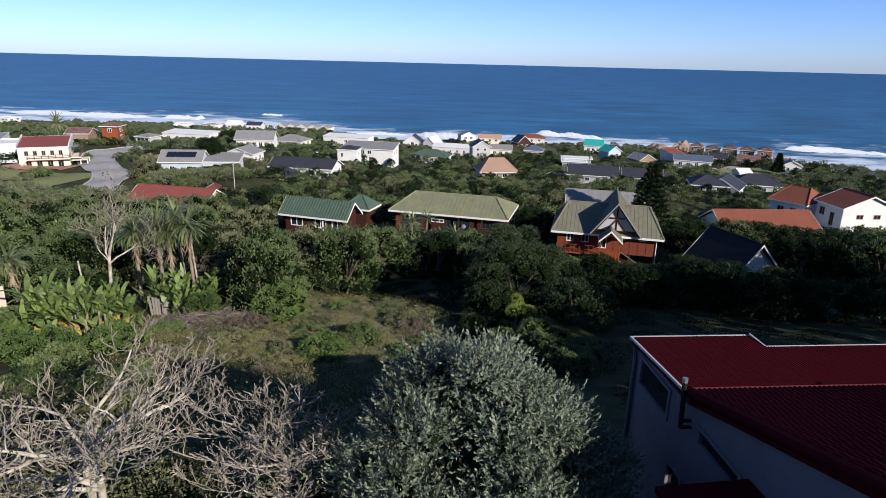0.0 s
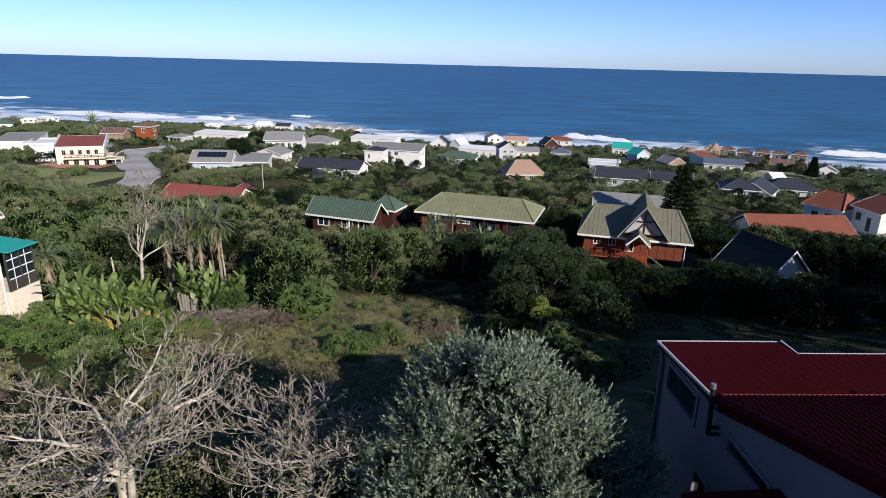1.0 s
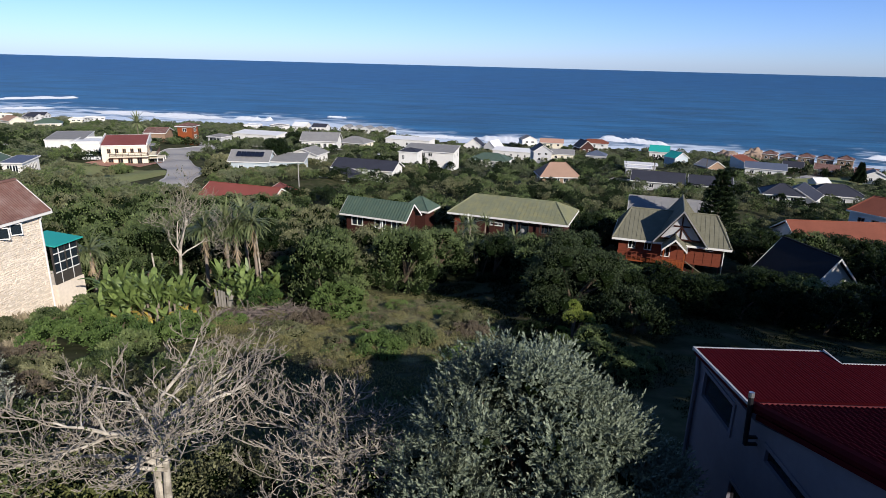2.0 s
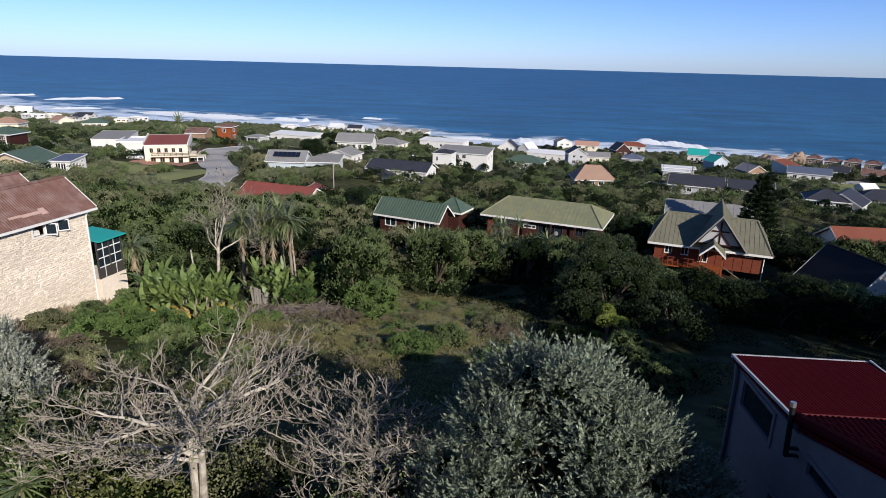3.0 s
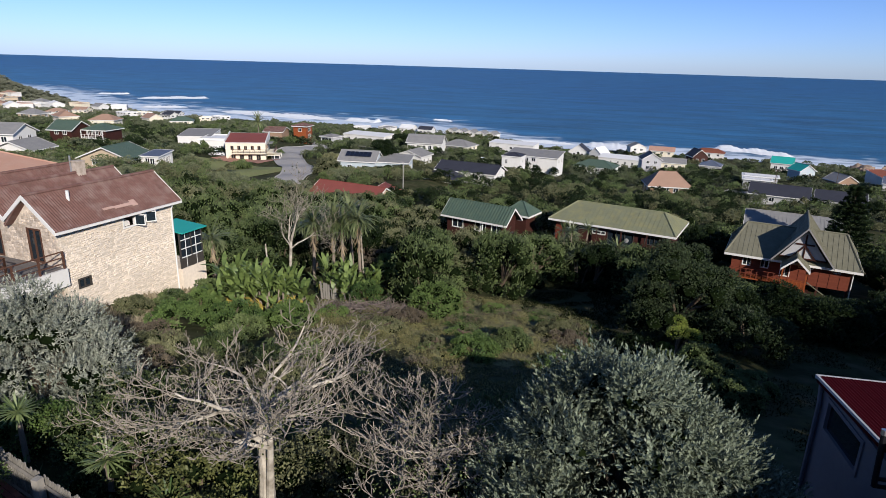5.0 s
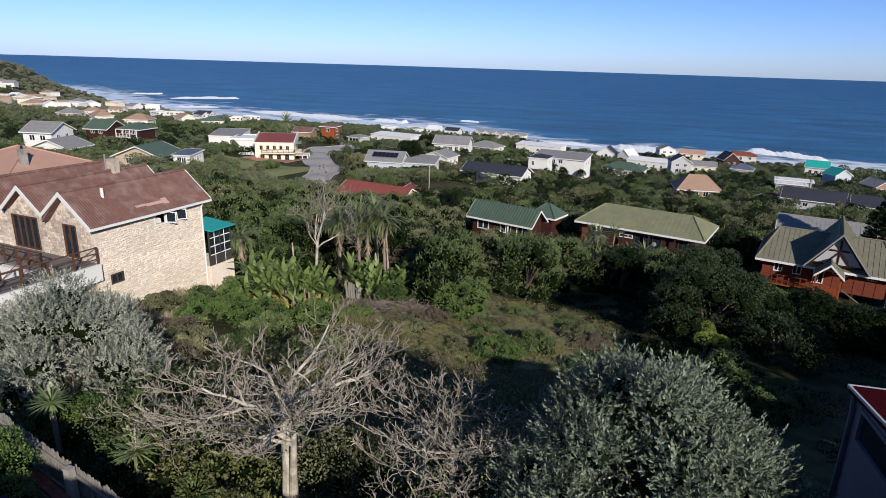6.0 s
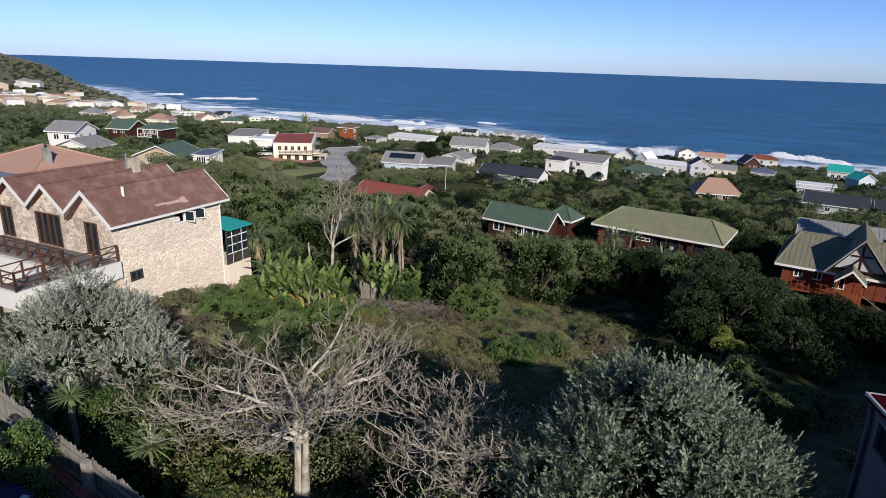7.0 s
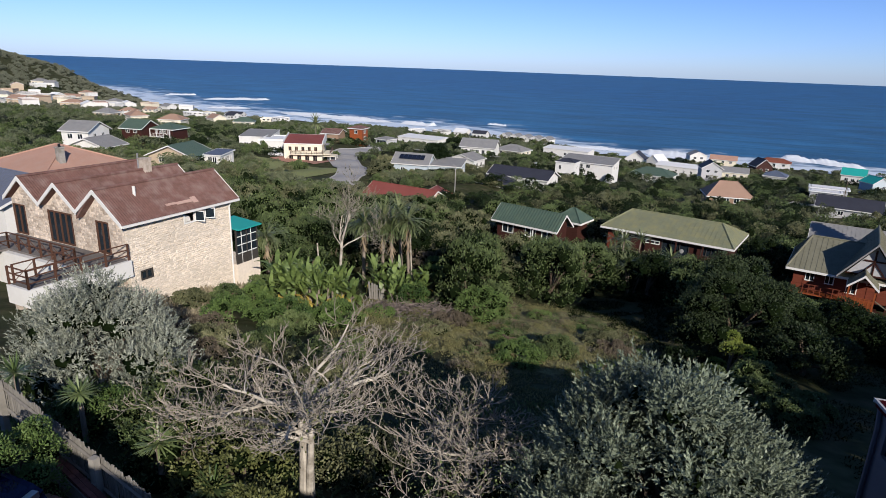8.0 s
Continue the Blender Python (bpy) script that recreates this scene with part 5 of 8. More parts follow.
house("house of pale blue boards with grey roof and solar panels", -59.5, 141.0, 18.4, 6, 9.0, 7.0, 3.6, "blue_wall", "grey_roof", "gable", 2.0, 0.4, "x", {"front": S(9, 2, 1.2, 1.4, 1.2), "right": S(7, 2, 1.2, 1.4, 1.2)}, seams=0.5)
house("pale blue boarded wing with grey roof", -51.5, 143.5, 18.4, 6, 8.0, 6.0, 3.2, "blue_wall", "grey_roof", "mono", 1.2, 0.4, openings={"front": S(8, 2, 1.6, 0.9, 1.5), "right": S(6, 2, 1.2, 1.2, 1.2)}, seams=0.5)
house("white house with grey gabled roof behind the trees", -51.0, 158.0, 18.6, -10, 7.5, 6.5, 2.8, "white", "grey_roof", "gable", 1.3, 0.4, "y", {"front": S(7.5, 3, 1.2, 0.9, 1.2), "right": S(6.5, 2, 1.1, 0.9, 1.1)}, seams=0.5)
house("cream house with hipped sandy clay roof", 15.2, 165.0, 14.9, 8, 10.0, 8.0, 2.4, "brown_wall", "tan_roof", "hip", 2.9, 0.5, hip=3.4, openings={"front": S(8.5, 3, 1.3, 0.7, 1.2), "left": S(8, 2, 1.2, 0.7, 1.1)}, veil=2.4)
balcony_house = house("two-storey house with cream balconies and red tiled roof", -92.5, 143.0, 19.0, 24, 10.0, 8.5, 5.2, "cream", "red_roof", "mono", 1.5, 0.1, openings={"front": S(10, 5, 0.8, 3.4, 1.1) + S(10, 4, 1.1, 0.3, 1.9), "right": S(8.5, 3, 0.9, 3.4, 1.1)}, seams=0.5, frame_mat="brown_wall")
for s in (-1, 1):                                                # raised white side walls beside the sloping roof
    bm = bmesh.new()
    prism(bm, [(s * 5.02, -4.3, 5.2), (s * 5.02, 4.3, 5.2), (s * 5.02, 4.3, 7.3), (s * 5.02, -4.3, 5.75)], (s * 0.25, 0, 0))
    part("parapet", bm, MAT["white"], balcony_house)
bal = part("balcony", boxes((-3.2, 5.3, -5.6, -4.27, 2.55, 2.75)), MAT["cream"], balcony_house)
railing(bal, [(-3.1, -5.5, 2.75), (5.2, -5.5, 2.75), (5.2, -4.4, 2.75)], MAT["rail"], 0.95, 1.4, 3)
bal = part("balcony", boxes((5.28, 7.2, -4.2, 3.0, 2.55, 2.75)), MAT["cream"], balcony_house)
railing(bal, [(7.1, -4.1, 2.75), (7.1, 2.9, 2.75)], MAT["rail"], 0.95, 1.4, 3)
part("awning", boxes((5.3, 8.6, -4.4, 0.4, 2.0, 2.12)), MAT["cream"], balcony_house)
part("awning", boxes((5.28, 6.4, -1.5, 2.5, 4.7, 4.8)), MAT["grey_roof"], balcony_house)
for px, py in ((7.1, -4.1), (7.1, 2.8), (8.5, -4.2), (8.5, 0.2)):
    part("pillar", boxes((px - 0.1, px + 0.1, py - 0.1, py + 0.1, -1.5, 2.0)), MAT["white"], balcony_house)
bm = bmesh.new()
prism(bm, [(-5.6, -5.5, 0.0), (-3.2, -5.5, 2.55), (-3.2, -5.5, 2.75), (-5.9, -5.5, 0.0)], (0, 1.0, 0))
part("staircase", bm, MAT["cream"], balcony_house)
house("low white flat-roofed house beside the carport", -104.5, 148.0, 19.4, 20, 8.5, 10, 4.3, "white", "white_roof", "flat", 0.3, 0.2, openings={"front": S(8.5, 2, 1.6, 0.8, 1.6)})
house("white house with grey monopitch roof and parapet", -113.5, 151.5, 19.6, 18, 9.0, 9.5, 4.2, "white", "grey_roof", "mono", 1.1, 0.1, openings={"front": S(9, 3, 1.3, 1.2, 1.4)}, seams=0.6)
house("narrow three-storey orange timber house", -101.5, 190.5, 17.4, 4, 4.6, 5.0, 6.2, "orange_wood", "brown_roof", "hip", 0.8, 0.6, openings={"right": S(5, 1, 1.8, 4.3, 1.2) + S(5, 1, 1.8, 2.2, 1.2), "front": S(4.6, 1, 1.2, 4.3, 1.2) + S(4.6, 2, 0.9, 0.2, 1.9)})
house("small brown house beside the timber tower", -110.0, 188.0, 17.6, 10, 6, 7, 4.0, "brown_wall", "brown_roof", "gable", 1.2, 0.5, openings={"front": S(6, 2, 1.1, 1.2, 1.2)})
house("open carport with grey hipped roof", -97.3, 204.0, 16.2, -15, 5.5, 5.5, 2.6, "grey_wall", "grey_roof", "hip", 0.7, 0.4, openings={"front": [(0.5, 0.0, 4.5, 2.2)]}, category="carport", name="carport")
house("long plain white warehouse-like house", -97.5, 240.0, 12.6, -12, 20, 8, 3.0, "white", "white_roof", "mono", 0.6, 0.2, openings={"front": S(20, 5, 1.4, 0.9, 1.1)})
house("white house with grey-brown gabled roof and veranda", -62.8, 209.0, 15.0, 3, 12.0, 8, 3.4, "white", "grey_roof", "gable", 2.2, 0.6, openings={"front": S(12, 5, 1.2, 1.0, 1.4)}, seams=0.5)
house("cream house with pale grey hipped roof", -53.8, 222.0, 13.8, -15, 10.5, 8, 2.5, "cream", "grey_roof", "hip", 1.7, 0.5, openings={"front": S(10.5, 3, 1.2, 0.9, 1.1), "right": S(8, 2, 1.2, 0.9, 1.1)}, seams=0.5)
house("long white house with white sheet roof", -37.7, 250.0, 11.2, -12, 19, 7, 3.2, "white", "white_roof", "mono", 0.5, 0.2, openings={"front": S(19, 3, 1.2, 1.0, 1.1)})
house("green-roofed gabled house with white fascia", -95.5, 101.0, 23.6, 10, 10, 8.0, 2.4, "tan_wall", "green_roof", "gable", 2.0, 0.7, "y", {"front": S(10, 2, 1.3, 0.9, 1.2), "right": S(8, 4, 0.9, 0.8, 1.4)}, seams=0.6, veil=3.4)
house("blue-roofed glazed lean-to with white posts", -89.0, 104.6, 23.8, 10, 3.6, 5.5, 2.2, "white", "blue_roof", "mono", 0.5, 0.3, openings={"right": S(5.5, 4, 0.9, 0.5, 1.4), "front": S(3.6, 2, 1.0, 0.5, 1.4)}, seams=0.6)
house("dark red timber house with green gabled roof", -141.5, 134.5, 21.2, 6, 6.5, 7, 4.6, "dark_wood", "green_roof", "gable", 1.9, 0.6, "x", {"front": S(6.5, 2, 1.2, 3.2, 1.1)}, seams=0.6)
timber_wing = house("dark timber wing on white pillars with green roof", -135.0, 139.0, 21.0, 6, 6.5, 6.5, 4.6, "dark_wood", "green_roof", "hip", 1.3, 0.6, openings={"front": S(6.5, 4, 0.9, 3.2, 1.3, 0.5) + S(6.5, 2, 1.6, 0.2, 1.9)}, seams=0.6)
bal = part("balcony", boxes((-3.4, 3.4, -4.6, -3.27, 2.2, 2.4)), MAT["trim"], timber_wing)
for px in (-3.2, -1.1, 1.1, 3.2):
    part("balcony_post", boxes((px - 0.08, px + 0.08, -4.55, -4.39, -2.0, 4.5)), MAT["trim"], bal)
railing(bal, [(-3.3, -4.5, 2.4), (3.3, -4.5, 2.4)], MAT["trim"], 0.9, 1.1, 2)
house("grey two-storey house with blue-grey gables and balcony", -124.0, 102.5, 24.6, 12, 6.5, 7.0, 4.4, "white", "grey_roof", "gable", 1.7, 0.5, "x", {"front": S(6.5, 2, 1.3, 2.5, 1.2), "right": S(7, 2, 1.1, 2.5, 1.2)}, seams=0.6)
house("grey house wing with white gabled veranda", -115.0, 97.5, 24.2, 12, 8.0, 7, 2.6, "white", "grey_roof", "gable", 1.5, 0.6, "y", {"front": S(8, 3, 1.8, 0.6, 1.8), "right": S(7, 3, 1.2, 0.6, 1.6)}, seams=0.6, veil=1.0)
house("tall white house with steep dark gable by the shore", -13.5, 303.0, 3.0, -8, 9, 8, 3.0, "white", "dark_roof", "gable", 3.2, 0.3, "y", {"front": S(9, 2, 1.3, 1.0, 1.4) + [(3.8, 2.0, 1.4, 1.4)]})
house("white house with steep gable beside the shore", -4.0, 298.0, 3.0, -30, 6, 8, 3.4, "white", "white_roof", "gable", 2.6, 0.2, "y", {"front": S(7, 2, 1.0, 1.0, 1.2)})
house("long low white house with dark windows", 5.0, 274.0, 3.6, -15, 17, 6, 4.2, "white", "white_roof", "mono", 1.0, 0.2, openings={"front": S(17, 5, 0.9, 2.2, 1.0)})
house("low house with dark green hipped roof", -3.8, 228.0, 8.6, -12, 14, 9, 2.4, "white", "green_roof", "hip", 2.0, 0.5, openings={"front": S(14, 4, 1.2, 0.8, 1.1)}, seams=0.6, veil=1.5)
house("small two-storey white house by the surf", 13.8, 333.0, 1.6, 14, 8, 7, 4.6, "white", "grey_roof", "gable", 1.8, 0.3, "y", {"front": S(8, 2, 1.4, 2.8, 1.1) + S(8, 2, 1.4, 0.5, 1.4)})
house("two-storey brown brick house with dark gable", 15.4, 242.0, 8.8, 8, 7.0, 7, 4.2, "grey_wall", "dark_roof", "gable", 2.2, 0.4, "y", {"front": S(7, 2, 1.2, 2.6, 1.0) + S(7, 2, 1.2, 0.5, 1.2)})
house("grey-roofed house beside the brick house", 25.0, 255.0, 7.5, -6, 9, 7, 2.8, "cream", "grey_roof", "gable", 1.4, 0.4, openings={"front": S(9, 3, 1.2, 0.9, 1.1)})
house("low house with red clay roof at the shore", 26.5, 333.0, 2.6, -6, 12, 7, 2.4, "cream", "pink_roof", "gable", 1.7, 0.4, openings={"front": S(12, 3, 1.2, 0.8, 1.1)})
house("terracotta-roofed house with white walls at the shore", 50.0, 338.0, 2.6, -10, 14, 7, 2.4, "white", "terra_roof", "hip", 1.7, 0.4, openings={"front": S(14, 3, 1.2, 0.8, 1.1)})
house("small house with steep dark timber gable", 39.2, 300.0, 4.4, 20, 7, 7, 3.2, "dark_wood", "dark_roof", "gable", 3.0, 0.4, "y", {"front": S(7, 2, 1.2, 1.0, 1.2)})
house("low house with pale blue-grey roof", 39.5, 259.0, 7.0, -14, 7.5, 7, 2.6, "grey_wall", "blue_roof", "hip", 1.6, 0.4, openings={"front": S(7.5, 2, 1.2, 0.8, 1.1)})
house("white-walled house with bright turquoise roof", 66.0, 264.0, 8.0, -16, 7.5, 7, 3.6, "white", "teal_roof", "gable", 2.0, 0.4, openings={"front": S(7.5, 3, 1.2, 1.2, 1.2)})
house("small gabled house with turquoise roof", 66.5, 240.0, 9.8, 25, 6, 6, 2.8, "blue_wall", "teal_roof", "gable", 1.9, 0.4, "y", {"front": S(6, 2, 1.2, 0.8, 1.1)})
house("low white flat-roofed pavilion", 46.5, 208.0, 11.6, -10, 9.5, 5, 2.6, "grey_wall", "white_roof", "flat", 0.1, 0.6, openings={"front": S(9.5, 3, 2.0, 0.7, 1.4)})
house("small low annex with white roof", 44.0, 200.0, 12.0, -10, 7.5, 4, 2.3, "grey_wall", "white_roof", "flat", 0.1, 0.5, openings={"front": S(7.5, 2, 2.0, 0.6, 1.3)})
house("long dark slate-roofed house", 43.0, 170.0, 13.4, -14, 13, 8, 2.6, "grey_wall", "dark_roof", "gable", 2.0, 0.5, openings={"front": S(13, 4, 1.2, 0.8, 1.1)}, veil=1.8)
house("slate-roofed house with second ridge", 55.5, 166.0, 13.6, -14, 10, 8, 2.6, "grey_wall", "dark_roof", "gable", 1.8, 0.5, openings={"front": S(10, 3, 1.2, 0.8, 1.1)}, veil=1.8)
house("brown brick cottage with white gable trim", 74.0, 224.0, 9.6, 20, 6.5, 7, 2.6, "brown_wall", "grey_roof", "gable", 1.9, 0.4, "y", {"front": S(6.5, 2, 1.2, 0.8, 1.1)})
house("white house with red monopitch roof", 89.0, 232.0, 8.4, 30, 6.5, 8, 4.2, "white", "terra_roof", "mono", 2.2, 0.3, openings={"front": S(6.5, 2, 1.2, 1.4, 1.2)})
house("white-gabled house with slate roof among trees", 71.0, 150.0, 14.6, -35, 8, 9, 2.6, "white", "dark_roof", "gable", 2.2, 0.5, "y", {"front": S(8, 2, 1.2, 0.8, 1.1)})
house("grey slate house lower on the slope", 83.0, 158.0, 14.0, -14, 12, 8, 2.6, "grey_wall", "dark_roof", "hip", 2.0, 0.5, openings={"front": S(12, 4, 1.2, 0.8, 1.1)}, veil=1.8)
house("low blue-roofed house with white end wall", 88.0, 212.0, gh(88, 212) + 0.3, -20, 12, 7, 2.8, "white", "blue_roof", "gable", 1.5, 0.4, openings={"front": S(12, 4, 1.2, 0.9, 1.2)})
house("small white cottage in the field", 98.0, 196.0, 10.4, 10, 4.5, 4, 2.4, "white", "white_roof", "gable", 1.0, 0.2, openings={"front": S(4.5, 1, 1.0, 0.8, 1.0)})

for i, (hx, hy, hw, wa, ro) in enumerate(((113.0, 223.0, 7, "brown_wall", "brown_roof"), (121.0, 214.0, 6, "tan_wall", "brown_roof"), (104.5, 229.0, 6, "tan_wall", "dark_roof"))):
    house("low brown house above the surf", hx, hy, gh(hx, hy) + 0.3, -25, hw, 6.5, 2.6, wa, ro, "gable", 1.5, 0.4, openings={"front": S(hw, 3, 1.2, 0.8, 1.2), "left": S(6.5, 2, 1.0, 0.8, 1.2)}, group="low brown houses", veil=1.9)
house("small white cottage beside the tall conifer", 119.5, 206.5, gh(119.5, 206.5) + 0.3, -20, 6, 5, 2.6, "white", "grey_roof", "gable", 1.4, 0.3, "y", {"front": S(6, 2, 1.0, 0.8, 1.1)})
house("dark slate-roofed house behind the conifer", 66.0, 148.0, gh(66, 148) + 0.2, -14, 8, 7, 2.4, "grey_wall", "dark_roof", "hip", 1.8, 0.5, openings={"front": S(8, 3, 1.2, 0.8, 1.1)}, veil=1.4)

# rows that repeat
for i in range(5):
    house("white terraced cottage with grey gabled roof near the beach", -96.0 + i * 6.8, 376.0 - i * 1.6, 1.8, -14, 5.8, 8, 2.4, "white", "grey_roof", "gable", 1.5, 0.3, "y", {"front": S(5.8, 2, 1.2, 0.9, 1.2)}, veil=1.6, group="terraced cottages by the beach")
for i, (dx, dy) in enumerate(((0, 0), (11, 3), (22, 1), (-13, -4))):
    house("white flat-roofed beach house", -118.0 + dx, 318.0 + dy, 6.6, -12 + 5 * i, 7.5, 7, 3.8, "white", ("grey_roof", "white_roof", "dark_roof", "white_roof")[i], ("flat", "gable", "gable", "flat")[i], (0.3, 1.6, 1.4, 0.3)[i], 0.3, openings={"front": S(7.5, 3, 1.2, 2.1, 1.1) + S(7.5, 2, 1.4, 0.2, 1.4)}, veil=1.2, group="beach houses")
for i in range(5):
    hx, hy = 119.0 + i * 5.6, 284.0 - i * 4.6
    house("brown brick holiday house with flat clay roof", hx, hy, gh(hx, hy) + 0.4, -30, 5.6, 6.5, 4.6, "brown_wall", "brown_roof", "hip", 1.3, 0.3, openings={"front": S(5.6, 2, 1.2, 2.7, 1.1) + S(5.6, 2, 1.2, 0.5, 1.4), "left": S(6.5, 2, 1.1, 2.7, 1.1)}, group="brown holiday houses", veil=1.2)
for i, (hx, hy, hw, hk, hr) in enumerate(((-265, 304, 9, "flat", "white_roof"), (-252, 312, 10, "gable", "grey_roof"), (-240, 300, 10, "gable", "dark_roof"), (-226, 310, 9, "flat", "white_roof"), (-258, 284, 11, "flat", "white_roof"),
                                          (-232, 286, 8, "gable", "dark_roof"), (-300, 296, 10, "gable", "tan_roof"), (-282, 262, 12, "hip", "tan_roof"), (-214, 306, 9, "flat", "white_roof"))):
    house("white seaside villa on the far slope", hx, hy, gh(hx, hy) + 0.3, -20 + 15 * (i % 4), hw * 0.8, 7, 3.4, "white" if i % 3 else "cream", hr, hk, 0.3 if hk == "flat" else 1.6, 0.3,
          openings={"front": S(hw, 3, 1.5, 2.6, 1.3), "right": S(8, 2, 1.4, 2.6, 1.3)}, group="villas on the far slope")
rnd = random.Random(7)
for i in range(56):
    hx = -330 - rnd.random() * 190
    hy = 235 + rnd.random() * 125 + (-330 - hx) * 0.25
    k = rnd.choice(("flat", "gable", "hip", "flat"))
    house("pale villa on the headland slope", hx, hy, gh(hx, hy) + 0.4, rnd.uniform(-40, 40), rnd.uniform(8, 14), rnd.uniform(7, 9), rnd.uniform(3, 5.5), rnd.choice(("white", "white", "cream", "tan_wall")),
          rnd.choice(("white_roof", "grey_roof", "tan_roof", "pink_roof")), k, 0.3 if k == "flat" else 1.8, 0.3, openings={"front": S(8, 2, 2.2, 1.2, 1.4)}, base=5, group="villas on the headland")
for i in range(5):
    hx, hy = -190 - rnd.random() * 90, 200 + rnd.random() * 70
    k = rnd.choice(("gable", "hip"))
    house("house with tiled roof on the far slope", hx, hy, gh(hx, hy) + 0.2, rnd.uniform(-30, 40), rnd.uniform(8, 11), 7, rnd.uniform(2.4, 3.6), rnd.choice(("white", "cream", "tan_wall")),
          rnd.choice(("brown_roof", "grey_roof", "tan_roof", "green_roof", "dark_roof")), k, 1.8, 0.4, openings={"front": S(9, 3, 1.4, 1.0, 1.2), "right": S(8, 2, 1.4, 1.0, 1.2)}, base=4, group="houses on the far slope")

# ================= roads, kerbs, paving =================
def ribbon(name, pts, width, mat, label, lift=0.12, category="road"):
    """A strip draped on the ground along a smooth line."""
    P = [Vector((*p, 0)) for p in pts]
    line = []
    for i in range(len(P) - 1):
        p0, p1, p2, p3 = P[max(i - 1, 0)], P[i], P[i + 1], P[min(i + 2, len(P) - 1)]
        for k in range(8):
            t = k / 8
            line.append(0.5 * ((2 * p1) + (p2 - p0) * t + (2 * p0 - 5 * p1 + 4 * p2 - p3) * t * t + (3 * p1 - p0 - 3 * p2 + p3) * t ** 3))
    line.append(P[-1])
    verts, faces = [], []
    edges = ([], [])
    for i, p in enumerate(line):
        d = (line[min(i + 1, len(line) - 1)] - line[max(i - 1, 0)]).normalized()
        n = Vector((-d.y, d.x, 0))
        wd = width[0] + (width[1] - width[0]) * i / (len(line) - 1)
        for k in range(5):
            q = p + n * wd * (k / 4 - 0.5)
            verts.append((q.x, q.y, max(gh(q.x, q.y), gh(p.x, p.y) - 0.2) + lift))
        edges[0].append(Vector(verts[-5]))
        edges[1].append(Vector(verts[-1]))
    for i in range(len(line) - 1):
        for k in range(4):
            a = i * 5 + k
            faces.append((a, a + 5, a + 6, a + 1))
    ob = new(name, mesh_of(name, verts, faces, mat, True))
    tagged(ob, label, category, kind="structure")
    return ob, edges


road, edges = ribbon("road", [(-62, 108), (-66, 119), (-70, 128), (-79, 140), (-88, 156), (-90, 170), (-88, 184), (-84, 196)], (5.5, 10.5), MAT["asphalt"], "winding worn grey asphalt street")
for e in edges:
    bm = bmesh.new()
    tube(bm, [p + Vector((0, 0, 0.04)) for p in e], [0.14] * len(e), 4)
    part("kerb", bm, MAT["kerb"], road)
ribbon("road", [(-89, 184), (-80, 194), (-66, 196), (-52, 192)], (8, 5), MAT["asphalt"], "side street of worn grey asphalt", 0.1)
ribbon("road", [(-89, 186), (-100, 196), (-120, 196), (-150, 190)], (8, 5), MAT["asphalt"], "side street of worn grey asphalt running west", 0.1)
ribbon("pavement", [(-97, 136), (-88, 136), (-81, 134)], (6, 7), MAT["paving"], "red brick paved forecourt", 0.16, "pavement")
ribbon("pavement", [(-71, 148), (-68, 142), (-63, 134)], (5, 4), MAT["paving"], "red brick paved driveway", 0.16, "pavement")
ribbon("road", [(34, 190), (46, 184), (62, 186), (85, 205), (110, 220), (135, 226)], (4.5, 4.5), MAT["asphalt"], "narrow village lane", 0.15)
ribbon("road", [(110, 222), (118, 238), (128, 250)], (4, 4), MAT["kerb"], "pale sandy track", 0.15)
ribbon("road", [(-185, 175), (-160, 168), (-140, 160)], (6, 6), MAT["asphalt"], "grey street on the far slope", 0.15)
for pts, wd, lab in (([(-98, 120), (-84, 122), (-72, 118)], (14, 12), "mown lawn beside the street"), ([(-70, 206), (-58, 212), (-46, 210)], (10, 8), "pale lawn in front of the grey-roofed house"),
                     ([(90, 196), (112, 206), (136, 214)], (22, 16), "open grass field"), ([(84, 250), (98, 262), (112, 268)], (16, 12), "grassy bank near the shore"), ([(-125, 110), (-112, 112), (-100, 112)], (8, 10), "sloping lawn")):
    ribbon("lawn", pts, wd, surface("short_lawn", (0.19, 0.21, 0.085), 0.95, vary=0.25, grain=2, patch=0.15, tint=(0.2, 0.18, 0.09), tint_amount=0.5), lab, 0.09, "lawn")


# ================= breakers and rocks =================
def breaker(pts, crest, depth, seed):
    """A line of broken white water with an uneven crest."""
    rg = np.random.default_rng(seed)
    P = np.array(pts, float)
    n = 70
    s = np.linspace(0, len(P) - 1, n)
    cx, cy = np.interp(s, range(len(P)), P[:, 0]), np.interp(s, range(len(P)), P[:, 1])
    taper = np.clip(np.minimum(np.arange(n), n - 1 - np.arange(n)) / 8, 0, 1)
    wob = np.convolve(rg.normal(0, 1, n + 8), np.ones(9) / 9, "valid")
    ragged = np.convolve(rg.normal(0, 1, n + 2), np.ones(3) / 3, "valid")
    verts, faces = [], []
    for i in range(n):
        w = depth * taper[i] * (1 + 0.5 * wob[i] + 0.15 * ragged[i]) + 0.3
        h = crest * taper[i] * (1 + 0.6 * wob[i] + 0.04 * ragged[i])
        for k, (a, b) in enumerate(((0.5, 0.0), (0.42, 0.55), (0.25, 0.95), (0.0, 0.7), (-0.5, 0.25), (-1.0, 0.02))):
            verts.append((cx[i], cy[i] + a * w + wob[i] * 2, 0.03 + max(0, h * b * (1 + 0.03 * rg.normal()))))
    for i in range(n - 1):
        for k in range(5):
            a = i * 6 + k
            faces.append((a, a + 1, a + 7, a + 6))
    tagged(new("breaking_wave", mesh_of("breaking_wave", verts, faces, MAT["foam"], True)), "white breaking wave rolling towards the shore", "wave", "breakers", "stuff")


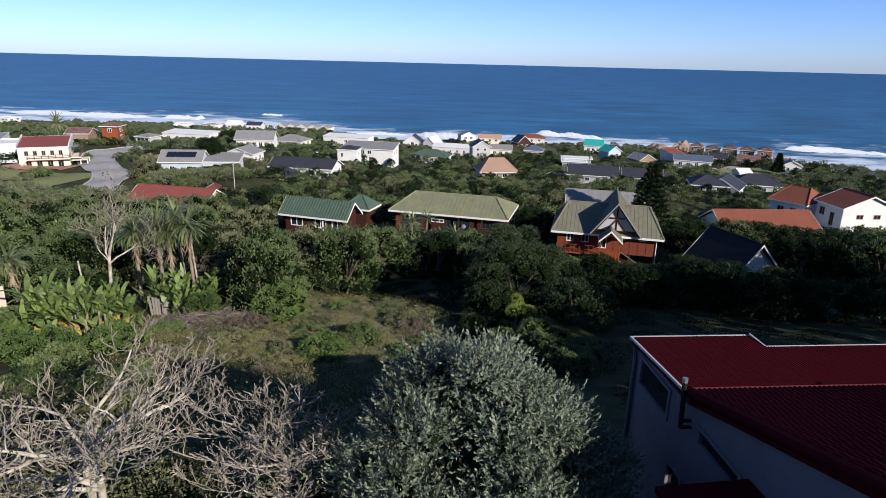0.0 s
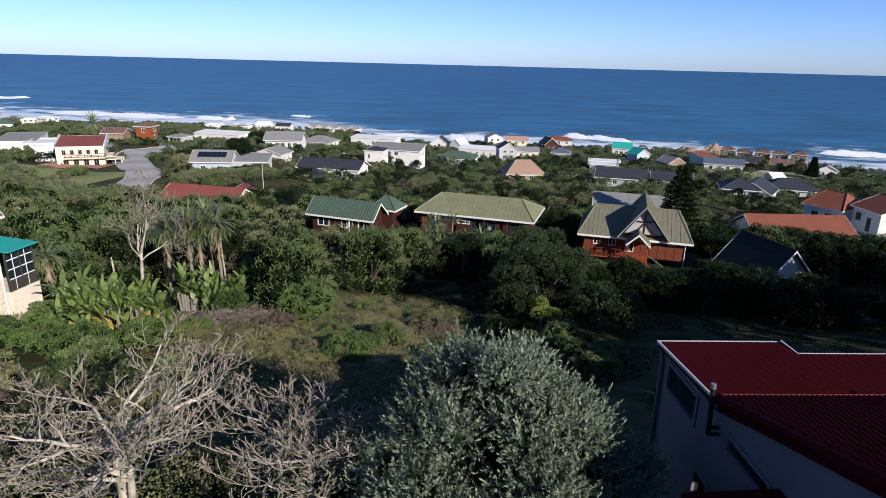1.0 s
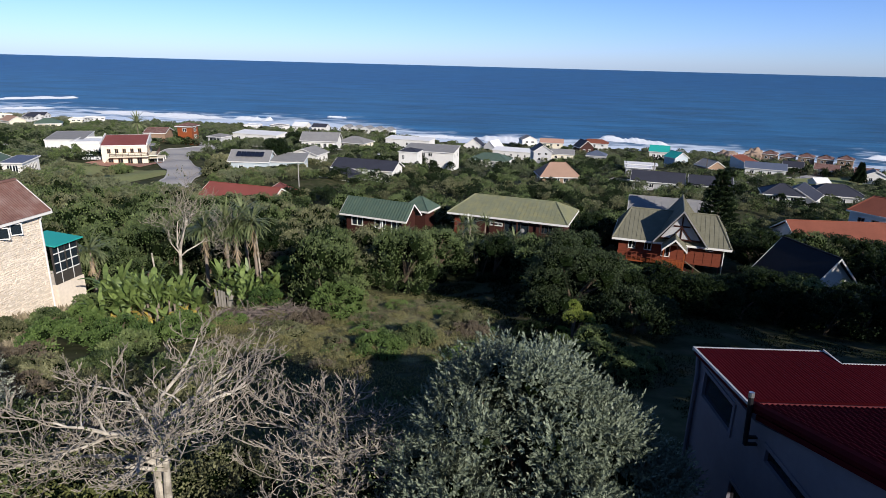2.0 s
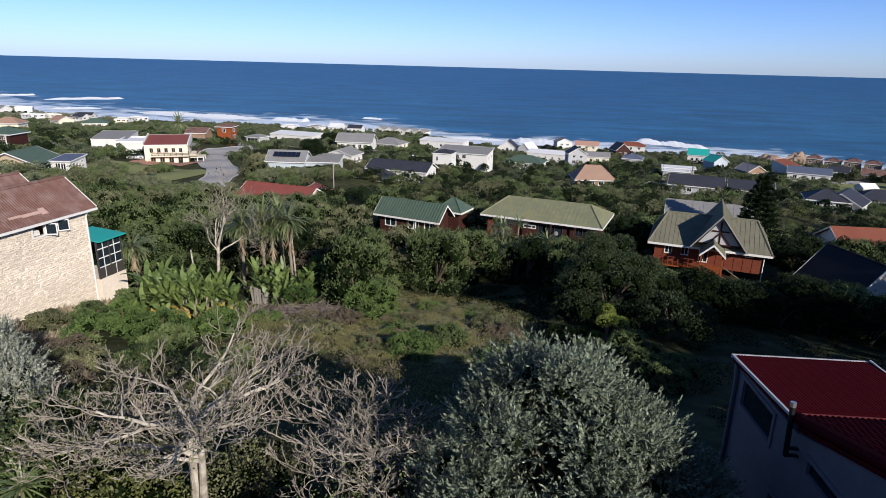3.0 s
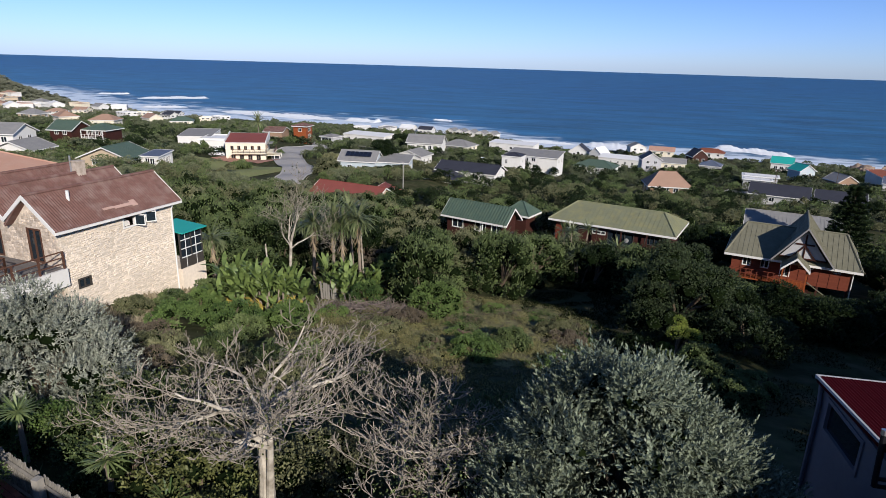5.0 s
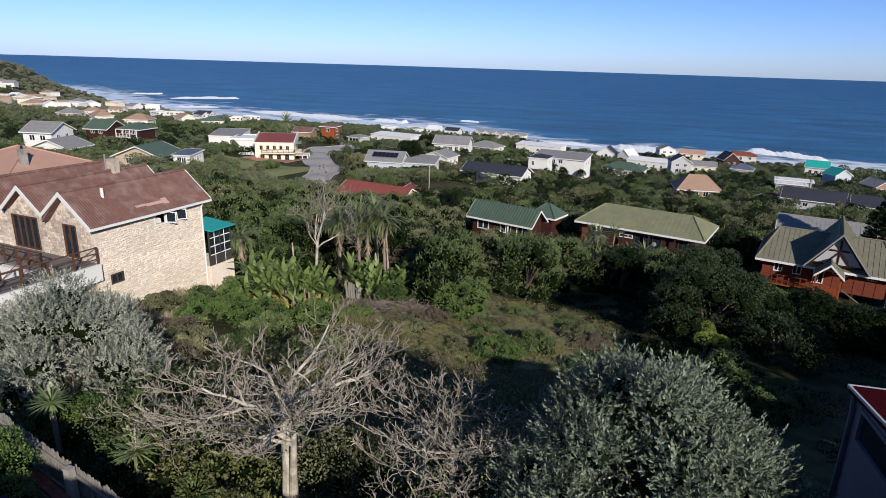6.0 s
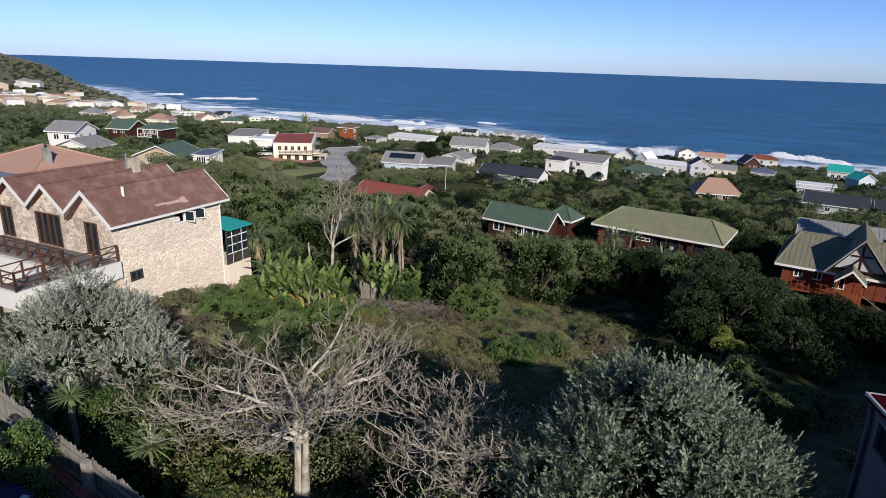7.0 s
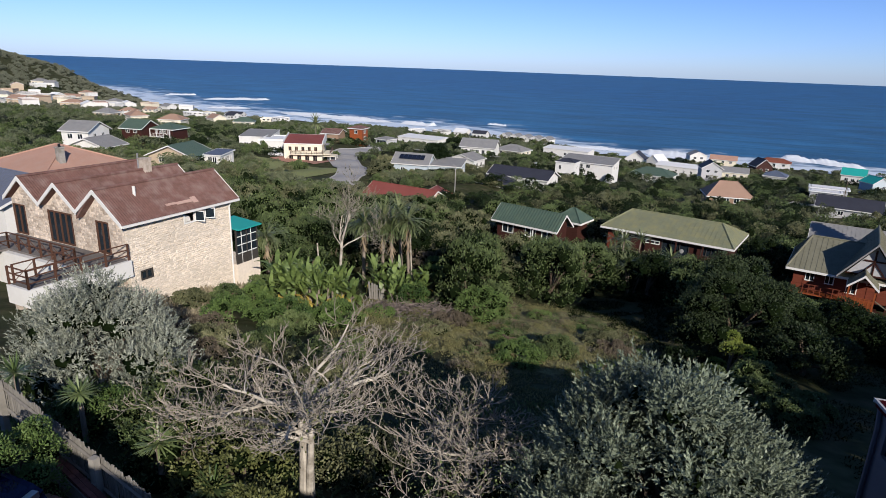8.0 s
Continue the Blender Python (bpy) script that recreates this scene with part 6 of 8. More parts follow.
for i, (pts, crest, depth) in enumerate((
        ([(-322, 461), (-276, 454), (-235, 446), (-205, 445)], 1.6, 12), ([(-200, 446), (-186, 444), (-168, 441)], 1.6, 9), ([(-140, 481), (-130, 481), (-122, 477)], 0.9, 3), ([(-560, 575), (-533, 594)], 1.6, 8), ([(-480, 545), (-452, 572), (-425, 590)], 1.5, 12),
        ([(-400, 460), (-389, 464), (-366, 477)], 1.3, 8), ([(-16, 381), (10, 372), (33, 362)], 1.6, 12), ([(60, 400), (80, 392), (100, 378)], 1.7, 9), ([(-60, 372), (-40, 378), (-20, 376)], 0.8, 6),
        ([(196, 352), (222, 350), (250, 340)], 1.3, 8), ([(-120, 402), (-104, 404), (-90, 398)], 0.7, 5), ([(-455, 470), (-430, 466), (-410, 458)], 0.8, 8))):
    breaker(pts, crest, depth, 40 + i)


def rock(x, y, r, hgt, seed, label, group=""):
    """A weathered boulder, broken by noise."""
    bm = bmesh.new()
    bmesh.ops.create_icosphere(bm, subdivisions=4, radius=1.0)
    for v in bm.verts:
        n = noise.fractal(v.co * 1.6 + Vector((seed * 7.1, 0, 0)), 1.0, 2.0, 5)
        c = abs(noise.noise(v.co * 3.1 + Vector((0, seed * 3.3, 0))))
        v.co = v.co * (1 + 0.28 * n - 0.22 * c)
        v.co.x *= r
        v.co.y *= r * 0.8
        v.co.z *= hgt
    ob = new("rock", bm_mesh("rock", bm, MAT["rock"]))
    ob.matrix_basis = pose(x, y, gh(x, y) - 0.2 * hgt, 0, 0, seed * 40)
    tagged(ob, label, "rock", group)


rock(123.5, 312, 7, 7.5, 1, "large tan rock outcrop above the shore", "shore rocks")
rock(130, 309, 5, 6.0, 2, "tan boulder beside the large outcrop", "shore rocks")
rock(112, 316, 6, 4.0, 3, "low tan boulder among bushes", "shore rocks")
for i, (rx, ry) in enumerate(((-450, 562), (-438, 566), (-395, 462), (-152, 412), (-140, 414), (150, 378), (160, 374), (84, 372))):
    rock(rx, ry, 3.5 + i % 3, 1.6, 5 + i, "dark wet rock in the surf", "surf rocks")

# ================= plants =================
def leaf_quads(c, d, nrm, length, width):
    """Diamond leaves at points c along d with normals nrm: an (n, 4, 3) array."""
    side = np.cross(nrm, d)
    side /= np.linalg.norm(side, axis=1)[:, None] + 1e-9
    L = np.asarray(length).reshape(-1, 1) * np.ones((len(c), 1))
    W = np.asarray(width).reshape(-1, 1) * np.ones((len(c), 1))
    return np.stack([c, c + d * L * 0.5 + side * W * 0.5, c + d * L, c + d * L * 0.5 - side * W * 0.5], 1)


def unit(a):
    return a / (np.linalg.norm(a, axis=1)[:, None] + 1e-9)


def crown_clumps(rg, radius, height, base, n, squash=0.8, fall=0.55, lump=1.0):
    """Centres and radii of the clumps that make an uneven crown."""
    out = []
    for i in range(n):
        a, r = rg.uniform(0, 2 * np.pi), radius * np.sqrt(rg.uniform(0, 1)) * 0.8
        top = base + (height - base) * (1 - fall * (r / radius) ** 2) * rg.uniform(0.72, 1.0)
        cr = radius * rg.uniform(0.21, 0.36) * lump
        out.append((np.array([r * np.cos(a), r * np.sin(a), top - cr * squash]), cr))
    for i in range(n // 2):                                      # a skirt of lower clumps, so that bushes close to the ground
        a, r = 2 * np.pi * (i + rg.uniform(0, 0.7)) / (n // 2), radius * rg.uniform(0.62, 0.82)
        cr = radius * rg.uniform(0.26, 0.38)
        out.append((np.array([r * np.cos(a), r * np.sin(a), base + (height - base) * rg.uniform(0.06, 0.3)]), cr))
    return out


def cone_clumps(rg, radius, height, drop, n, low, lean=0.0):
    """Clumps of a broad conical crown: high in the middle, falling to a wide hem; lean moves its top sideways."""
    out = []
    for i in range(n):
        a, q = rg.uniform(0, 2 * np.pi), np.sqrt(rg.uniform(0, 1))
        cr = rg.uniform(0.42, 0.8)
        top = height - drop * q ** 1.15 - rg.uniform(0, 0.45)
        out.append((np.array([q * radius * np.cos(a) + lean * (1 - q), q * radius * np.sin(a), top - cr]), cr))
    m = n * 3 // 4
    for i in range(m):
        a = 2 * np.pi * (i + rg.uniform(0, 0.8)) / m
        cr = rg.uniform(0.45, 0.75)
        r = radius * rg.uniform(0.5, 1.0)
        out.append((np.array([r * np.cos(a), r * np.sin(a), rg.uniform(low, height - drop - 0.2)]), cr))
    return out


def crown_leaves(rg, clumps, per, size, squash=0.8, droop=0.0):
    """Leaves over the shells of the clumps, facing mostly outward and up."""
    qs = []
    for c, r in clumps:
        v = unit(rg.normal(0, 1, (per, 3)))
        v[:, 2] = np.where(v[:, 2] < -0.45, -v[:, 2], v[:, 2])
        rad = r * rg.uniform(0.72, 1.06, (per, 1))
        p = c + v * rad * np.array([1, 1, squash])
        d = unit(v * 0.7 + rg.normal(0, 0.55, (per, 3)) + np.array([0, 0, 0.25 - droop]))
        nrm = unit(v + rg.normal(0, 0.45, (per, 3)))
        qs.append(leaf_quads(p, d, nrm, size * rg.uniform(0.7, 1.3, per), size * rg.uniform(0.42, 0.7, per)))
    return np.concatenate(qs)


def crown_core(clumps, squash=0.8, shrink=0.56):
    """A lumpy inner mass that closes the crown, its inner shade painted near black; welded lumps."""
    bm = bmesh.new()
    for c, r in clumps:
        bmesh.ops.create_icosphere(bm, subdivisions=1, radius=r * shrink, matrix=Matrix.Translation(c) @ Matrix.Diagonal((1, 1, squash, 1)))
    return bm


def trunk_mesh(rg, clumps, base_r, mat, forks=5):
    bm = bmesh.new()
    top = np.mean([c for c, _ in clumps], axis=0)
    fork = Vector((rg.normal(0, 0.1), rg.normal(0, 0.1), max(0.5, top[2] * 0.4)))
    tube(bm, [(0, 0, -0.6), (rg.normal(0, 0.05), 0, fork.z * 0.5), fork], [base_r * 1.3, base_r, base_r * 0.8], 7)
    for c, r in clumps[:forks]:
        m = fork.lerp(Vector(c), 0.5) + Vector((0, 0, 0.15))
        tube(bm, [fork - Vector((0, 0, 0.1)), m, Vector(c)], [base_r * 0.6, base_r * 0.4, base_r * 0.15], 5)
    return bm_mesh("trunk", bm, mat)


def bush(name, label, category, seed, radius, height, base, n, per, size, mat, group="", squash=0.8, at=(0, 0, -50), bark="bark", scale=(1, 1, 1), rz=0):
    """A bush or tree: trunk, and a crown of many small leaves over uneven clumps."""
    rg = np.random.default_rng(seed)
    cl = crown_clumps(rg, radius, height, base, n, squash)
    ob = thing(name, label, category, pose(*at, 0, 0, rz) @ Matrix.Diagonal((*scale, 1)), group)
    part("trunk", trunk_mesh(rg, cl, 0.05 * radius + 0.03, MAT[bark]), None, ob)
    crown = part("crown", quads_mesh("crown", crown_leaves(rg, cl, per, size, squash), MAT[mat]), None, ob)
    part("inner_foliage", crown_core(cl, squash), MAT["leaf_shade"], crown)
    return ob


# ---- bush cover of the slope: prototypes, then copies ----
GROUP = "coastal bushes on the slope"
protos, near_protos = [], []
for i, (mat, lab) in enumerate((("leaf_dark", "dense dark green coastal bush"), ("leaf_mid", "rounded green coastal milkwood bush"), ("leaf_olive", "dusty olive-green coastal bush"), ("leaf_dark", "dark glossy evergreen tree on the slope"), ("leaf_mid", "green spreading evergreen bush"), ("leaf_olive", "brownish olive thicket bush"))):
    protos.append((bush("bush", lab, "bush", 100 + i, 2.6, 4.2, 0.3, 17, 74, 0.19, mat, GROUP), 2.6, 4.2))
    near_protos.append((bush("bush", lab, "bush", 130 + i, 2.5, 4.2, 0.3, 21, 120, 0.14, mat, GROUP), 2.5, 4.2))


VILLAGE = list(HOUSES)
# open ground kept in the camera's sight: street, forecourt and field
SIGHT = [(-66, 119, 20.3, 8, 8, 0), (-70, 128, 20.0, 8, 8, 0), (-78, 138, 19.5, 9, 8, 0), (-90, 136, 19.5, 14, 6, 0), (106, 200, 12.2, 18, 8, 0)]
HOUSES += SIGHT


def sight_limit(x, y, share=0.3):
    """Height limit that keeps bushes below the camera's sight line to a house."""
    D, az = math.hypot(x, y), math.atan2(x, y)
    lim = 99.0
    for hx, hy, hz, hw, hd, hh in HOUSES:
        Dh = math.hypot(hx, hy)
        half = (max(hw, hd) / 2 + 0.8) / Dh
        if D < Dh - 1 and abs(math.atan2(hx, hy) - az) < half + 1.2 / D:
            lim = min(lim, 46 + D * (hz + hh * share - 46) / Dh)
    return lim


def clear(x, y, r=0.0):
    for hx, hy, hz, hw, hd, hh in HOUSES:
        if math.hypot(x - hx, y - hy) < math.hypot(hw, hd) / 2 + 0.6 + r:
            return False
    return True


ROAD_LINE = [(-62, 108), (-66, 119), (-70, 128), (-79, 140), (-88, 156), (-90, 170), (-88, 184), (-80, 194), (-66, 196), (-100, 196), (-125, 196), (-92, 136), (-84, 136), (-84, 122), (-72, 118), (-68, 142), (-60, 208), (112, 206), (98, 262), (96, 196), (124, 244), (-112, 112)]


def off_road(x, y, r):
    return all(math.hypot(x - a, y - b) > r for a, b in ROAD_LINE)


rg = np.random.default_rng(11)
count = 0
yy = 37.0
while yy < 98:
    step = 3.5 + (yy - 37) * 0.012
    xx = -95.0
    while xx < 78:
        x, y = xx + rg.uniform(-1.1, 1.1), yy + rg.uniform(-1.0, 1.0)
        xx += step
        D, az = math.hypot(x, y), math.degrees(math.atan2(x, y))
        if not (-60 < az < 44) or D > 96 or not clear(x, y, 0.9) or count >= 330:
            continue
        if ((x + 8) / 9.5) ** 2 + ((y - 33) / 5.0) ** 2 < 1 or (x > 1 and y < 41.5) or (28.5 < x < 36 and 43 < y < 54) or ((x + 1.8) / 4.6) ** 2 + ((y - 45) / 8.5) ** 2 < 1 or (-24.5 < x < -13 and y < 44) or ((x + 7.5) / 4.2) ** 2 + ((y - 41) / 5.0) ** 2 < 1:
            continue
        h = max(1.0, min(rg.uniform(3.4, 6.2), sight_limit(x, y) - gh(x, y)))
        pick = rg.choice([1, 0, 3, 0, 3]) if x > 18 else rg.choice([0, 3, 0, 3, 1, 4]) if x > -1 else (rg.choice([1, 2, 4, 5, 1, 4, 0]) if x < -14 else rg.integers(0, 6))      # east darker, west lighter: shade and sunlight put into the leaf colour
        pr, r0, h0 = (near_protos if D < 57 else protos)[pick]
        s = rg.uniform(0.85, 1.25) * (0.75 + 0.25 * min(1, h / 3.5))
        copy_thing(pr, pose(x, y, gh(x, y) - 0.15, 0, 0, rg.uniform(0, 360)) @ Matrix.Diagonal((s, s * rg.uniform(0.9, 1.1), h / h0, 1)))
        count += 1
    yy += step * 0.9
# the prototypes take places of their own
for (pr, _, _), (x, y) in zip(protos, ((-32, 72), (-46, 60), (-38, 66), (-56, 58), (-27, 78), (36, 66))):
    pr.matrix_basis = pose(x, y, gh(x, y) - 0.15)
for (pr, _, _), (x, y) in zip(near_protos, ((-30, 47), (-26, 44), (-35, 41), (-22, 48), (-28, 40), (-33, 45))):
    pr.matrix_basis = pose(x, y, gh(x, y) - 0.15)


# ---- far woods between the houses: one joined thicket of leaf clumps for each belt ----
def far_woods(seed, d0, d1, n, size, per, az0, az1, name, label, density=1.0, hmax=3.4):
    rg = np.random.default_rng(seed)
    qs = {"leaf_dark": [], "leaf_mid": [], "leaf_olive": [], "leaf_haze": [], "leaf_far": []}
    made = tries = 0
    while made < n and tries < n * 6:
        tries += 1
        D = math.sqrt(rg.uniform(d0 * d0, d1 * d1))
        az = math.radians(rg.uniform(az0, az1))
        x, y = D * math.sin(az), D * math.cos(az)
        if y > coast(x) - 6 or not clear(x, y, 0.3) or not off_road(x, y, 7.5):
            continue
        g = gh(x, y)
        if noise.noise(Vector((x * 0.03, y * 0.03, seed))) < -0.45:
            continue
        u = y / float(coast(x))
        tall = hmax * (0.55 if -0.63 < az < -0.44 and D < 150 else 1)           # low scrub and gardens round the western street
        h = max(0.7, min(rg.uniform(1.6, tall) * (1 if u < 0.8 else 0.45), sight_limit(x, y, 0.42) - g))
        r = rg.uniform(1.5, 2.8) * (0.6 + 0.4 * h / hmax)
        cl = crown_clumps(rg, r, h, h * 0.15, 5, 0.8)
        cl = [(c + np.array([x, y, g]), cr * 1.25) for c, cr in cl]
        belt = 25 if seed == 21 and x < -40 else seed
        # farther belts take paler greens, with haze put into their colour
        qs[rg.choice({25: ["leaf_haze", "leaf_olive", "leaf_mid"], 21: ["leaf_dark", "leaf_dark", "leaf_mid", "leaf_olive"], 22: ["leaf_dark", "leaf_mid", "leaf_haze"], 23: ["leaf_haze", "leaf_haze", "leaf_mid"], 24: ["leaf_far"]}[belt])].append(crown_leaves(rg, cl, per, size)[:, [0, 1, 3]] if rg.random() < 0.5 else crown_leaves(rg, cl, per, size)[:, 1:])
        made += 1
    for mat, q in qs.items():
        if q:
            tagged(new(name, tris_mesh(name, np.concatenate(q), MAT[mat])), label, "bushes", kind="stuff")


far_woods(21, 90, 150, 1000, 0.42, 74, -60, 44, "thicket", "dense green coastal thicket between the houses", hmax=4.4)
far_woods(22, 150, 270, 1500, 0.6, 44, -58, 42, "thicket", "green bushes scattered between village houses", hmax=3.6)
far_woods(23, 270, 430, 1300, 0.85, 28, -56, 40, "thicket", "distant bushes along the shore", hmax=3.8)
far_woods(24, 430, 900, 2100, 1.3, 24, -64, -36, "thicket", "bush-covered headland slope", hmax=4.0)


def garden_bushes(seed):
    """Bushes close to the walls of the village houses, on the side facing the camera."""
    rg = np.random.default_rng(seed)
    qs = {"leaf_dark": [], "leaf_mid": [], "leaf_olive": []}
    for hx, hy, hz, hw, hd, hh in VILLAGE:
        D = math.hypot(hx, hy)
        if D < 84:
            continue
        back, side = np.array([-hx, -hy]) / D, np.array([hy, -hx]) / D
        for k in range(6):
            p = np.array([hx, hy]) + back * (math.hypot(hw, hd) / 2 * rg.uniform(0.72, 1.0) + 0.8) + side * rg.uniform(-0.75, 0.75) * max(hw, hd)
            x, y = float(p[0]), float(p[1])
            if not off_road(x, y, 6.5):
                continue
            g = gh(x, y)
            h = max(0.8, min(rg.uniform(1.2, 3.4), hz + hh * rg.uniform(0.3, 0.75) - g))
            size = 0.4 + D * 0.0014
            cl = crown_clumps(rg, rg.uniform(1.0, 1.7), h, h * 0.1, 5, 0.8)
            cl = [(c + np.array([x, y, g]), cr * 1.25) for c, cr in cl]
            qs[rg.choice(["leaf_dark", "leaf_dark", "leaf_mid", "leaf_olive"])].append(crown_leaves(rg, cl, 44 if D < 180 else 26, size)[:, 1:])
    for mat, q in qs.items():
        tagged(new("garden_bushes", tris_mesh("garden_bushes", np.concatenate(q), MAT[mat])), "garden bushes close to the village houses", "bushes", kind="stuff")


garden_bushes(27)


# ---- particular trees and shrubs ----
def shrub(label, x, y, r, h, mat, seed, n=16, per=240, size=0.13, name="shrub", category="shrub", group="", squash=0.8, base=0.2, sink=0.1):
    return bush(name, label, category, seed, r, h, base, n, per, size, mat, group, squash, (x, y, gh(x, y) - sink))


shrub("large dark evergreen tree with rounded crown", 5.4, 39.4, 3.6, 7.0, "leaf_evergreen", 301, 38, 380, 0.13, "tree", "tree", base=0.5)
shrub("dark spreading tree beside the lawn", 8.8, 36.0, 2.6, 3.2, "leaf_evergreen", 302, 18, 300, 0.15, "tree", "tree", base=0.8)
shrub("lime green rounded bush catching the sun", 4.7, 33.3, 1.35, 2.9, "leaf_lime", 303, 10, 260, 0.09)
shrub("leafy green shrub beside the lime bush", 5.8, 30.5, 1.7, 2.0, "leaf_mid", 304, 12, 260, 0.1)
for i, (x, y, r, h) in enumerate(((5.4, 28.4, 1.3, 1.7), (6.6, 26.6, 1.3, 1.5), (3.6, 30.6, 0.9, 1.3), (7.6, 28.6, 1.2, 1.4))):
    shrub("leafy green shrub at the edge of the shaded lawn", x, y, r, h, "leaf_mid", 780 + i, 12, 260, 0.1, group="shrubs by the lawn")
shrub("low leafy shrub under the tall bushes", 2.6, 33.5, 1.5, 1.6, "leaf_dark", 305, 10, 240, 0.12)
for i in range(13):
    x = 10.0 + i * 2.5
    y = 43.5 - 0.22 * (x - 10) + 0.8 * math.sin(i * 2.1)
    # leaf colour splits the hedge into a shaded run and a sunlit end
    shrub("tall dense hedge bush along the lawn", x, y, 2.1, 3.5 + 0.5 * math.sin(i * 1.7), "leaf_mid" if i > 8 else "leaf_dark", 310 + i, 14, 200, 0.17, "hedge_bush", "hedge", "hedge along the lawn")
for i, (x, y, r, h, m) in enumerate(((-14.7, 35.6, 1.3, 2.1, "leaf_bright"), (-9.9, 35.6, 1.85, 2.5, "leaf_bright"), (-5.7, 28.0, 1.4, 1.2, "leaf_bright"), (-4.5, 31.0, 1.5, 1.2, "leaf_mid"), (-12.0, 44.5, 2.0, 3.2, "leaf_mid"), (-12.5, 39.6, 2.1, 3.4, "leaf_mid"),
                                     (-16.5, 28.4, 1.5, 1.6, "leaf_bright"), (-19.0, 26.6, 1.7, 1.7, "leaf_bright"), (-21.6, 25.2, 1.7, 1.6, "leaf_bright"), (-17.6, 25.4, 1.3, 1.2, "leaf_mid"),
                                     (-23.8, 31.5, 1.4, 2.2, "leaf_mid"), (-24.6, 28.6, 1.2, 1.4, "leaf_mid"), (-25.2, 26.2, 1.1, 1.3, "leaf_olive"), (-23.4, 29.8, 1.2, 1.6, "leaf_bright"), (-15.6, 41.5, 1.8, 3.2, "leaf_bright"), (-2.2, 35.8, 1.3, 0.8, "leaf_olive"), (-1.2, 34.2, 1.2, 0.7, "leaf_dry"), (-11.2, 33.0, 1.3, 0.7, "leaf_dry"), (-19.0, 20.4, 1.6, 1.0, "leaf_olive"), (-16.6, 22.2, 1.5, 0.9, "leaf_mid"), (-15.2, 20.0, 1.4, 0.9, "leaf_olive"), (-20.8, 22.0, 1.5, 0.9, "leaf_dry"), (-13.2, 22.4, 1.6, 1.0, "leaf_mid"), (-17.8, 18.4, 1.3, 0.9, "leaf_dry"), (-12.0, 19.6, 1.4, 0.9, "leaf_olive"), (-11.6, 30.2, 1.2, 0.6, "leaf_olive"))):
    shrub({"leaf_bright": "rounded bright green leafy shrub", "leaf_mid": "green leafy shrub at the clearing's edge", "leaf_olive": "olive scrub bush at the clearing", "leaf_dry": "low dry brownish scrub"}[m], x, y, r, h, m, 340 + i, 13, 300, 0.11, group="shrubs round the clearing")
shrub("dry brown bush behind the banana plants", -17.0, 43.0, 1.3, 3.2, "leaf_dry", 371, 10, 220, 0.1)


def branch(bms, rg, p, d, length, r, depth, twist=0.5, up=0.1, tips=None, min_r=0.006):
    """A crooked limb that forks until it is a twig; thick wood and twigs go to separate meshes."""
    n = 4
    pts, rad = [p], [r]
    for i in range(n):
        d = (d + Vector(rg.normal(0, twist * 0.36, 3)) + Vector((0, 0, up * 0.3))).normalized()
        p = p + d * length / n
        pts.append(p)
        rad.append(max(min_r, r * (1 - 0.45 * (i + 1) / n)))
    tube(bms[0] if r > 0.019 else bms[1], pts, rad, 7 if r > 0.05 else (5 if r > 0.02 else 3))
    if tips is not None and depth <= 1:
        tips.extend(pts[2:])
    if depth <= 0:
        return
    for k in range(3 if depth > 1 else 2):
        i = rg.integers(1, n + 1) if k else n
        nd = (d + Vector(rg.normal(0, 0.7, 3)) + Vector((0, 0, up + (0.35 if depth <= 2 else 0)))).normalized()
        branch(bms, rg, pts[i], nd, length * rg.uniform(0.5, 0.8), rad[i] * rg.uniform(0.55, 0.8), depth - 1, twist, up, tips, min_r)


def bare_tree(label, x, y, z, seed, trunk_h, trunk_r, limbs, limb_len, depth, spread_z, bark="pale_bark", name="bare_tree", lean=(0, 0), twist=0.6, up=0.05, twig=0.006, girth=(0.45, 0.65)):
    rg = np.random.default_rng(seed)
    ob = thing(name, label, "tree", pose(x, y, z))
    top = Vector((lean[0], lean[1], trunk_h))
    bm = bmesh.new()
    tube(bm, [(0, 0, -0.6), top * 0.5 + Vector((0.05, 0.03, 0)), top, top + Vector((0, 0, 0.1))], [trunk_r * 1.35, trunk_r, trunk_r * 0.95, trunk_r * 0.8], 10)
    part("trunk", bm, MAT[bark], ob)
    tips = []
    for k in range(limbs):
        a = 2 * math.pi * (k + rg.uniform(-0.25, 0.25)) / limbs
        el = rg.uniform(*spread_z)
        d = Vector((math.cos(a) * math.cos(el), math.sin(a) * math.cos(el), math.sin(el)))
        bms = (bmesh.new(), bmesh.new())
        branch(bms, rg, top - Vector((0, 0, rg.uniform(0, 0.35) * trunk_h * 0.6)), d, limb_len * rg.uniform(0.85, 1.15), trunk_r * rg.uniform(*girth), depth, twist, up, tips, twig)
        limb = part("limb", bms[0], MAT[bark], ob)
        part("twig", bms[1], MAT["twig"], limb)["kind"] = "stuff"
    return ob, tips


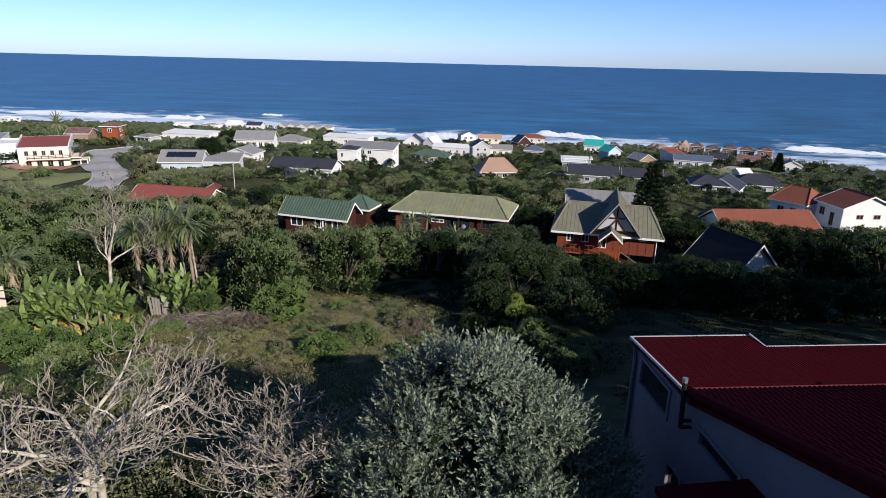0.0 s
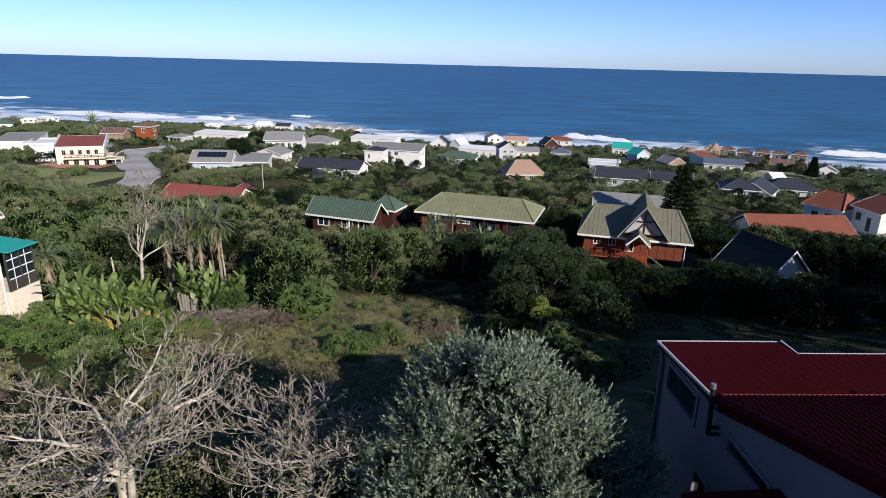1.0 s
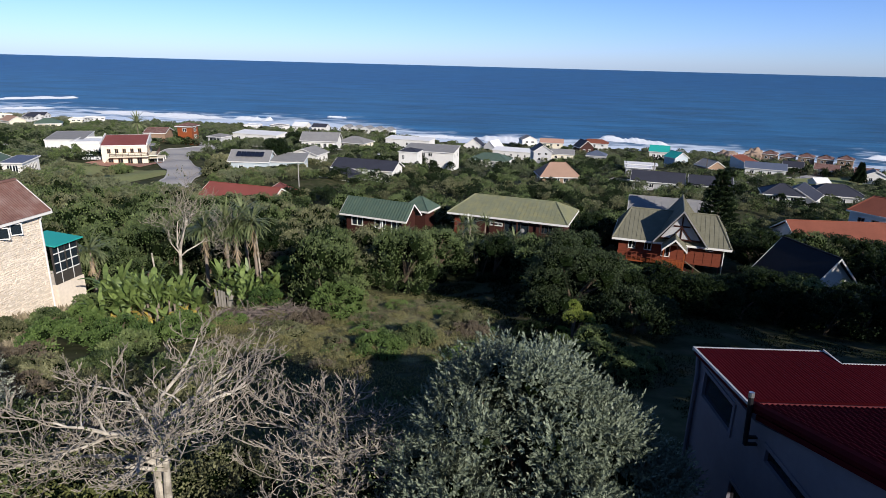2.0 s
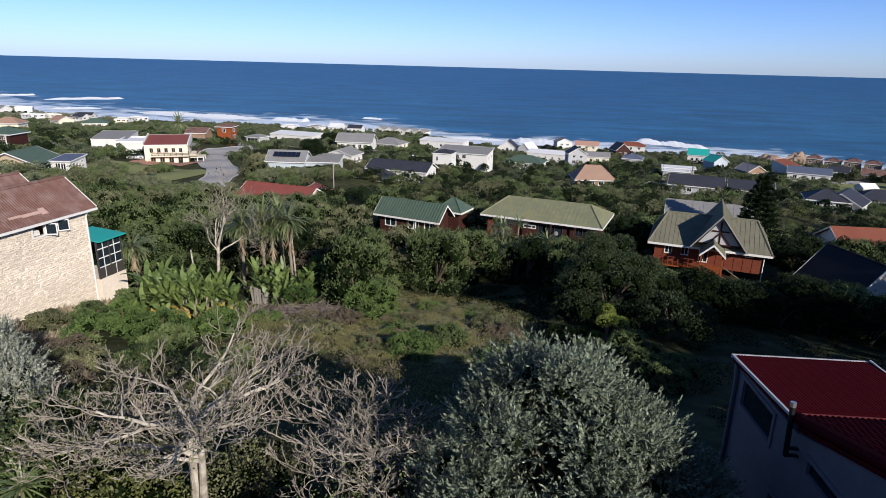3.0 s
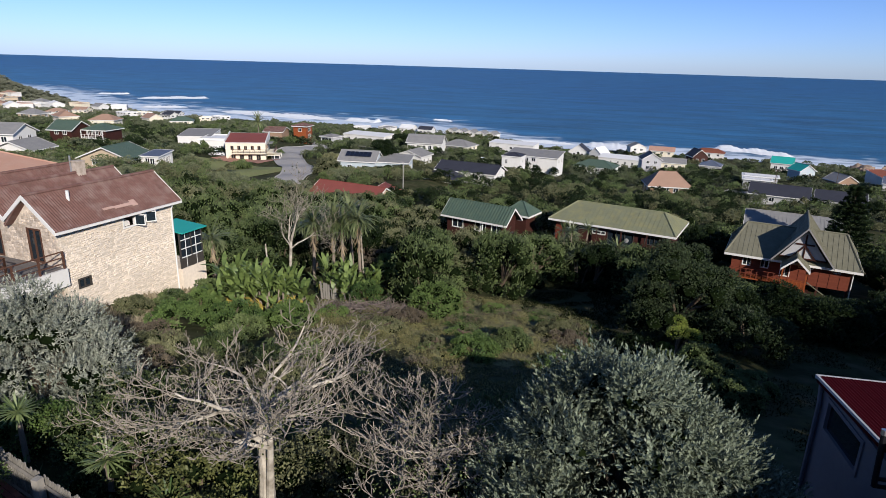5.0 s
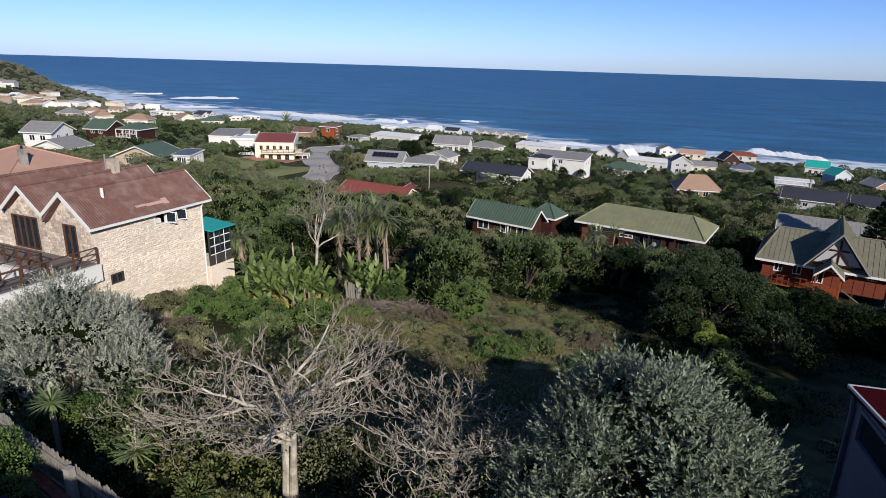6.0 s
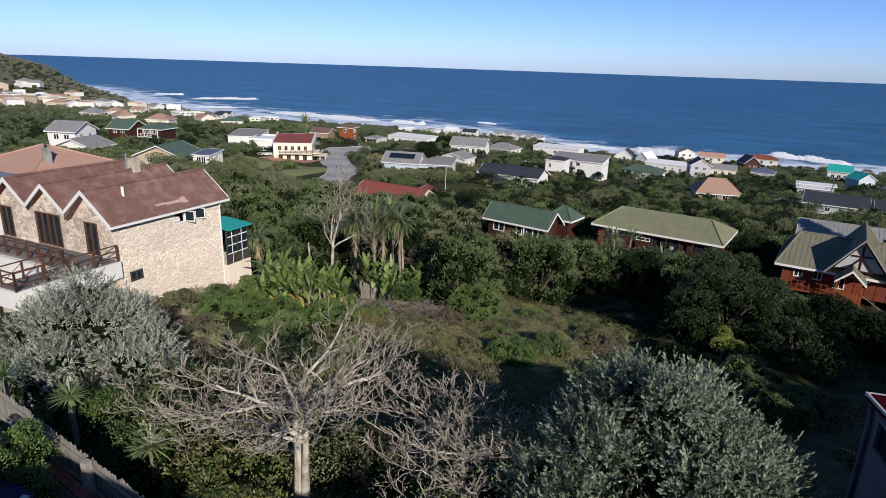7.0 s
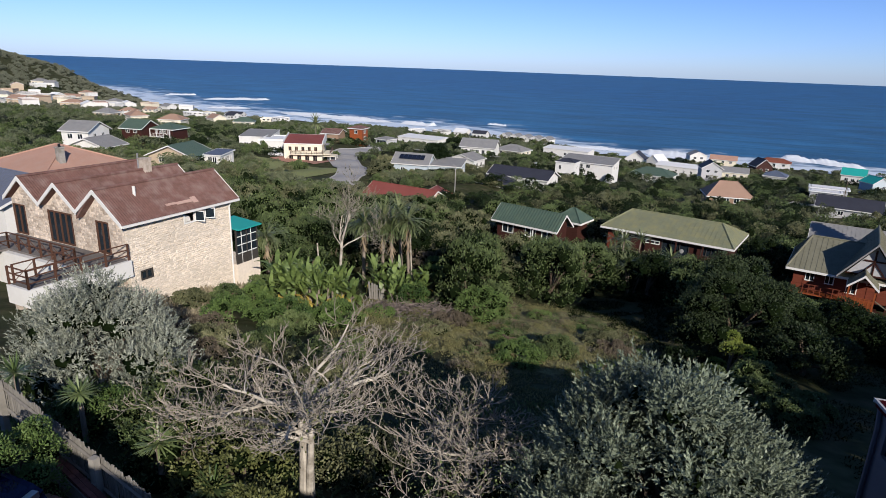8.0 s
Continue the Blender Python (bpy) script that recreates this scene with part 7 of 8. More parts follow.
def limb_with_twigs(wood, twigs, rg, p, d, length, r, tips, n=8, level=0, reach=0.85, kids=(8, 4, 3)):
    """A long crooked limb that carries side branches, each set with short stubby twigs."""
    pts, rad = [p], [r]
    for i in range(n):
        d = (d + Vector(rg.normal(0, 0.2, 3)) + Vector((0, 0, 0.05 if d.z < 0.5 else -0.09))).normalized()
        d.z = max(0.06 if level == 0 else -0.4, min(d.z, (0.55, 0.65, 1.0, 1.0)[level]))
        p = p + d * length / n
        pts.append(p)
        rad.append(max(0.01, r * (1 - 0.72 * (i + 1) / n)))
    tube(wood if r > 0.018 else twigs, pts, rad, 7 if r > 0.05 else (5 if r > 0.018 else 3))
    if level >= 3:
        tips.append(pts[-1])
        return
    for k in range(kids[level]):
        i = min(n, 1 + int((k + rg.uniform(0.2, 1)) / kids[level] * n)) if k else n
        side = Vector(rg.normal(0, 1, 3))
        nd = (d * 0.75 + side * 0.5 + Vector((0, 0, 0.28 + 0.2 * level))).normalized()
        if level == 0:
            nd.z = max(0.04, min(nd.z, 0.5))
        limb_with_twigs(wood, twigs, rg, pts[i], nd, reach * (0.95, 0.42, 0.2)[level] * rg.uniform(0.7, 1.3), rad[i] * rg.uniform(0.45, 0.7), tips, (5, 3, 2)[level], level + 1, reach, kids)


def umbrella_tree(label, x, y, z, seed, fork_h, trunk_r, limbs, limb_len, reach=0.85, stems=2):
    rg = np.random.default_rng(seed)
    ob = thing("bare_tree", label, "tree", pose(x, y, z))
    tips = []
    heads = [Vector((0, 0, fork_h))] + [Vector((rg.uniform(-0.7, 0.7), rg.uniform(-0.5, 0.5), fork_h * rg.uniform(0.8, 1.0))) for _ in range(stems)]
    for k, hd in enumerate(heads):
        r = trunk_r * (1 if k == 0 else 0.55)
        bm = bmesh.new()
        tube(bm, [(hd.x * 0.1, hd.y * 0.1, -0.6), (hd.x * 0.45 + 0.04, hd.y * 0.4, hd.z * 0.5), hd, hd + Vector((0.02, 0.01, 0.16))], [r * 1.4, r, r * 0.75, r * 0.3], 10)
        part("trunk", bm, MAT["pale_bark"], ob)
    for k in range(limbs):
        a = 2 * math.pi * (k + rg.uniform(-0.2, 0.2)) / limbs
        el = rg.uniform(0.32, 0.8)
        d = Vector((math.cos(a) * math.cos(el), math.sin(a) * math.cos(el), math.sin(el)))
        wood, twigs = bmesh.new(), bmesh.new()
        hd = heads[0] if k % 2 == 0 else heads[rg.integers(0, len(heads))]
        limb_with_twigs(wood, twigs, rg, hd - Vector((0, 0, rg.uniform(0, 0.3))), d, limb_len * rg.uniform(0.75, 1.15), trunk_r * rg.uniform(0.3, 0.48), tips, 8, 0, reach)
        limb = part("limb", wood, MAT["pale_bark"], ob)
        part("twig", twigs, MAT["twig"], limb)["kind"] = "stuff"
    return ob, tips


def leaf_scatter(parent, rg, pts, per, spread_r, size, mat, name="foliage"):
    P = np.repeat(np.array([tuple(p) for p in pts]), per, 0)
    P = P + rg.normal(0, spread_r, P.shape)
    n = len(P)
    d = unit(rg.normal(0, 1, (n, 3)) + np.array([0, 0, 0.3]))
    q = leaf_quads(P, d, unit(rg.normal(0, 0.7, (n, 3)) + np.array([0, 0, 1])), size * rg.uniform(0.6, 1.3, n), size * rg.uniform(0.4, 0.8, n))
    return part(name, quads_mesh(name, q, MAT[mat]), None, parent)


shrub("large dark tree between the pale blue houses", -56.0, 147.5, 3.6, 6.6, "leaf_dark", 391, 18, 110, 0.45, "tree", "tree", base=1.0)
shrub("olive grey bush beside the street", -61.5, 126.5, 3.2, 4.6, "leaf_olive", 392, 18, 120, 0.4, "tree", "tree", base=0.4)
shrub("clipped light green bush island at the street bend", -72.5, 153.0, 3.6, 2.2, "leaf_olive", 393, 18, 110, 0.45)
shrub("rounded garden bush on the lawn", -82.5, 124.0, 2.6, 2.4, "leaf_mid", 394, 14, 110, 0.35)
shrub("dark tree behind the long white house", -80.0, 232.0, 4.0, 5.5, "leaf_dark", 395, 14, 90, 0.6, "tree", "tree")
shrub("leafy tree beside the grey-roofed house", -103.5, 139.5, 2.2, 4.2, "leaf_mid", 396, 12, 100, 0.4, "tree", "tree")

# tall half-dead tree among the palms
t_ob, tips = bare_tree("tall half-dead tree with pale bare branches", -20.6, 35.4, gh(-20.6, 35.4), 401, 4.0, 0.1, 5, 2.0, 4, (0.7, 1.3), lean=(0.3, 0.2), up=0.25, twig=0.012)
leaf_scatter(t_ob, np.random.default_rng(1), tips[::5], 3, 0.2, 0.13, "leaf_olive")


def blade(rg, root, d, length, width, bend, seg=4, stalk=0.0):
    """A drooping strap of quads: one long leaf; stalk is the share of bare leaf stalk below the blade."""
    d = Vector(d).normalized()
    side = d.cross(Vector((0, 0, 1)))
    side = (side if side.length > 0.05 else Vector((1, 0, 0))).normalized()
    p = Vector(root)
    L, R = [], []
    for i in range(seg + 1):
        t = i / seg
        if t < stalk:
            w = 0.035
        else:
            u = (t - stalk) / (1 - stalk)
            w = width * max(0.08, math.sin(math.pi * min(1.0, 0.07 + 0.93 * u))) ** (0.5 if stalk else 0.75) * (rg.uniform(0.8, 1.1) if stalk else 1)
        L.append(p - side * w / 2)
        R.append(p + side * w / 2)
        p = p + d * length / seg
        d = (d + Vector((0, 0, -bend / seg))).normalized()
    return [(tuple(L[i]), tuple(R[i]), tuple(R[i + 1]), tuple(L[i + 1])) for i in range(seg)]


def banana(x, y, seed, stems=4, h=2.6, mat="banana", label="clump of broad-leaved banana plants"):
    rg = np.random.default_rng(seed)
    ob = thing("banana_plant", label, "plant", pose(x, y, gh(x, y)), "banana plants")
    for s in range(stems):
        bx, by = rg.normal(0, 0.6, 2)
        hh = h * rg.uniform(0.6, 1.0)
        bm = bmesh.new()
        tube(bm, [(bx, by, -0.3), (bx * 1.1, by * 1.1, hh * 0.35)], [0.11, 0.07], 7)
        part("stem", bm, MAT["palm_bark"], ob)
        for k in range(21):
            a = k * 2.4 + rg.uniform(-0.3, 0.3)
            old = k < 4
            d = (math.cos(a) * 0.75, math.sin(a) * 0.75, rg.uniform(-0.2, 0.5) if old else rg.uniform(0.6, 3.2))
            q = blade(rg, (bx * 1.1 + rg.normal(0, 0.22), by * 1.1 + rg.normal(0, 0.22), hh * (rg.uniform(0.1, 0.3) if old else rg.uniform(0.15, 0.6))), d, hh * rg.uniform(0.24, 0.42), rg.uniform(0.2, 0.38), 2.6 if old else rg.uniform(0.5, 1.7), 7, 0.2)
            part("leaf", quads_mesh("leaf", np.array(q), MAT["leaf_golden" if old and rg.random() < 0.6 else mat]), None, ob)


for i, (x, y) in enumerate(((-22.6, 32.2), (-21.6, 31.2), (-20.2, 32.2), (-21.8, 33.8), (-19.2, 33.8), (-23.2, 34.4))):
    banana(x, y, 500 + i, 6, 3.9)
for i, (x, y) in enumerate(((-17.4, 37.0), (-16.0, 38.0), (-18.2, 38.6))):
    banana(x, y, 510 + i, 4, 4.0, label="clump of wild banana plants with upright leaves")


def fan_palm(x, y, seed, h, r=1.3, skirt=True, label="shaggy-trunked palm with drooping fronds"):
    rg = np.random.default_rng(seed)
    ob = thing("palm", label, "palm", pose(x, y, gh(x, y)), "palms on the slope")
    bm = bmesh.new()
    lean = rg.normal(0, 0.06, 2)
    tube(bm, [(0, 0, -0.4), (lean[0] * h * 0.5, lean[1] * h * 0.5, h * 0.5), (lean[0] * h, lean[1] * h, h)], [0.15, 0.11, 0.13], 8)
    part("trunk", bm, MAT["palm_bark"], ob)
    q = []
    for k in range(34):
        a, e = k * 2.4, rg.uniform(-0.1, 1.3)
        q += blade(rg, (lean[0] * h, lean[1] * h, h), (math.cos(a) * math.cos(e), math.sin(a) * math.cos(e), math.sin(e)), r * rg.uniform(0.8, 1.15), 0.16 * max(1, r / 1.9) ** 1.5, 1.1, 5)
        # leaflets along the rib
        base = np.array(q[-3])
        for j in range(5):
            c = np.array(q[-5 + j]).mean(0)
            for s in (-1, 1):
                dd = unit((np.array(q[-5 + j][2]) - np.array(q[-5 + j][0]))[None] + s * np.cross(np.array([math.cos(a), math.sin(a), 0.2]), [0, 0, 1])[None] * 0.5 + rg.normal(0, 0.1, (1, 3)) - np.array([[0, 0, 0.25]]))
                q.append(tuple(map(tuple, leaf_quads(c[None], dd, np.array([[0, 0, 1.0]]), 0.45 * r / 1.3, 0.07)[0])))
    part("fronds", quads_mesh("fronds", np.array(q), MAT["palm_leaf"]), None, ob)
    if skirt:
        q = []
        for k in range(40):
            a, zz = k * 2.4, h * rg.uniform(0.62, 0.98)
            q += blade(rg, (lean[0] * zz, lean[1] * zz, zz), (math.cos(a) * 0.5, math.sin(a) * 0.5, -0.7), 0.75, 0.1, 0.4, 3)
        part("dead_fronds", quads_mesh("dead_fronds", np.array(q), MAT["dead_frond"]), None, ob)


for i, (x, y, h) in enumerate(((-19.8, 39.6, 4.9), (-18.7, 40.6, 5.3), (-17.6, 40.0, 5.0), (-16.6, 41.0, 5.5), (-20.8, 41.4, 4.8), (-25.9, 36.2, 3.6), (-17.8, 42.4, 5.8))):
    fan_palm(x - 0.9, y, 520 + i, h, 1.9)
fan_palm(-99.7, 160.0, 540, 8.0, 3.4, False, "tall date palm with a wide crown by the street")
fan_palm(-135.0, 112.0, 541, 4.0, 2.4, True, "palm beside the grey house")
fan_palm(-99.0, 118.0, 542, 3.2, 2.2, True, "bushy palm beside the green-roofed house")


def rosette(label, x, y, z, seed, blades, length, width, stem=0.0, name="yucca", mat="yucca", group="yuccas", heads=1, spread_h=0.0):
    """Sword-leaved rosettes on short stems."""
    rg = np.random.default_rng(seed)
    ob = thing(name, label, "plant", pose(x, y, z), group)
    for hd in range(heads):
        hx, hy = (rg.normal(0, spread_h, 2) if heads > 1 else (0, 0))
        hz = stem * (rg.uniform(0.6, 1.0) if heads > 1 else 1)
        if stem:
            bm = bmesh.new()
            tube(bm, [(hx * 0.3, hy * 0.3, -0.3), (hx, hy, hz)], [0.08, 0.06], 6)
            part("stem", bm, MAT["palm_bark"], ob)
        q = []
        for k in range(blades):
            a, e = k * 2.39996, math.asin(rg.uniform(-0.35, 0.98))
            q += blade(rg, (hx, hy, hz), (math.cos(a) * math.cos(e), math.sin(a) * math.cos(e), math.sin(e)), length * rg.uniform(0.8, 1.1), width, 0.35, 3)
        part("leaves", quads_mesh("leaves", np.array(q), MAT[mat]), None, ob)
    return ob


for i, (x, y, st, hd) in enumerate(((-9.6, 61.5, 1.6, 3), (-4.2, 57.0, 1.5, 4), (-1.6, 55.0, 1.4, 4), (-3.0, 60.0, 2.2, 3), (-6.5, 58.5, 1.5, 3), (0.8, 57.5, 1.3, 3), (-1.4, 62.5, 2.4, 3))):
    rosette("many-headed dracaena bush with sword leaves", x, y, gh(x, y), 560 + i, 48, 1.25, 0.12, st + 1.9, "dracaena", "palm_leaf", "dracaenas on the slope", hd, 0.7)


# Norfolk pine beside the crossed-gable house
def norfolk_pine(x, y, h, seed):
    rg = np.random.default_rng(seed)
    ob = thing("conifer", "dark tiered Norfolk pine with open whorls of branches", "tree", pose(x, y, gh(x, y)))
    bm = bmesh.new()
    tube(bm, [(0, 0, -0.5), (0, 0, h)], [0.2, 0.02], 7)
    part("trunk", bm, MAT["bark"], ob)
    for w in range(14):
        z = h * (0.14 + 0.84 * w / 14)
        r = (h - z) * 0.34 + 0.2
        q = []
        for k in range(7):
            a = 2 * math.pi * k / 7 + w
            d = np.array([math.cos(a), math.sin(a), 0.12])
            m = 80
            s = rg.uniform(0.1, 1, m) * r
            p = d * s[:, None] + np.array([0, 0, z]) + rg.normal(0, 0.11, (m, 3))
            q.append(leaf_quads(p, unit(d + rg.normal(0, 0.5, (m, 3)) + np.array([0, 0, 0.4])), unit(rg.normal(0, 1, (m, 3))), 0.36, 0.22))
        part("branch_whorl", quads_mesh("branch_whorl", np.concatenate(q), MAT["leaf_dark"]), None, ob)["kind"] = "stuff"


# tall trees out of view east of the red-roofed house, added to shade the lawn
for i, (x, y, h) in enumerate(((22, 13.5, 9), (27, 18, 10), (32, 23, 11), (38, 28, 11), (45, 34, 11), (52, 41, 10))):
    shrub("unseen tall tree east of the lawn, added to shade it", x, y, 4.4, h, "leaf_dark", 380 + i, 26, 120, 0.4, "tree", "tree", "tall trees east of the lawn", base=2.0)
norfolk_pine(29.0, 82.0, 11.5, 600)
norfolk_pine(113.0, 202.5, 7.5, 601)


# ---- clearing: rough grass, brush pile ----
def grass_field(label, n, seed, cx, cy, rx, ry, size, mat="grass"):
    rg = np.random.default_rng(seed)
    a, r = rg.uniform(0, 2 * np.pi, n), np.sqrt(rg.uniform(0, 1, n))
    x, y = cx + rx * r * np.cos(a), cy + ry * r * np.sin(a)
    keep = np.array([noise.noise(Vector((u * 0.5, v * 0.5, seed))) > -0.12 for u, v in zip(x, y)])
    x, y = x[keep], y[keep]
    n = len(x)
    p = np.stack([x, y, land(x, y) - 0.02], 1)
    d = unit(rg.normal(0, 0.75, (n, 3)) + np.array([0, 0, 0.6]))
    q = leaf_quads(p, d, unit(rg.normal(0, 1, (n, 3)) + np.array([0.4, -0.6, 0.1])), size * rg.uniform(0.5, 1.3, n), size * 0.3 * rg.uniform(0.5, 1.2, n))
    tagged(new("grass", quads_mesh("grass", q, MAT[mat])), label, "grass", kind="stuff")




def turf(cx, cy, rx, ry, seed):
    """A close mat of rough turf on the ground, with a ragged edge and small hummocks."""
    step = 0.3
    xs, ys = np.arange(cx - rx, cx + rx, step), np.arange(cy - ry, cy + ry, step)
    X, Y = np.meshgrid(xs, ys)
    bumps = np.array([noise.fractal(Vector((u * 0.9, v * 0.9, seed)), 1.0, 2.0, 3) for u, v in zip(X.ravel(), Y.ravel())]).reshape(X.shape)
    Z = land(X, Y) + 0.03 + 0.05 * bumps
    inside = ((X - cx) / rx) ** 2 + ((Y - cy) / ry) ** 2 + 0.45 * bumps < 0.8
    n = len(xs)
    faces = [(j * n + i, j * n + i + 1, j * n + n + i + 1, j * n + n + i) for j in range(len(ys) - 1) for i in range(n - 1) if inside[j, i] and inside[j + 1, i + 1]]
    mat = surface("rough_turf", (0.2, 0.19, 0.085), 0.95, vary=0.6, grain=5, patch=0.7, bump=1.0, bump_scale=14, tint=(0.1, 0.07, 0.05), tint_amount=0.8)
    tagged(new("turf", mesh_of("turf", np.stack([X, Y, Z], -1).reshape(-1, 3), faces, mat, True)), "rough olive turf of the clearing", "turf", kind="stuff")


turf(-8.5, 35.0, 10.5, 10.5, 3.0)
grass_field("rough sunlit grass of the clearing", 70000, 31, -8.5, 34.5, 10.0, 12.0, 0.11)
# these two fields have near-black blades: their shade is painted into the grass
grass_field("lawn behind the red-roofed house, shade put into its colour", 42000, 32, 12.0, 31.0, 15.0, 10.0, 0.16, "leaf_shade")
grass_field("rough grass below the timber houses, shade put into its colour", 18000, 37, 0.0, 45.0, 5.5, 9.0, 0.2, "leaf_shade")
grass_field("rough grass between the garden and the clearing", 34000, 35, -6.5, 24.5, 9.0, 7.0, 0.16)
grass_field("tall dry grass against the stone wall", 5000, 36, -26.4, 27.5, 1.5, 6.0, 0.5, "straw")
grass_field("dry grass below the stone house", 9000, 33, -24.0, 22.6, 3.6, 4.0, 0.32, "straw")
grass_field("undergrowth below the foreground trees", 16000, 34, -6.0, 15.0, 14.0, 8.0, 0.3, "leaf_mid")


def brush_pile(x, y, seed, n, r):
    rg = np.random.default_rng(seed)
    bm = bmesh.new()
    for i in range(n):
        a, s = rg.uniform(0, 6.28), rg.uniform(0, 1) ** 0.5
        p = Vector((s * r * 1.6 * math.cos(a), s * r * math.sin(a), rg.uniform(0.02, 0.75) * (1 - s * 0.7)))
        d = Vector((*rg.normal(0, 1, 2), rg.normal(0, 0.2))).normalized() * rg.uniform(0.4, 1.0)
        tube(bm, [p - d, p + Vector((0, 0, 0.06)), p + d], [0.02, 0.016, 0.006], 3)
    ob = new("brush_pile", bm_mesh("brush_pile", bm, MAT["dead_wood"]))
    ob.matrix_basis = pose(x, y, gh(x, y))
    tagged(ob, "pile of dry grey cut branches in the clearing", "brush pile", kind="stuff")


rs = np.random.default_rng(61)
for i in range(20):                                              # low cushions of scrub over the clearing
    x, y = -8.5 + rs.uniform(-9, 8), 33.0 + rs.uniform(-7.5, 9)
    if ((x + 8.5) / 9) ** 2 + ((y - 34) / 9) ** 2 > 1:
        continue
    m = ("leaf_olive", "leaf_mid", "leaf_dry", "leaf_bright", "grass")[rs.integers(0, 5)]
    shrub("low cushion of scrub in the clearing", x, y, rs.uniform(0.5, 1.1), rs.uniform(0.35, 0.7), m, 820 + i, 9, 220, 0.08, group="low scrub of the clearing")


def scrub_mat(seed, n):
    """Knee-high scrub and grass tussocks that cover the clearing, too many to count."""
    rg = np.random.default_rng(seed)
    qs = {"grass": [], "leaf_olive": [], "leaf_dry": [], "leaf_bright": []}
    while n:
        x, y = -8.5 + rg.uniform(-10, 9), 34.0 + rg.uniform(-10, 11)
        if ((x + 8.5) / 9.5) ** 2 + ((y - 34.5) / 10) ** 2 > 1 + 0.3 * noise.noise(Vector((x * 0.4, y * 0.4, 0))):
            continue
        n -= 1
        kind = noise.noise(Vector((x * 0.35, y * 0.35, 9.0)))
        mat = "grass" if kind > -0.05 else rg.choice(["leaf_olive", "leaf_dry", "leaf_bright"])
        r, h, g = rg.uniform(0.3, 0.75), rg.uniform(0.12, 0.42), gh(x, y)
        cl = [(np.array([x + rg.normal(0, r * 0.5), y + rg.normal(0, r * 0.5), g + h * rg.uniform(0.1, 0.5)]), r * rg.uniform(0.4, 0.7)) for _ in range(4)]
        qs[mat].append(crown_leaves(rg, cl, 52, 0.085, 0.55))
    for mat, q in qs.items():
        tagged(new("scrub", quads_mesh("scrub", np.concatenate(q), MAT[mat])), "low rough scrub and tussocks of the clearing", "scrub", kind="stuff")


scrub_mat(66, 330)
brush_pile(-13.2, 33.6, 5, 620, 1.7)
brush_pile(-16.0, 33.6, 6, 120, 1.0)

# ================= foreground garden =================
def shoots_tree(label, x, y, z, seed, radius, height, base, n, shoots, leaf_l, leaf_w, mat, name, bark="bark", squash=0.85, per=13, stretch=(1, 1), fall=0.55, lump=1.0, drop=0.0, lean=0.0):
    """A leafy tree whose crown is built of upright shoots, each set round with narrow leaves."""
    rg = np.random.default_rng(seed)
    cl = cone_clumps(rg, radius, height, drop, n, base, lean) if drop else crown_clumps(rg, radius, height, base, n, squash, fall, lump)
    ob = thing(name, label, "tree", pose(x, y, z) @ Matrix.Diagonal((stretch[0], stretch[1], 1, 1)))
    part("trunk", trunk_mesh(rg, cl, 0.11, MAT[bark], 12), None, ob)
    qs = []
    m = shoots // n
    for c, r in cl:
        v = unit(rg.normal(0, 1, (m, 3)))
        v[:, 2] = np.where(v[:, 2] < -0.3, -v[:, 2], v[:, 2])
        root = c + v * r * rg.uniform(0.6, 1.0, (m, 1)) * np.array([1, 1, squash])
        axis = unit(v * 1.15 + np.array([0, 0, 0.5]) + rg.normal(0, 0.32, (m, 3)))
        ln = rg.uniform(0.2, 0.46, (m, 1))
        t1 = unit(np.cross(axis, rg.normal(0, 1, (m, 3))))
        t2 = np.cross(axis, t1)
        for k in range(per):
            f = k / (per - 1)
            a = k * 2.4 + rg.uniform(0, 6.28, (m, 1))
            out = t1 * np.cos(a) + t2 * np.sin(a)
            tilt = 0.35 + 0.75 * f
            d = unit(out * (1.15 - f * 0.7) + axis * tilt)
            p = root + axis * ln * f
            qs.append(leaf_quads(p, d, unit(axis - d * 0.4 + rg.normal(0, 0.2, (m, 3))), leaf_l * rg.uniform(0.7, 1.2, m), leaf_w * rg.uniform(0.8, 1.2, m)))
    crown = part("crown", quads_mesh("crown", np.concatenate(qs), MAT[mat]), None, ob)
    part("inner_foliage", crown_core(cl, squash, 0.42), MAT["leaf_shade"], crown)
    return ob


shoots_tree("dense silvery grey-green leafy tree below the balcony", 1.15, 10.75, 35.3, 701, 2.75, 6.0, 0.5, 104, 8000, 0.098, 0.038, "leaf_silver", "silver_tree", drop=3.1, lean=-0.8)
shoots_tree("silver-leaved shrub beside the stone house deck", -17.25, 13.6, 33.95, 702, 3.0, 5.1, 0.6, 34, 3000, 0.11, 0.036, "leaf_pale", "silver_shrub", stretch=(1.15, 0.8))

shoots_tree("small silver-leaved bush beside the pale house", 3.0, 8.3, gh(3.0, 8.3), 703, 1.0, 2.3, 0.3, 16, 1100, 0.075, 0.028, "leaf_silver", "silver_shrub")

# bare trees with grey crooked limbs
d_ob, d_tips = umbrella_tree("spreading leafless tree with pale crooked limbs", -7.3, 10.9, 35.0, 711, 2.95, 0.17, 15, 2.4)
leaf_scatter(d_ob, np.random.default_rng(2), d_tips[::4], 3, 0.12, 0.07, "leaf_yellow")
d_ob, d_tips = umbrella_tree("smaller leafless tree with fine grey twigs", -3.3, 11.4, 34.8, 712, 2.6, 0.08, 8, 1.6, 0.7, 1)
leaf_scatter(d_ob, np.random.default_rng(3), d_tips[::3], 3, 0.12, 0.06, "leaf_olive")
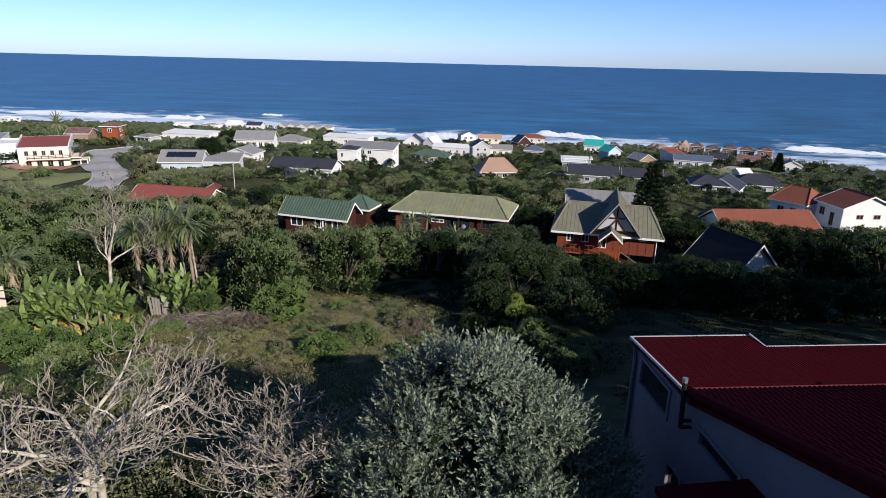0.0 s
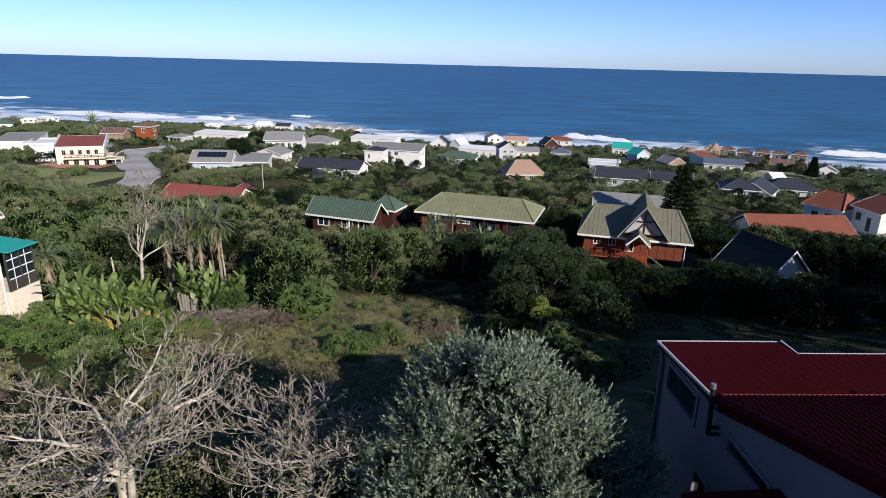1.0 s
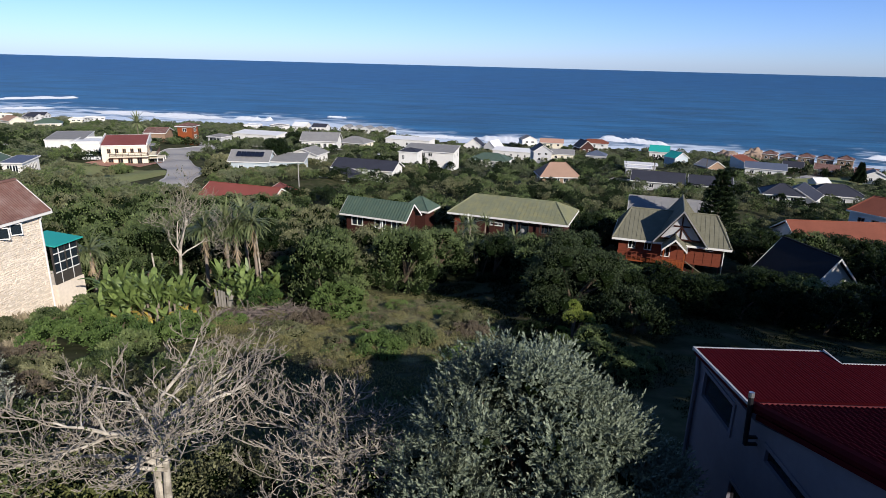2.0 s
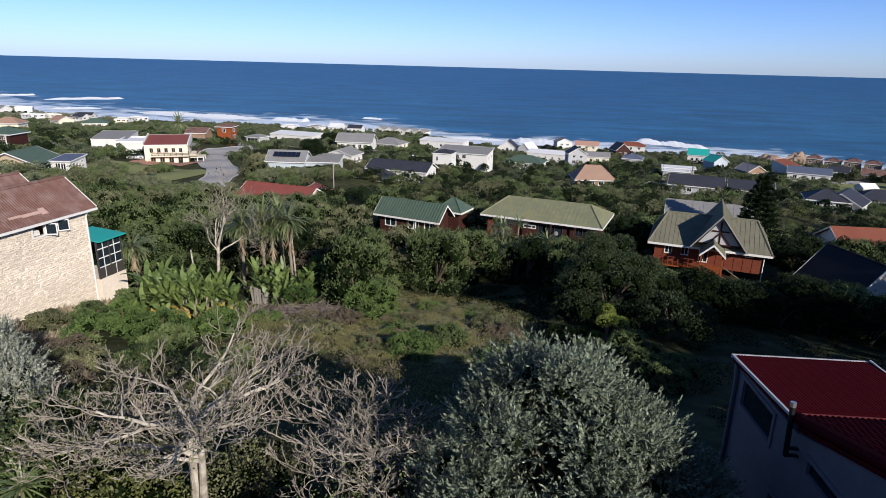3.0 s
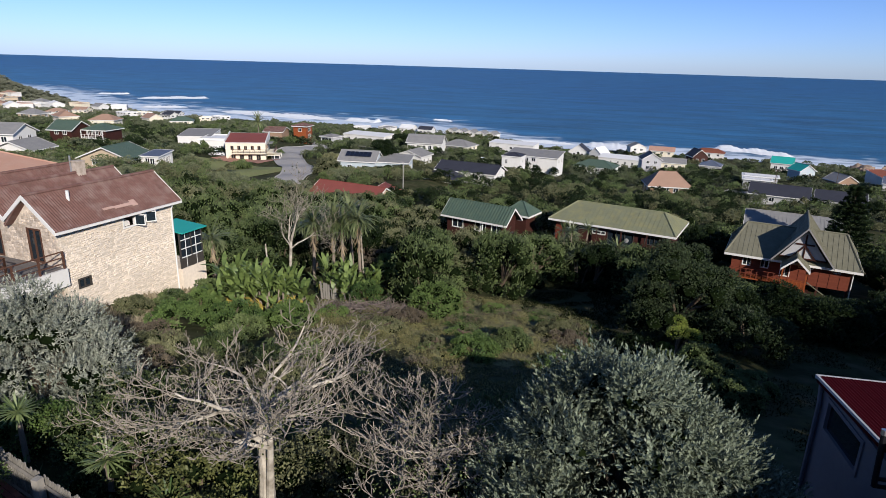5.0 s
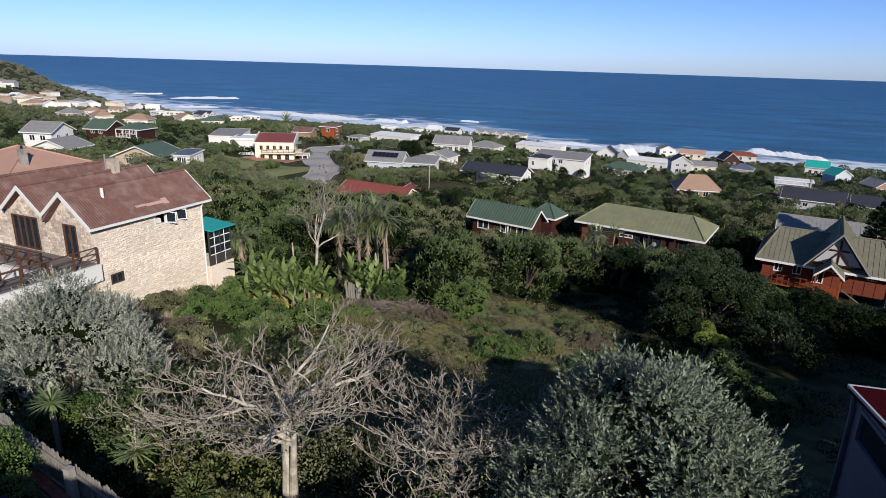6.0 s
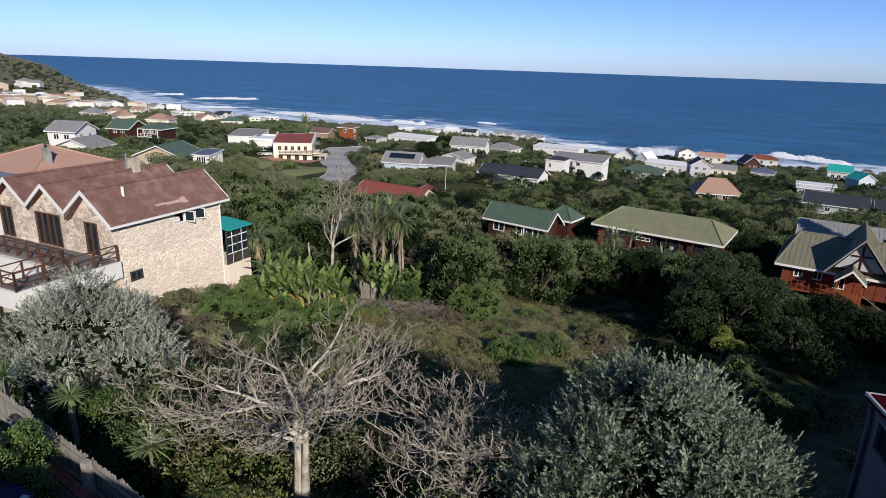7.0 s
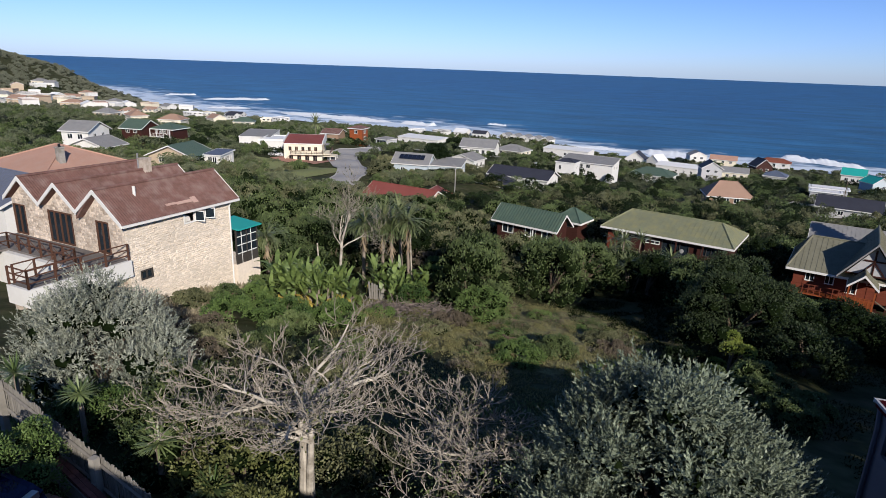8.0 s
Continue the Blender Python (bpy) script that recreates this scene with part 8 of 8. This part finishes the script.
d_ob, d_tips = umbrella_tree("bushy leafless shrub of grey twigs", -4.6, 13.2, 34.4, 713, 2.4, 0.08, 8, 1.7, 0.7, 1)
leaf_scatter(d_ob, np.random.default_rng(5), d_tips[::4], 3, 0.12, 0.06, "leaf_olive")
d_ob, d_tips = umbrella_tree("sprawling bare branches over the shrubs", -9.8, 11.0, 35.0, 714, 2.2, 0.08, 7, 1.9, 0.75, 1)
leaf_scatter(d_ob, np.random.default_rng(4), d_tips[::2], 4, 0.16, 0.075, "leaf_yellow")
d_ob, d_tips = umbrella_tree("thin bare shrub beneath the silver tree", -2.4, 9.4, 35.0, 715, 2.1, 0.06, 7, 1.3, 0.6, 1)
leaf_scatter(d_ob, np.random.default_rng(6), d_tips[::2], 4, 0.14, 0.065, "leaf_mid")

# leafy undergrowth between the trunks
for i, (x, y, r, h, m) in enumerate(((-8.4, 9.6, 1.5, 2.3, "leaf_yellow"), (-10.6, 10.4, 1.6, 2.6, "leaf_mid"), (-4.6, 9.1, 1.2, 1.7, "leaf_mid"), (-3.4, 9.8, 1.3, 1.9, "leaf_olive"), (-12.6, 11.6, 1.6, 2.6, "leaf_mid"), (-1.8, 9.9, 1.2, 1.6, "leaf_mid"),
                                     (-9.6, 12.6, 1.6, 2.4, "leaf_olive"), (-6.8, 12.8, 1.5, 2.0, "leaf_olive"), (-13.6, 13.6, 1.6, 2.4, "leaf_mid"), (-3.6, 14.4, 1.4, 2.2, "leaf_olive"), (-14.8, 11.2, 1.3, 2.0, "leaf_bright"), (-7.2, 8.6, 1.2, 1.5, "leaf_yellow"),
                                     (-11.4, 14.8, 1.4, 1.8, "leaf_dry"), (3.6, 12.2, 1.0, 1.6, "leaf_dark"), (-19.6, 17.5, 1.5, 2.0, "leaf_dry"), (-21.5, 19.0, 1.4, 1.8, "leaf_olive"))):
    shrub({"leaf_yellow": "sparse yellow-green shrub under the bare tree", "leaf_mid": "green leafy shrub in the garden", "leaf_olive": "olive scrub between the bare trunks", "leaf_bright": "bright green garden shrub", "leaf_dry": "dry brownish garden scrub", "leaf_dark": "dark shaded garden shrub"}[m],
          x, y, r, h * 0.8, m, 720 + i, 16, 210, 0.085, group="garden undergrowth")
shrub("clipped green bush beside the parked car", -12.4, 7.2, 1.15, 2.3, "leaf_bright", 741, 14, 520, 0.06)

for i, (x, y, z, L) in enumerate(((-16.6, 10.4, 37.0, 0.62), (-14.0, 10.3, 37.0, 0.55), (-10.6, 9.6, 36.8, 0.62), (-8.3, 8.8, 36.8, 0.55), (-11.4, 10.2, 36.5, 0.5))):
    rosette("spiky green yucca behind the slatted fence", x, y, gh(x, y), 750 + i, 70, L, 0.05, z - gh(x, y))


# ---- slatted fence, brick edging, paved pad and the car ----
def slat_fence():
    ob = thing("fence", "weathered grey slatted fence with concrete posts", "fence", pose(-15.6, 9.4, 0))
    a, b = Vector((0, 0, 0)), Vector((7.4, -1.9, 0))
    L = (b - a).length
    n = 132
    me = bm_mesh("slat", boxes((-0.021, 0.021, -0.01, 0.01, -1.0, 0)), MAT["fence_wood"])
    yaw = math.degrees(math.atan2(b.y, b.x))
    rg = np.random.default_rng(9)
    for i in range(n):
        p = a.lerp(b, (i + 0.5) / n)
        top = 37.55 + rg.normal(0, 0.035) - 0.25 * i / n
        part("slat", me, None, ob, at=pose(p.x, p.y, top, rg.normal(0, 0.8), rg.normal(0, 0.8), yaw))
    nrm = Vector((-b.y, b.x, 0)).normalized()
    for h in (0.2, 0.8):
        bm = bmesh.new()
        q, r = a - nrm * 0.04, b - nrm * 0.04
        tube(bm, [(q.x, q.y, 37.55 - h), (r.x, r.y, 37.3 - h)], [0.04, 0.04], 4)
        part("rail", bm, MAT["fence_wood"], ob)
    for t in (0.02, 0.35, 0.66, 0.99):
        p = a.lerp(b, t) - nrm * 0.14
        part("post", boxes((p.x - 0.08, p.x + 0.08, p.y - 0.08, p.y + 0.08, 35.2, 37.6 - 0.25 * t)), MAT["concrete"], ob)


slat_fence()


def parking_pad():
    z = 36.75
    bm = boxes((-16.5, -8.2, 2.0, 7.4, 34.8, z))
    tagged(new("pavement", bm_mesh("pavement", bm, MAT["paving"])), "red-brown brick parking pad", "pavement", kind="structure")
    ob = thing("brick_edging", "low red brick edging round the parking pad", "edging", pose(-13.9, 8.7, z - 0.06, 0, 0, -17))
    me = bm_mesh("brick", boxes((0, 0.215, -0.055, 0.055, 0, 0.1)), surface("red_brick", (0.17, 0.07, 0.058), 0.9, vary=0.3, grain=12, patch=1, per_object=0.6))
    for i in range(24):
        for k in range(2):
            part("brick", me, None, ob, at=pose(i * 0.225 + 0.1 * k, 0.12 * k, 0.0))
    part("edging_base", boxes((0, 5.5, -0.08, 0.2, -0.5, -0.005)), MAT["concrete"], ob)


parking_pad()


def car(label, x, y, z, yaw, paint, L=4.2, W=1.75, H=1.45):
    """A small hatchback: shaped body, cabin glass, wheels, lamps."""
    ob = thing("car", label, "car", pose(x, y, z, 0, 0, yaw))
    prof = [(-L / 2, 0.3), (-L / 2 + 0.05, 0.75), (-L / 2 + 0.25, 0.95), (L / 2 - 1.1, 0.92), (L / 2 - 0.2, 0.72), (L / 2, 0.55), (L / 2 - 0.05, 0.28)]

    def loft(profile, widths):
        bm = bmesh.new()
        rings = []
        for s, inset in ((-1, 0.10), (-1, 0.0), (1, 0.0), (1, 0.10)):
            rings.append([bm.verts.new((px * (1 - inset * 0.12), s * (wd / 2 - inset), pz - (inset * 0.35 if pz > 0.5 else -inset * 0.2))) for (px, pz), wd in zip(profile, widths)])
        n = len(profile)
        for a, b in zip(rings, rings[1:]):
            for i in range(n):
                bm.faces.new((a[i], a[(i + 1) % n], b[(i + 1) % n], b[i]))
        bm.faces.new(rings[0][::-1])
        bm.faces.new(rings[-1])
        bmesh.ops.bevel(bm, geom=list(bm.edges), offset=0.11, segments=3, affect="EDGES")
        return bm

    body = part("body", loft(prof, [W] * 7), MAT[paint], ob)
    cab = [(-L / 2 + 0.3, 0.93), (-L / 2 + 0.75, H - 0.06), (-0.2, H), (0.5, H - 0.05), (L / 2 - 1.05, 0.9)]
    part("cabin_glass", loft(cab, [W - 0.16, W - 0.34, W - 0.36, W - 0.36, W - 0.16]), MAT["glass"], ob)
    roof_p = [(-L / 2 + 0.72, H - 0.05), (-L / 2 + 0.8, H + 0.0), (-0.2, H + 0.03), (0.45, H - 0.0), (0.52, H - 0.06)]
    part("roof", loft(roof_p, [W - 0.36] * 5), MAT[paint], ob)
    for sx in (-L / 2 + 0.75, L / 2 - 0.8):
        for s in (-1, 1):
            bm = bmesh.new()
            bmesh.ops.create_cone(bm, cap_ends=True, segments=18, radius1=0.31, radius2=0.31, depth=0.2, matrix=pose(sx, s * (W / 2 - 0.1), 0.31, 90))
            w = part("wheel", bm, MAT["tyre"], ob)
            bm = bmesh.new()
            bmesh.ops.create_cone(bm, cap_ends=True, segments=12, radius1=0.19, radius2=0.17, depth=0.215, matrix=pose(sx, s * (W / 2 - 0.1), 0.31, 90))
            part("rim", bm, MAT["pipe"], w)
    for s in (-1, 1):
        part("headlight", boxes((L / 2 - 0.22, L / 2 - 0.06, s * 0.6 - 0.16, s * 0.6 + 0.16, 0.56, 0.7)), MAT["pipe"], ob)
        part("tail_light", boxes((-L / 2 - 0.005, -L / 2 + 0.1, s * 0.66 - 0.1, s * 0.66 + 0.1, 0.6, 0.85)), MAT["deep_red"], ob)
        part("mirror", boxes((0.75, 0.9, s * (W / 2 + 0.02) - 0.07, s * (W / 2 + 0.02) + 0.07, 0.9, 1.02)), MAT[paint], ob)
    return ob


car("dark blue car parked beside the slatted fence", -12.7, 5.75, 36.76, 8, "car_paint")
car("white car parked on the street", -62.0, 196.0, gh(-62, 196) + 0.15, 12, "white_paint", 4.6)
car("white car parked in front of the flat-roofed house", -99.5, 139.5, gh(-99.5, 139.5) + 0.1, 20, "white_paint")
car("white pickup parked near the charcoal-roofed house", -36.0, 182.0, gh(-36, 182) + 0.1, 8, "white_paint", 4.8)
car("dark car parked in the paved driveway", -67.0, 140.5, gh(-67, 140.5) + 0.2, 70, "car_paint")


def pole(label, x, y, h, r, mat, arm=0.0, name="pole", lean=(0, 0)):
    ob = thing(name, label, "pole", pose(x, y, gh(x, y)))
    bm = bmesh.new()
    tube(bm, [(0, 0, -0.4), (lean[0], lean[1], h)], [r, r * 0.75], 8)
    part("shaft", bm, MAT[mat], ob)
    if arm:
        bm = bmesh.new()
        tube(bm, [(0, 0, h - 0.1), (arm * 0.6, 0, h + 0.25), (arm, 0, h + 0.2)], [r * 0.6, r * 0.5, r * 0.5], 6)
        part("arm", bm, MAT[mat], ob)
        part("lamp_head", boxes((arm - 0.1, arm + 0.5, -0.12, 0.12, h + 0.12, h + 0.26)), MAT["grey_roof"], ob)


pole("pale street lamp behind the red-roofed house", -38.4, 112.0, 6.2, 0.09, "kerb", -0.8, "street_lamp")
pole("leaning pale pole among the palms", -17.4, 41.5, 6.4, 0.07, "pale_bark", 0, "pole", (-0.5, 0.2))
pole("timber pole behind the banana plants", -22.9, 37.0, 3.4, 0.07, "pale_bark", 0, "pole", (-0.25, 0))
pole("timber telephone pole near the village lane", 46.5, 190.0, 7.0, 0.12, "bark")
pole("thin timber pole on the grassy slope", 70.0, 215.0, 6.0, 0.1, "bark")


def small_fence(x, y, yaw, n):
    ob = thing("fence", "short grey timber fence among the shrubs", "fence", pose(x, y, gh(x, y), 0, 0, yaw))
    me = bm_mesh("slat", boxes((-0.07, 0.07, -0.015, 0.015, -0.2, 1.2)), MAT["fence_wood"])
    rg = np.random.default_rng(3)
    for i in range(n):
        part("slat", me, None, ob, at=pose(i * 0.16, 0, rg.normal(0, 0.05), 0, rg.normal(0, 2), 0))
    part("rail", boxes((-0.1, n * 0.16, 0.015, 0.06, 0.7, 0.8)), MAT["fence_wood"], ob)


small_fence(-18.4, 36.2, 10, 7)

# solar panels on the pale blue house
for i in range(6):
    ob = new("solar_panel", bm_mesh("solar_panel", boxes((-0.5, 0.5, -0.85, 0.85, 0, 0.05)), MAT["solar"]))
    ob.matrix_basis = pose(-59.5, 141.0, 18.4, 0, 0, 6) @ pose(-2.6 + i * 1.08, -1.9, 5.05, 29.7)
    tagged(ob, "dark blue solar panel on the grey roof", "solar panel", "solar panels on the roof")

# ================= pieces: stones and roof tiles, last =================
def stone_facing():
    """Rubble stones of the long wall: course by course, round the windows."""
    rg = np.random.default_rng(77)
    shapes = []
    for k in range(14):
        w, h = rg.uniform(0.13, 0.36), rg.uniform(0.095, 0.125)
        bm = bmesh.new()
        box(bm, 0, 0.07, 0.0, w, 0, h)
        for v in bm.verts:
            v.co += Vector(rg.normal(0, 0.017, 3))
        bmesh.ops.bevel(bm, geom=[e for e in bm.edges if min(v.co.x for v in e.verts) > 0.04], offset=0.018, segments=1, affect="EDGES")
        shapes.append((w, bm_mesh("stone", bm, MAT["stone"])))
    rest_v, rest_f = [], []
    placed = 0
    z = -1.5
    row = 0
    while z < STONE_H - 0.16:
        y = 0.02
        while y < STONE_L - 0.1:
            w, me = shapes[rg.integers(0, 14)]
            if y + w > STONE_L - 0.01:
                break
            hit = any(y < o[0] + o[2] + 0.02 and y + w > o[0] - 0.02 and z < o[1] + o[3] + 0.02 and z + 0.12 > o[1] - 0.02 for o in STONE_WINS)
            if not hit:
                depth = rg.normal(0, 0.012)
                if placed < 300 and 3.0 < z < 4.9:
                    part("stone", me, None, stone_side, at=Matrix.Translation((-0.05 + depth, y, z)))
                    placed += 1
                else:
                    o = len(rest_v)
                    rest_v += [tuple(v.co + Vector((-0.05 + depth, y, z))) for v in me.vertices]
                    rest_f += [tuple(i + o for i in p.vertices) for p in me.polygons]
                y += w + 0.018
            else:
                y += 0.12
        z += 0.13
        row += 1
    ob = part("rubble", mesh_of("rubble", rest_v, rest_f, MAT["stone"]), None, stone_side)
    ob["kind"] = "stuff"


def gable_facing():
    """Weathered stones on the gabled front, up to the slopes of the three roofs and round the doors."""
    rg = np.random.default_rng(78)
    W3, G, RISE, doors = STONE_FRONT
    vs, fs = [], []
    z = 0.2
    while z < STONE_H + RISE - 0.3:
        h = rg.uniform(0.13, 0.2)
        x = -W3 + 0.02
        while x < -0.1:
            w = rg.uniform(0.18, 0.46)
            for e in (x, x + w):
                apart = abs((e % G) - G / 2)
                low = STONE_H + RISE * (1 - apart / (G / 2)) - 0.12
                if z + h > low:
                    break
            else:
                u = x + W3
                if x + w < -0.02 and not any(u < o[0] + o[2] + 0.03 and u + w > o[0] - 0.03 and z < o[1] + o[3] + 0.03 and z + h > o[1] - 0.03 for o in doors):
                    o, d = len(vs), 0.035 + rg.uniform(-0.012, 0.015)
                    j = rg.normal(0, 0.012, (8, 2))
                    for k, (a, c, dep) in enumerate(((0, 0, 0), (w, 0, 0), (w, h, 0), (0, h, 0), (0.015, 0.015, d), (w - 0.015, 0.015, d), (w - 0.015, h - 0.015, d), (0.015, h - 0.015, d))):
                        vs.append((x + a + j[k, 0], 0.006 - dep, z + c + j[k, 1]))
                    fs += [tuple(o + i for i in q) for q in ((4, 5, 6, 7), (0, 1, 5, 4), (1, 2, 6, 5), (2, 3, 7, 6), (3, 0, 4, 7))]
            x += w + 0.015
        z += h + 0.015
    part("rubble", mesh_of("rubble", vs, fs, MAT["old_stone"]), None, stone)["kind"] = "stuff"


stone_facing()
gable_facing()


def red_tiles():
    """Pressed metal roof tiles: a waved pan with a step at its lower edge."""
    zA, zE, zF, yE, yF = RED
    tw, tl = 0.22, 0.3

    def tile(length, lip=0.034, waves=2, amp=0.015):
        vs, fs = [], []
        n = 12
        for j in range(n + 1):
            hgt = amp + amp * math.cos(2 * waves * math.pi * j / n)
            vs += [(tw * j / n, 0, hgt + lip), (tw * j / n, -length, hgt), (tw * j / n, 0, hgt + 0.003), (tw * j / n, 0, hgt + lip)]
        for j in range(n):
            a = 4 * j
            fs.append((a, a + 4, a + 5, a + 1))
            if lip > 0.01:
                fs.append((a + 2, a + 6, a + 7, a + 3))
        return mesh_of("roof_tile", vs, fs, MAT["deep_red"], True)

    me, flat = tile(tl), tile(tl, 0.0, 3, 0.008)
    slopes = [((0.05, 11.9, yE - 0.02, yF, zE, zF), 240), ((0.03, 3.12, 0.03, yE + 0.03, zA, zE), 60), ((3.11, 11.95, -0.68, yE + 0.03, zA + 0.05, zE), 0)]
    rest_v, rest_f = [], []
    for (x0, x1, ya, yb, za, zb), quota in slopes:
        ang = math.degrees(math.atan2(zb - za, ya - yb))
        L = math.hypot(zb - za, ya - yb)
        rows = int(L / tl)
        placed = 0
        piece = me if yb == yF else flat
        for r in range(rows):
            t = r * tl / L
            y, z = ya + (yb - ya) * t, za + (zb - za) * t
            for i in range(int((x1 - x0) / tw)):
                m = pose(x0 + i * tw, y, z - 0.01, -ang)
                if placed < quota and i < 24:
                    part("roof_tile", piece, None, red_roof, at=m)
                    placed += 1
                else:
                    o = len(rest_v)
                    rest_v += [tuple(m @ v.co) for v in piece.vertices]
                    rest_f += [tuple(k + o for k in p.vertices) for p in piece.polygons]
    ob = part("roof_tiles", mesh_of("roof_tiles", rest_v, rest_f, MAT["deep_red"], True), None, red_roof)
    ob["kind"] = "stuff"


red_tiles()
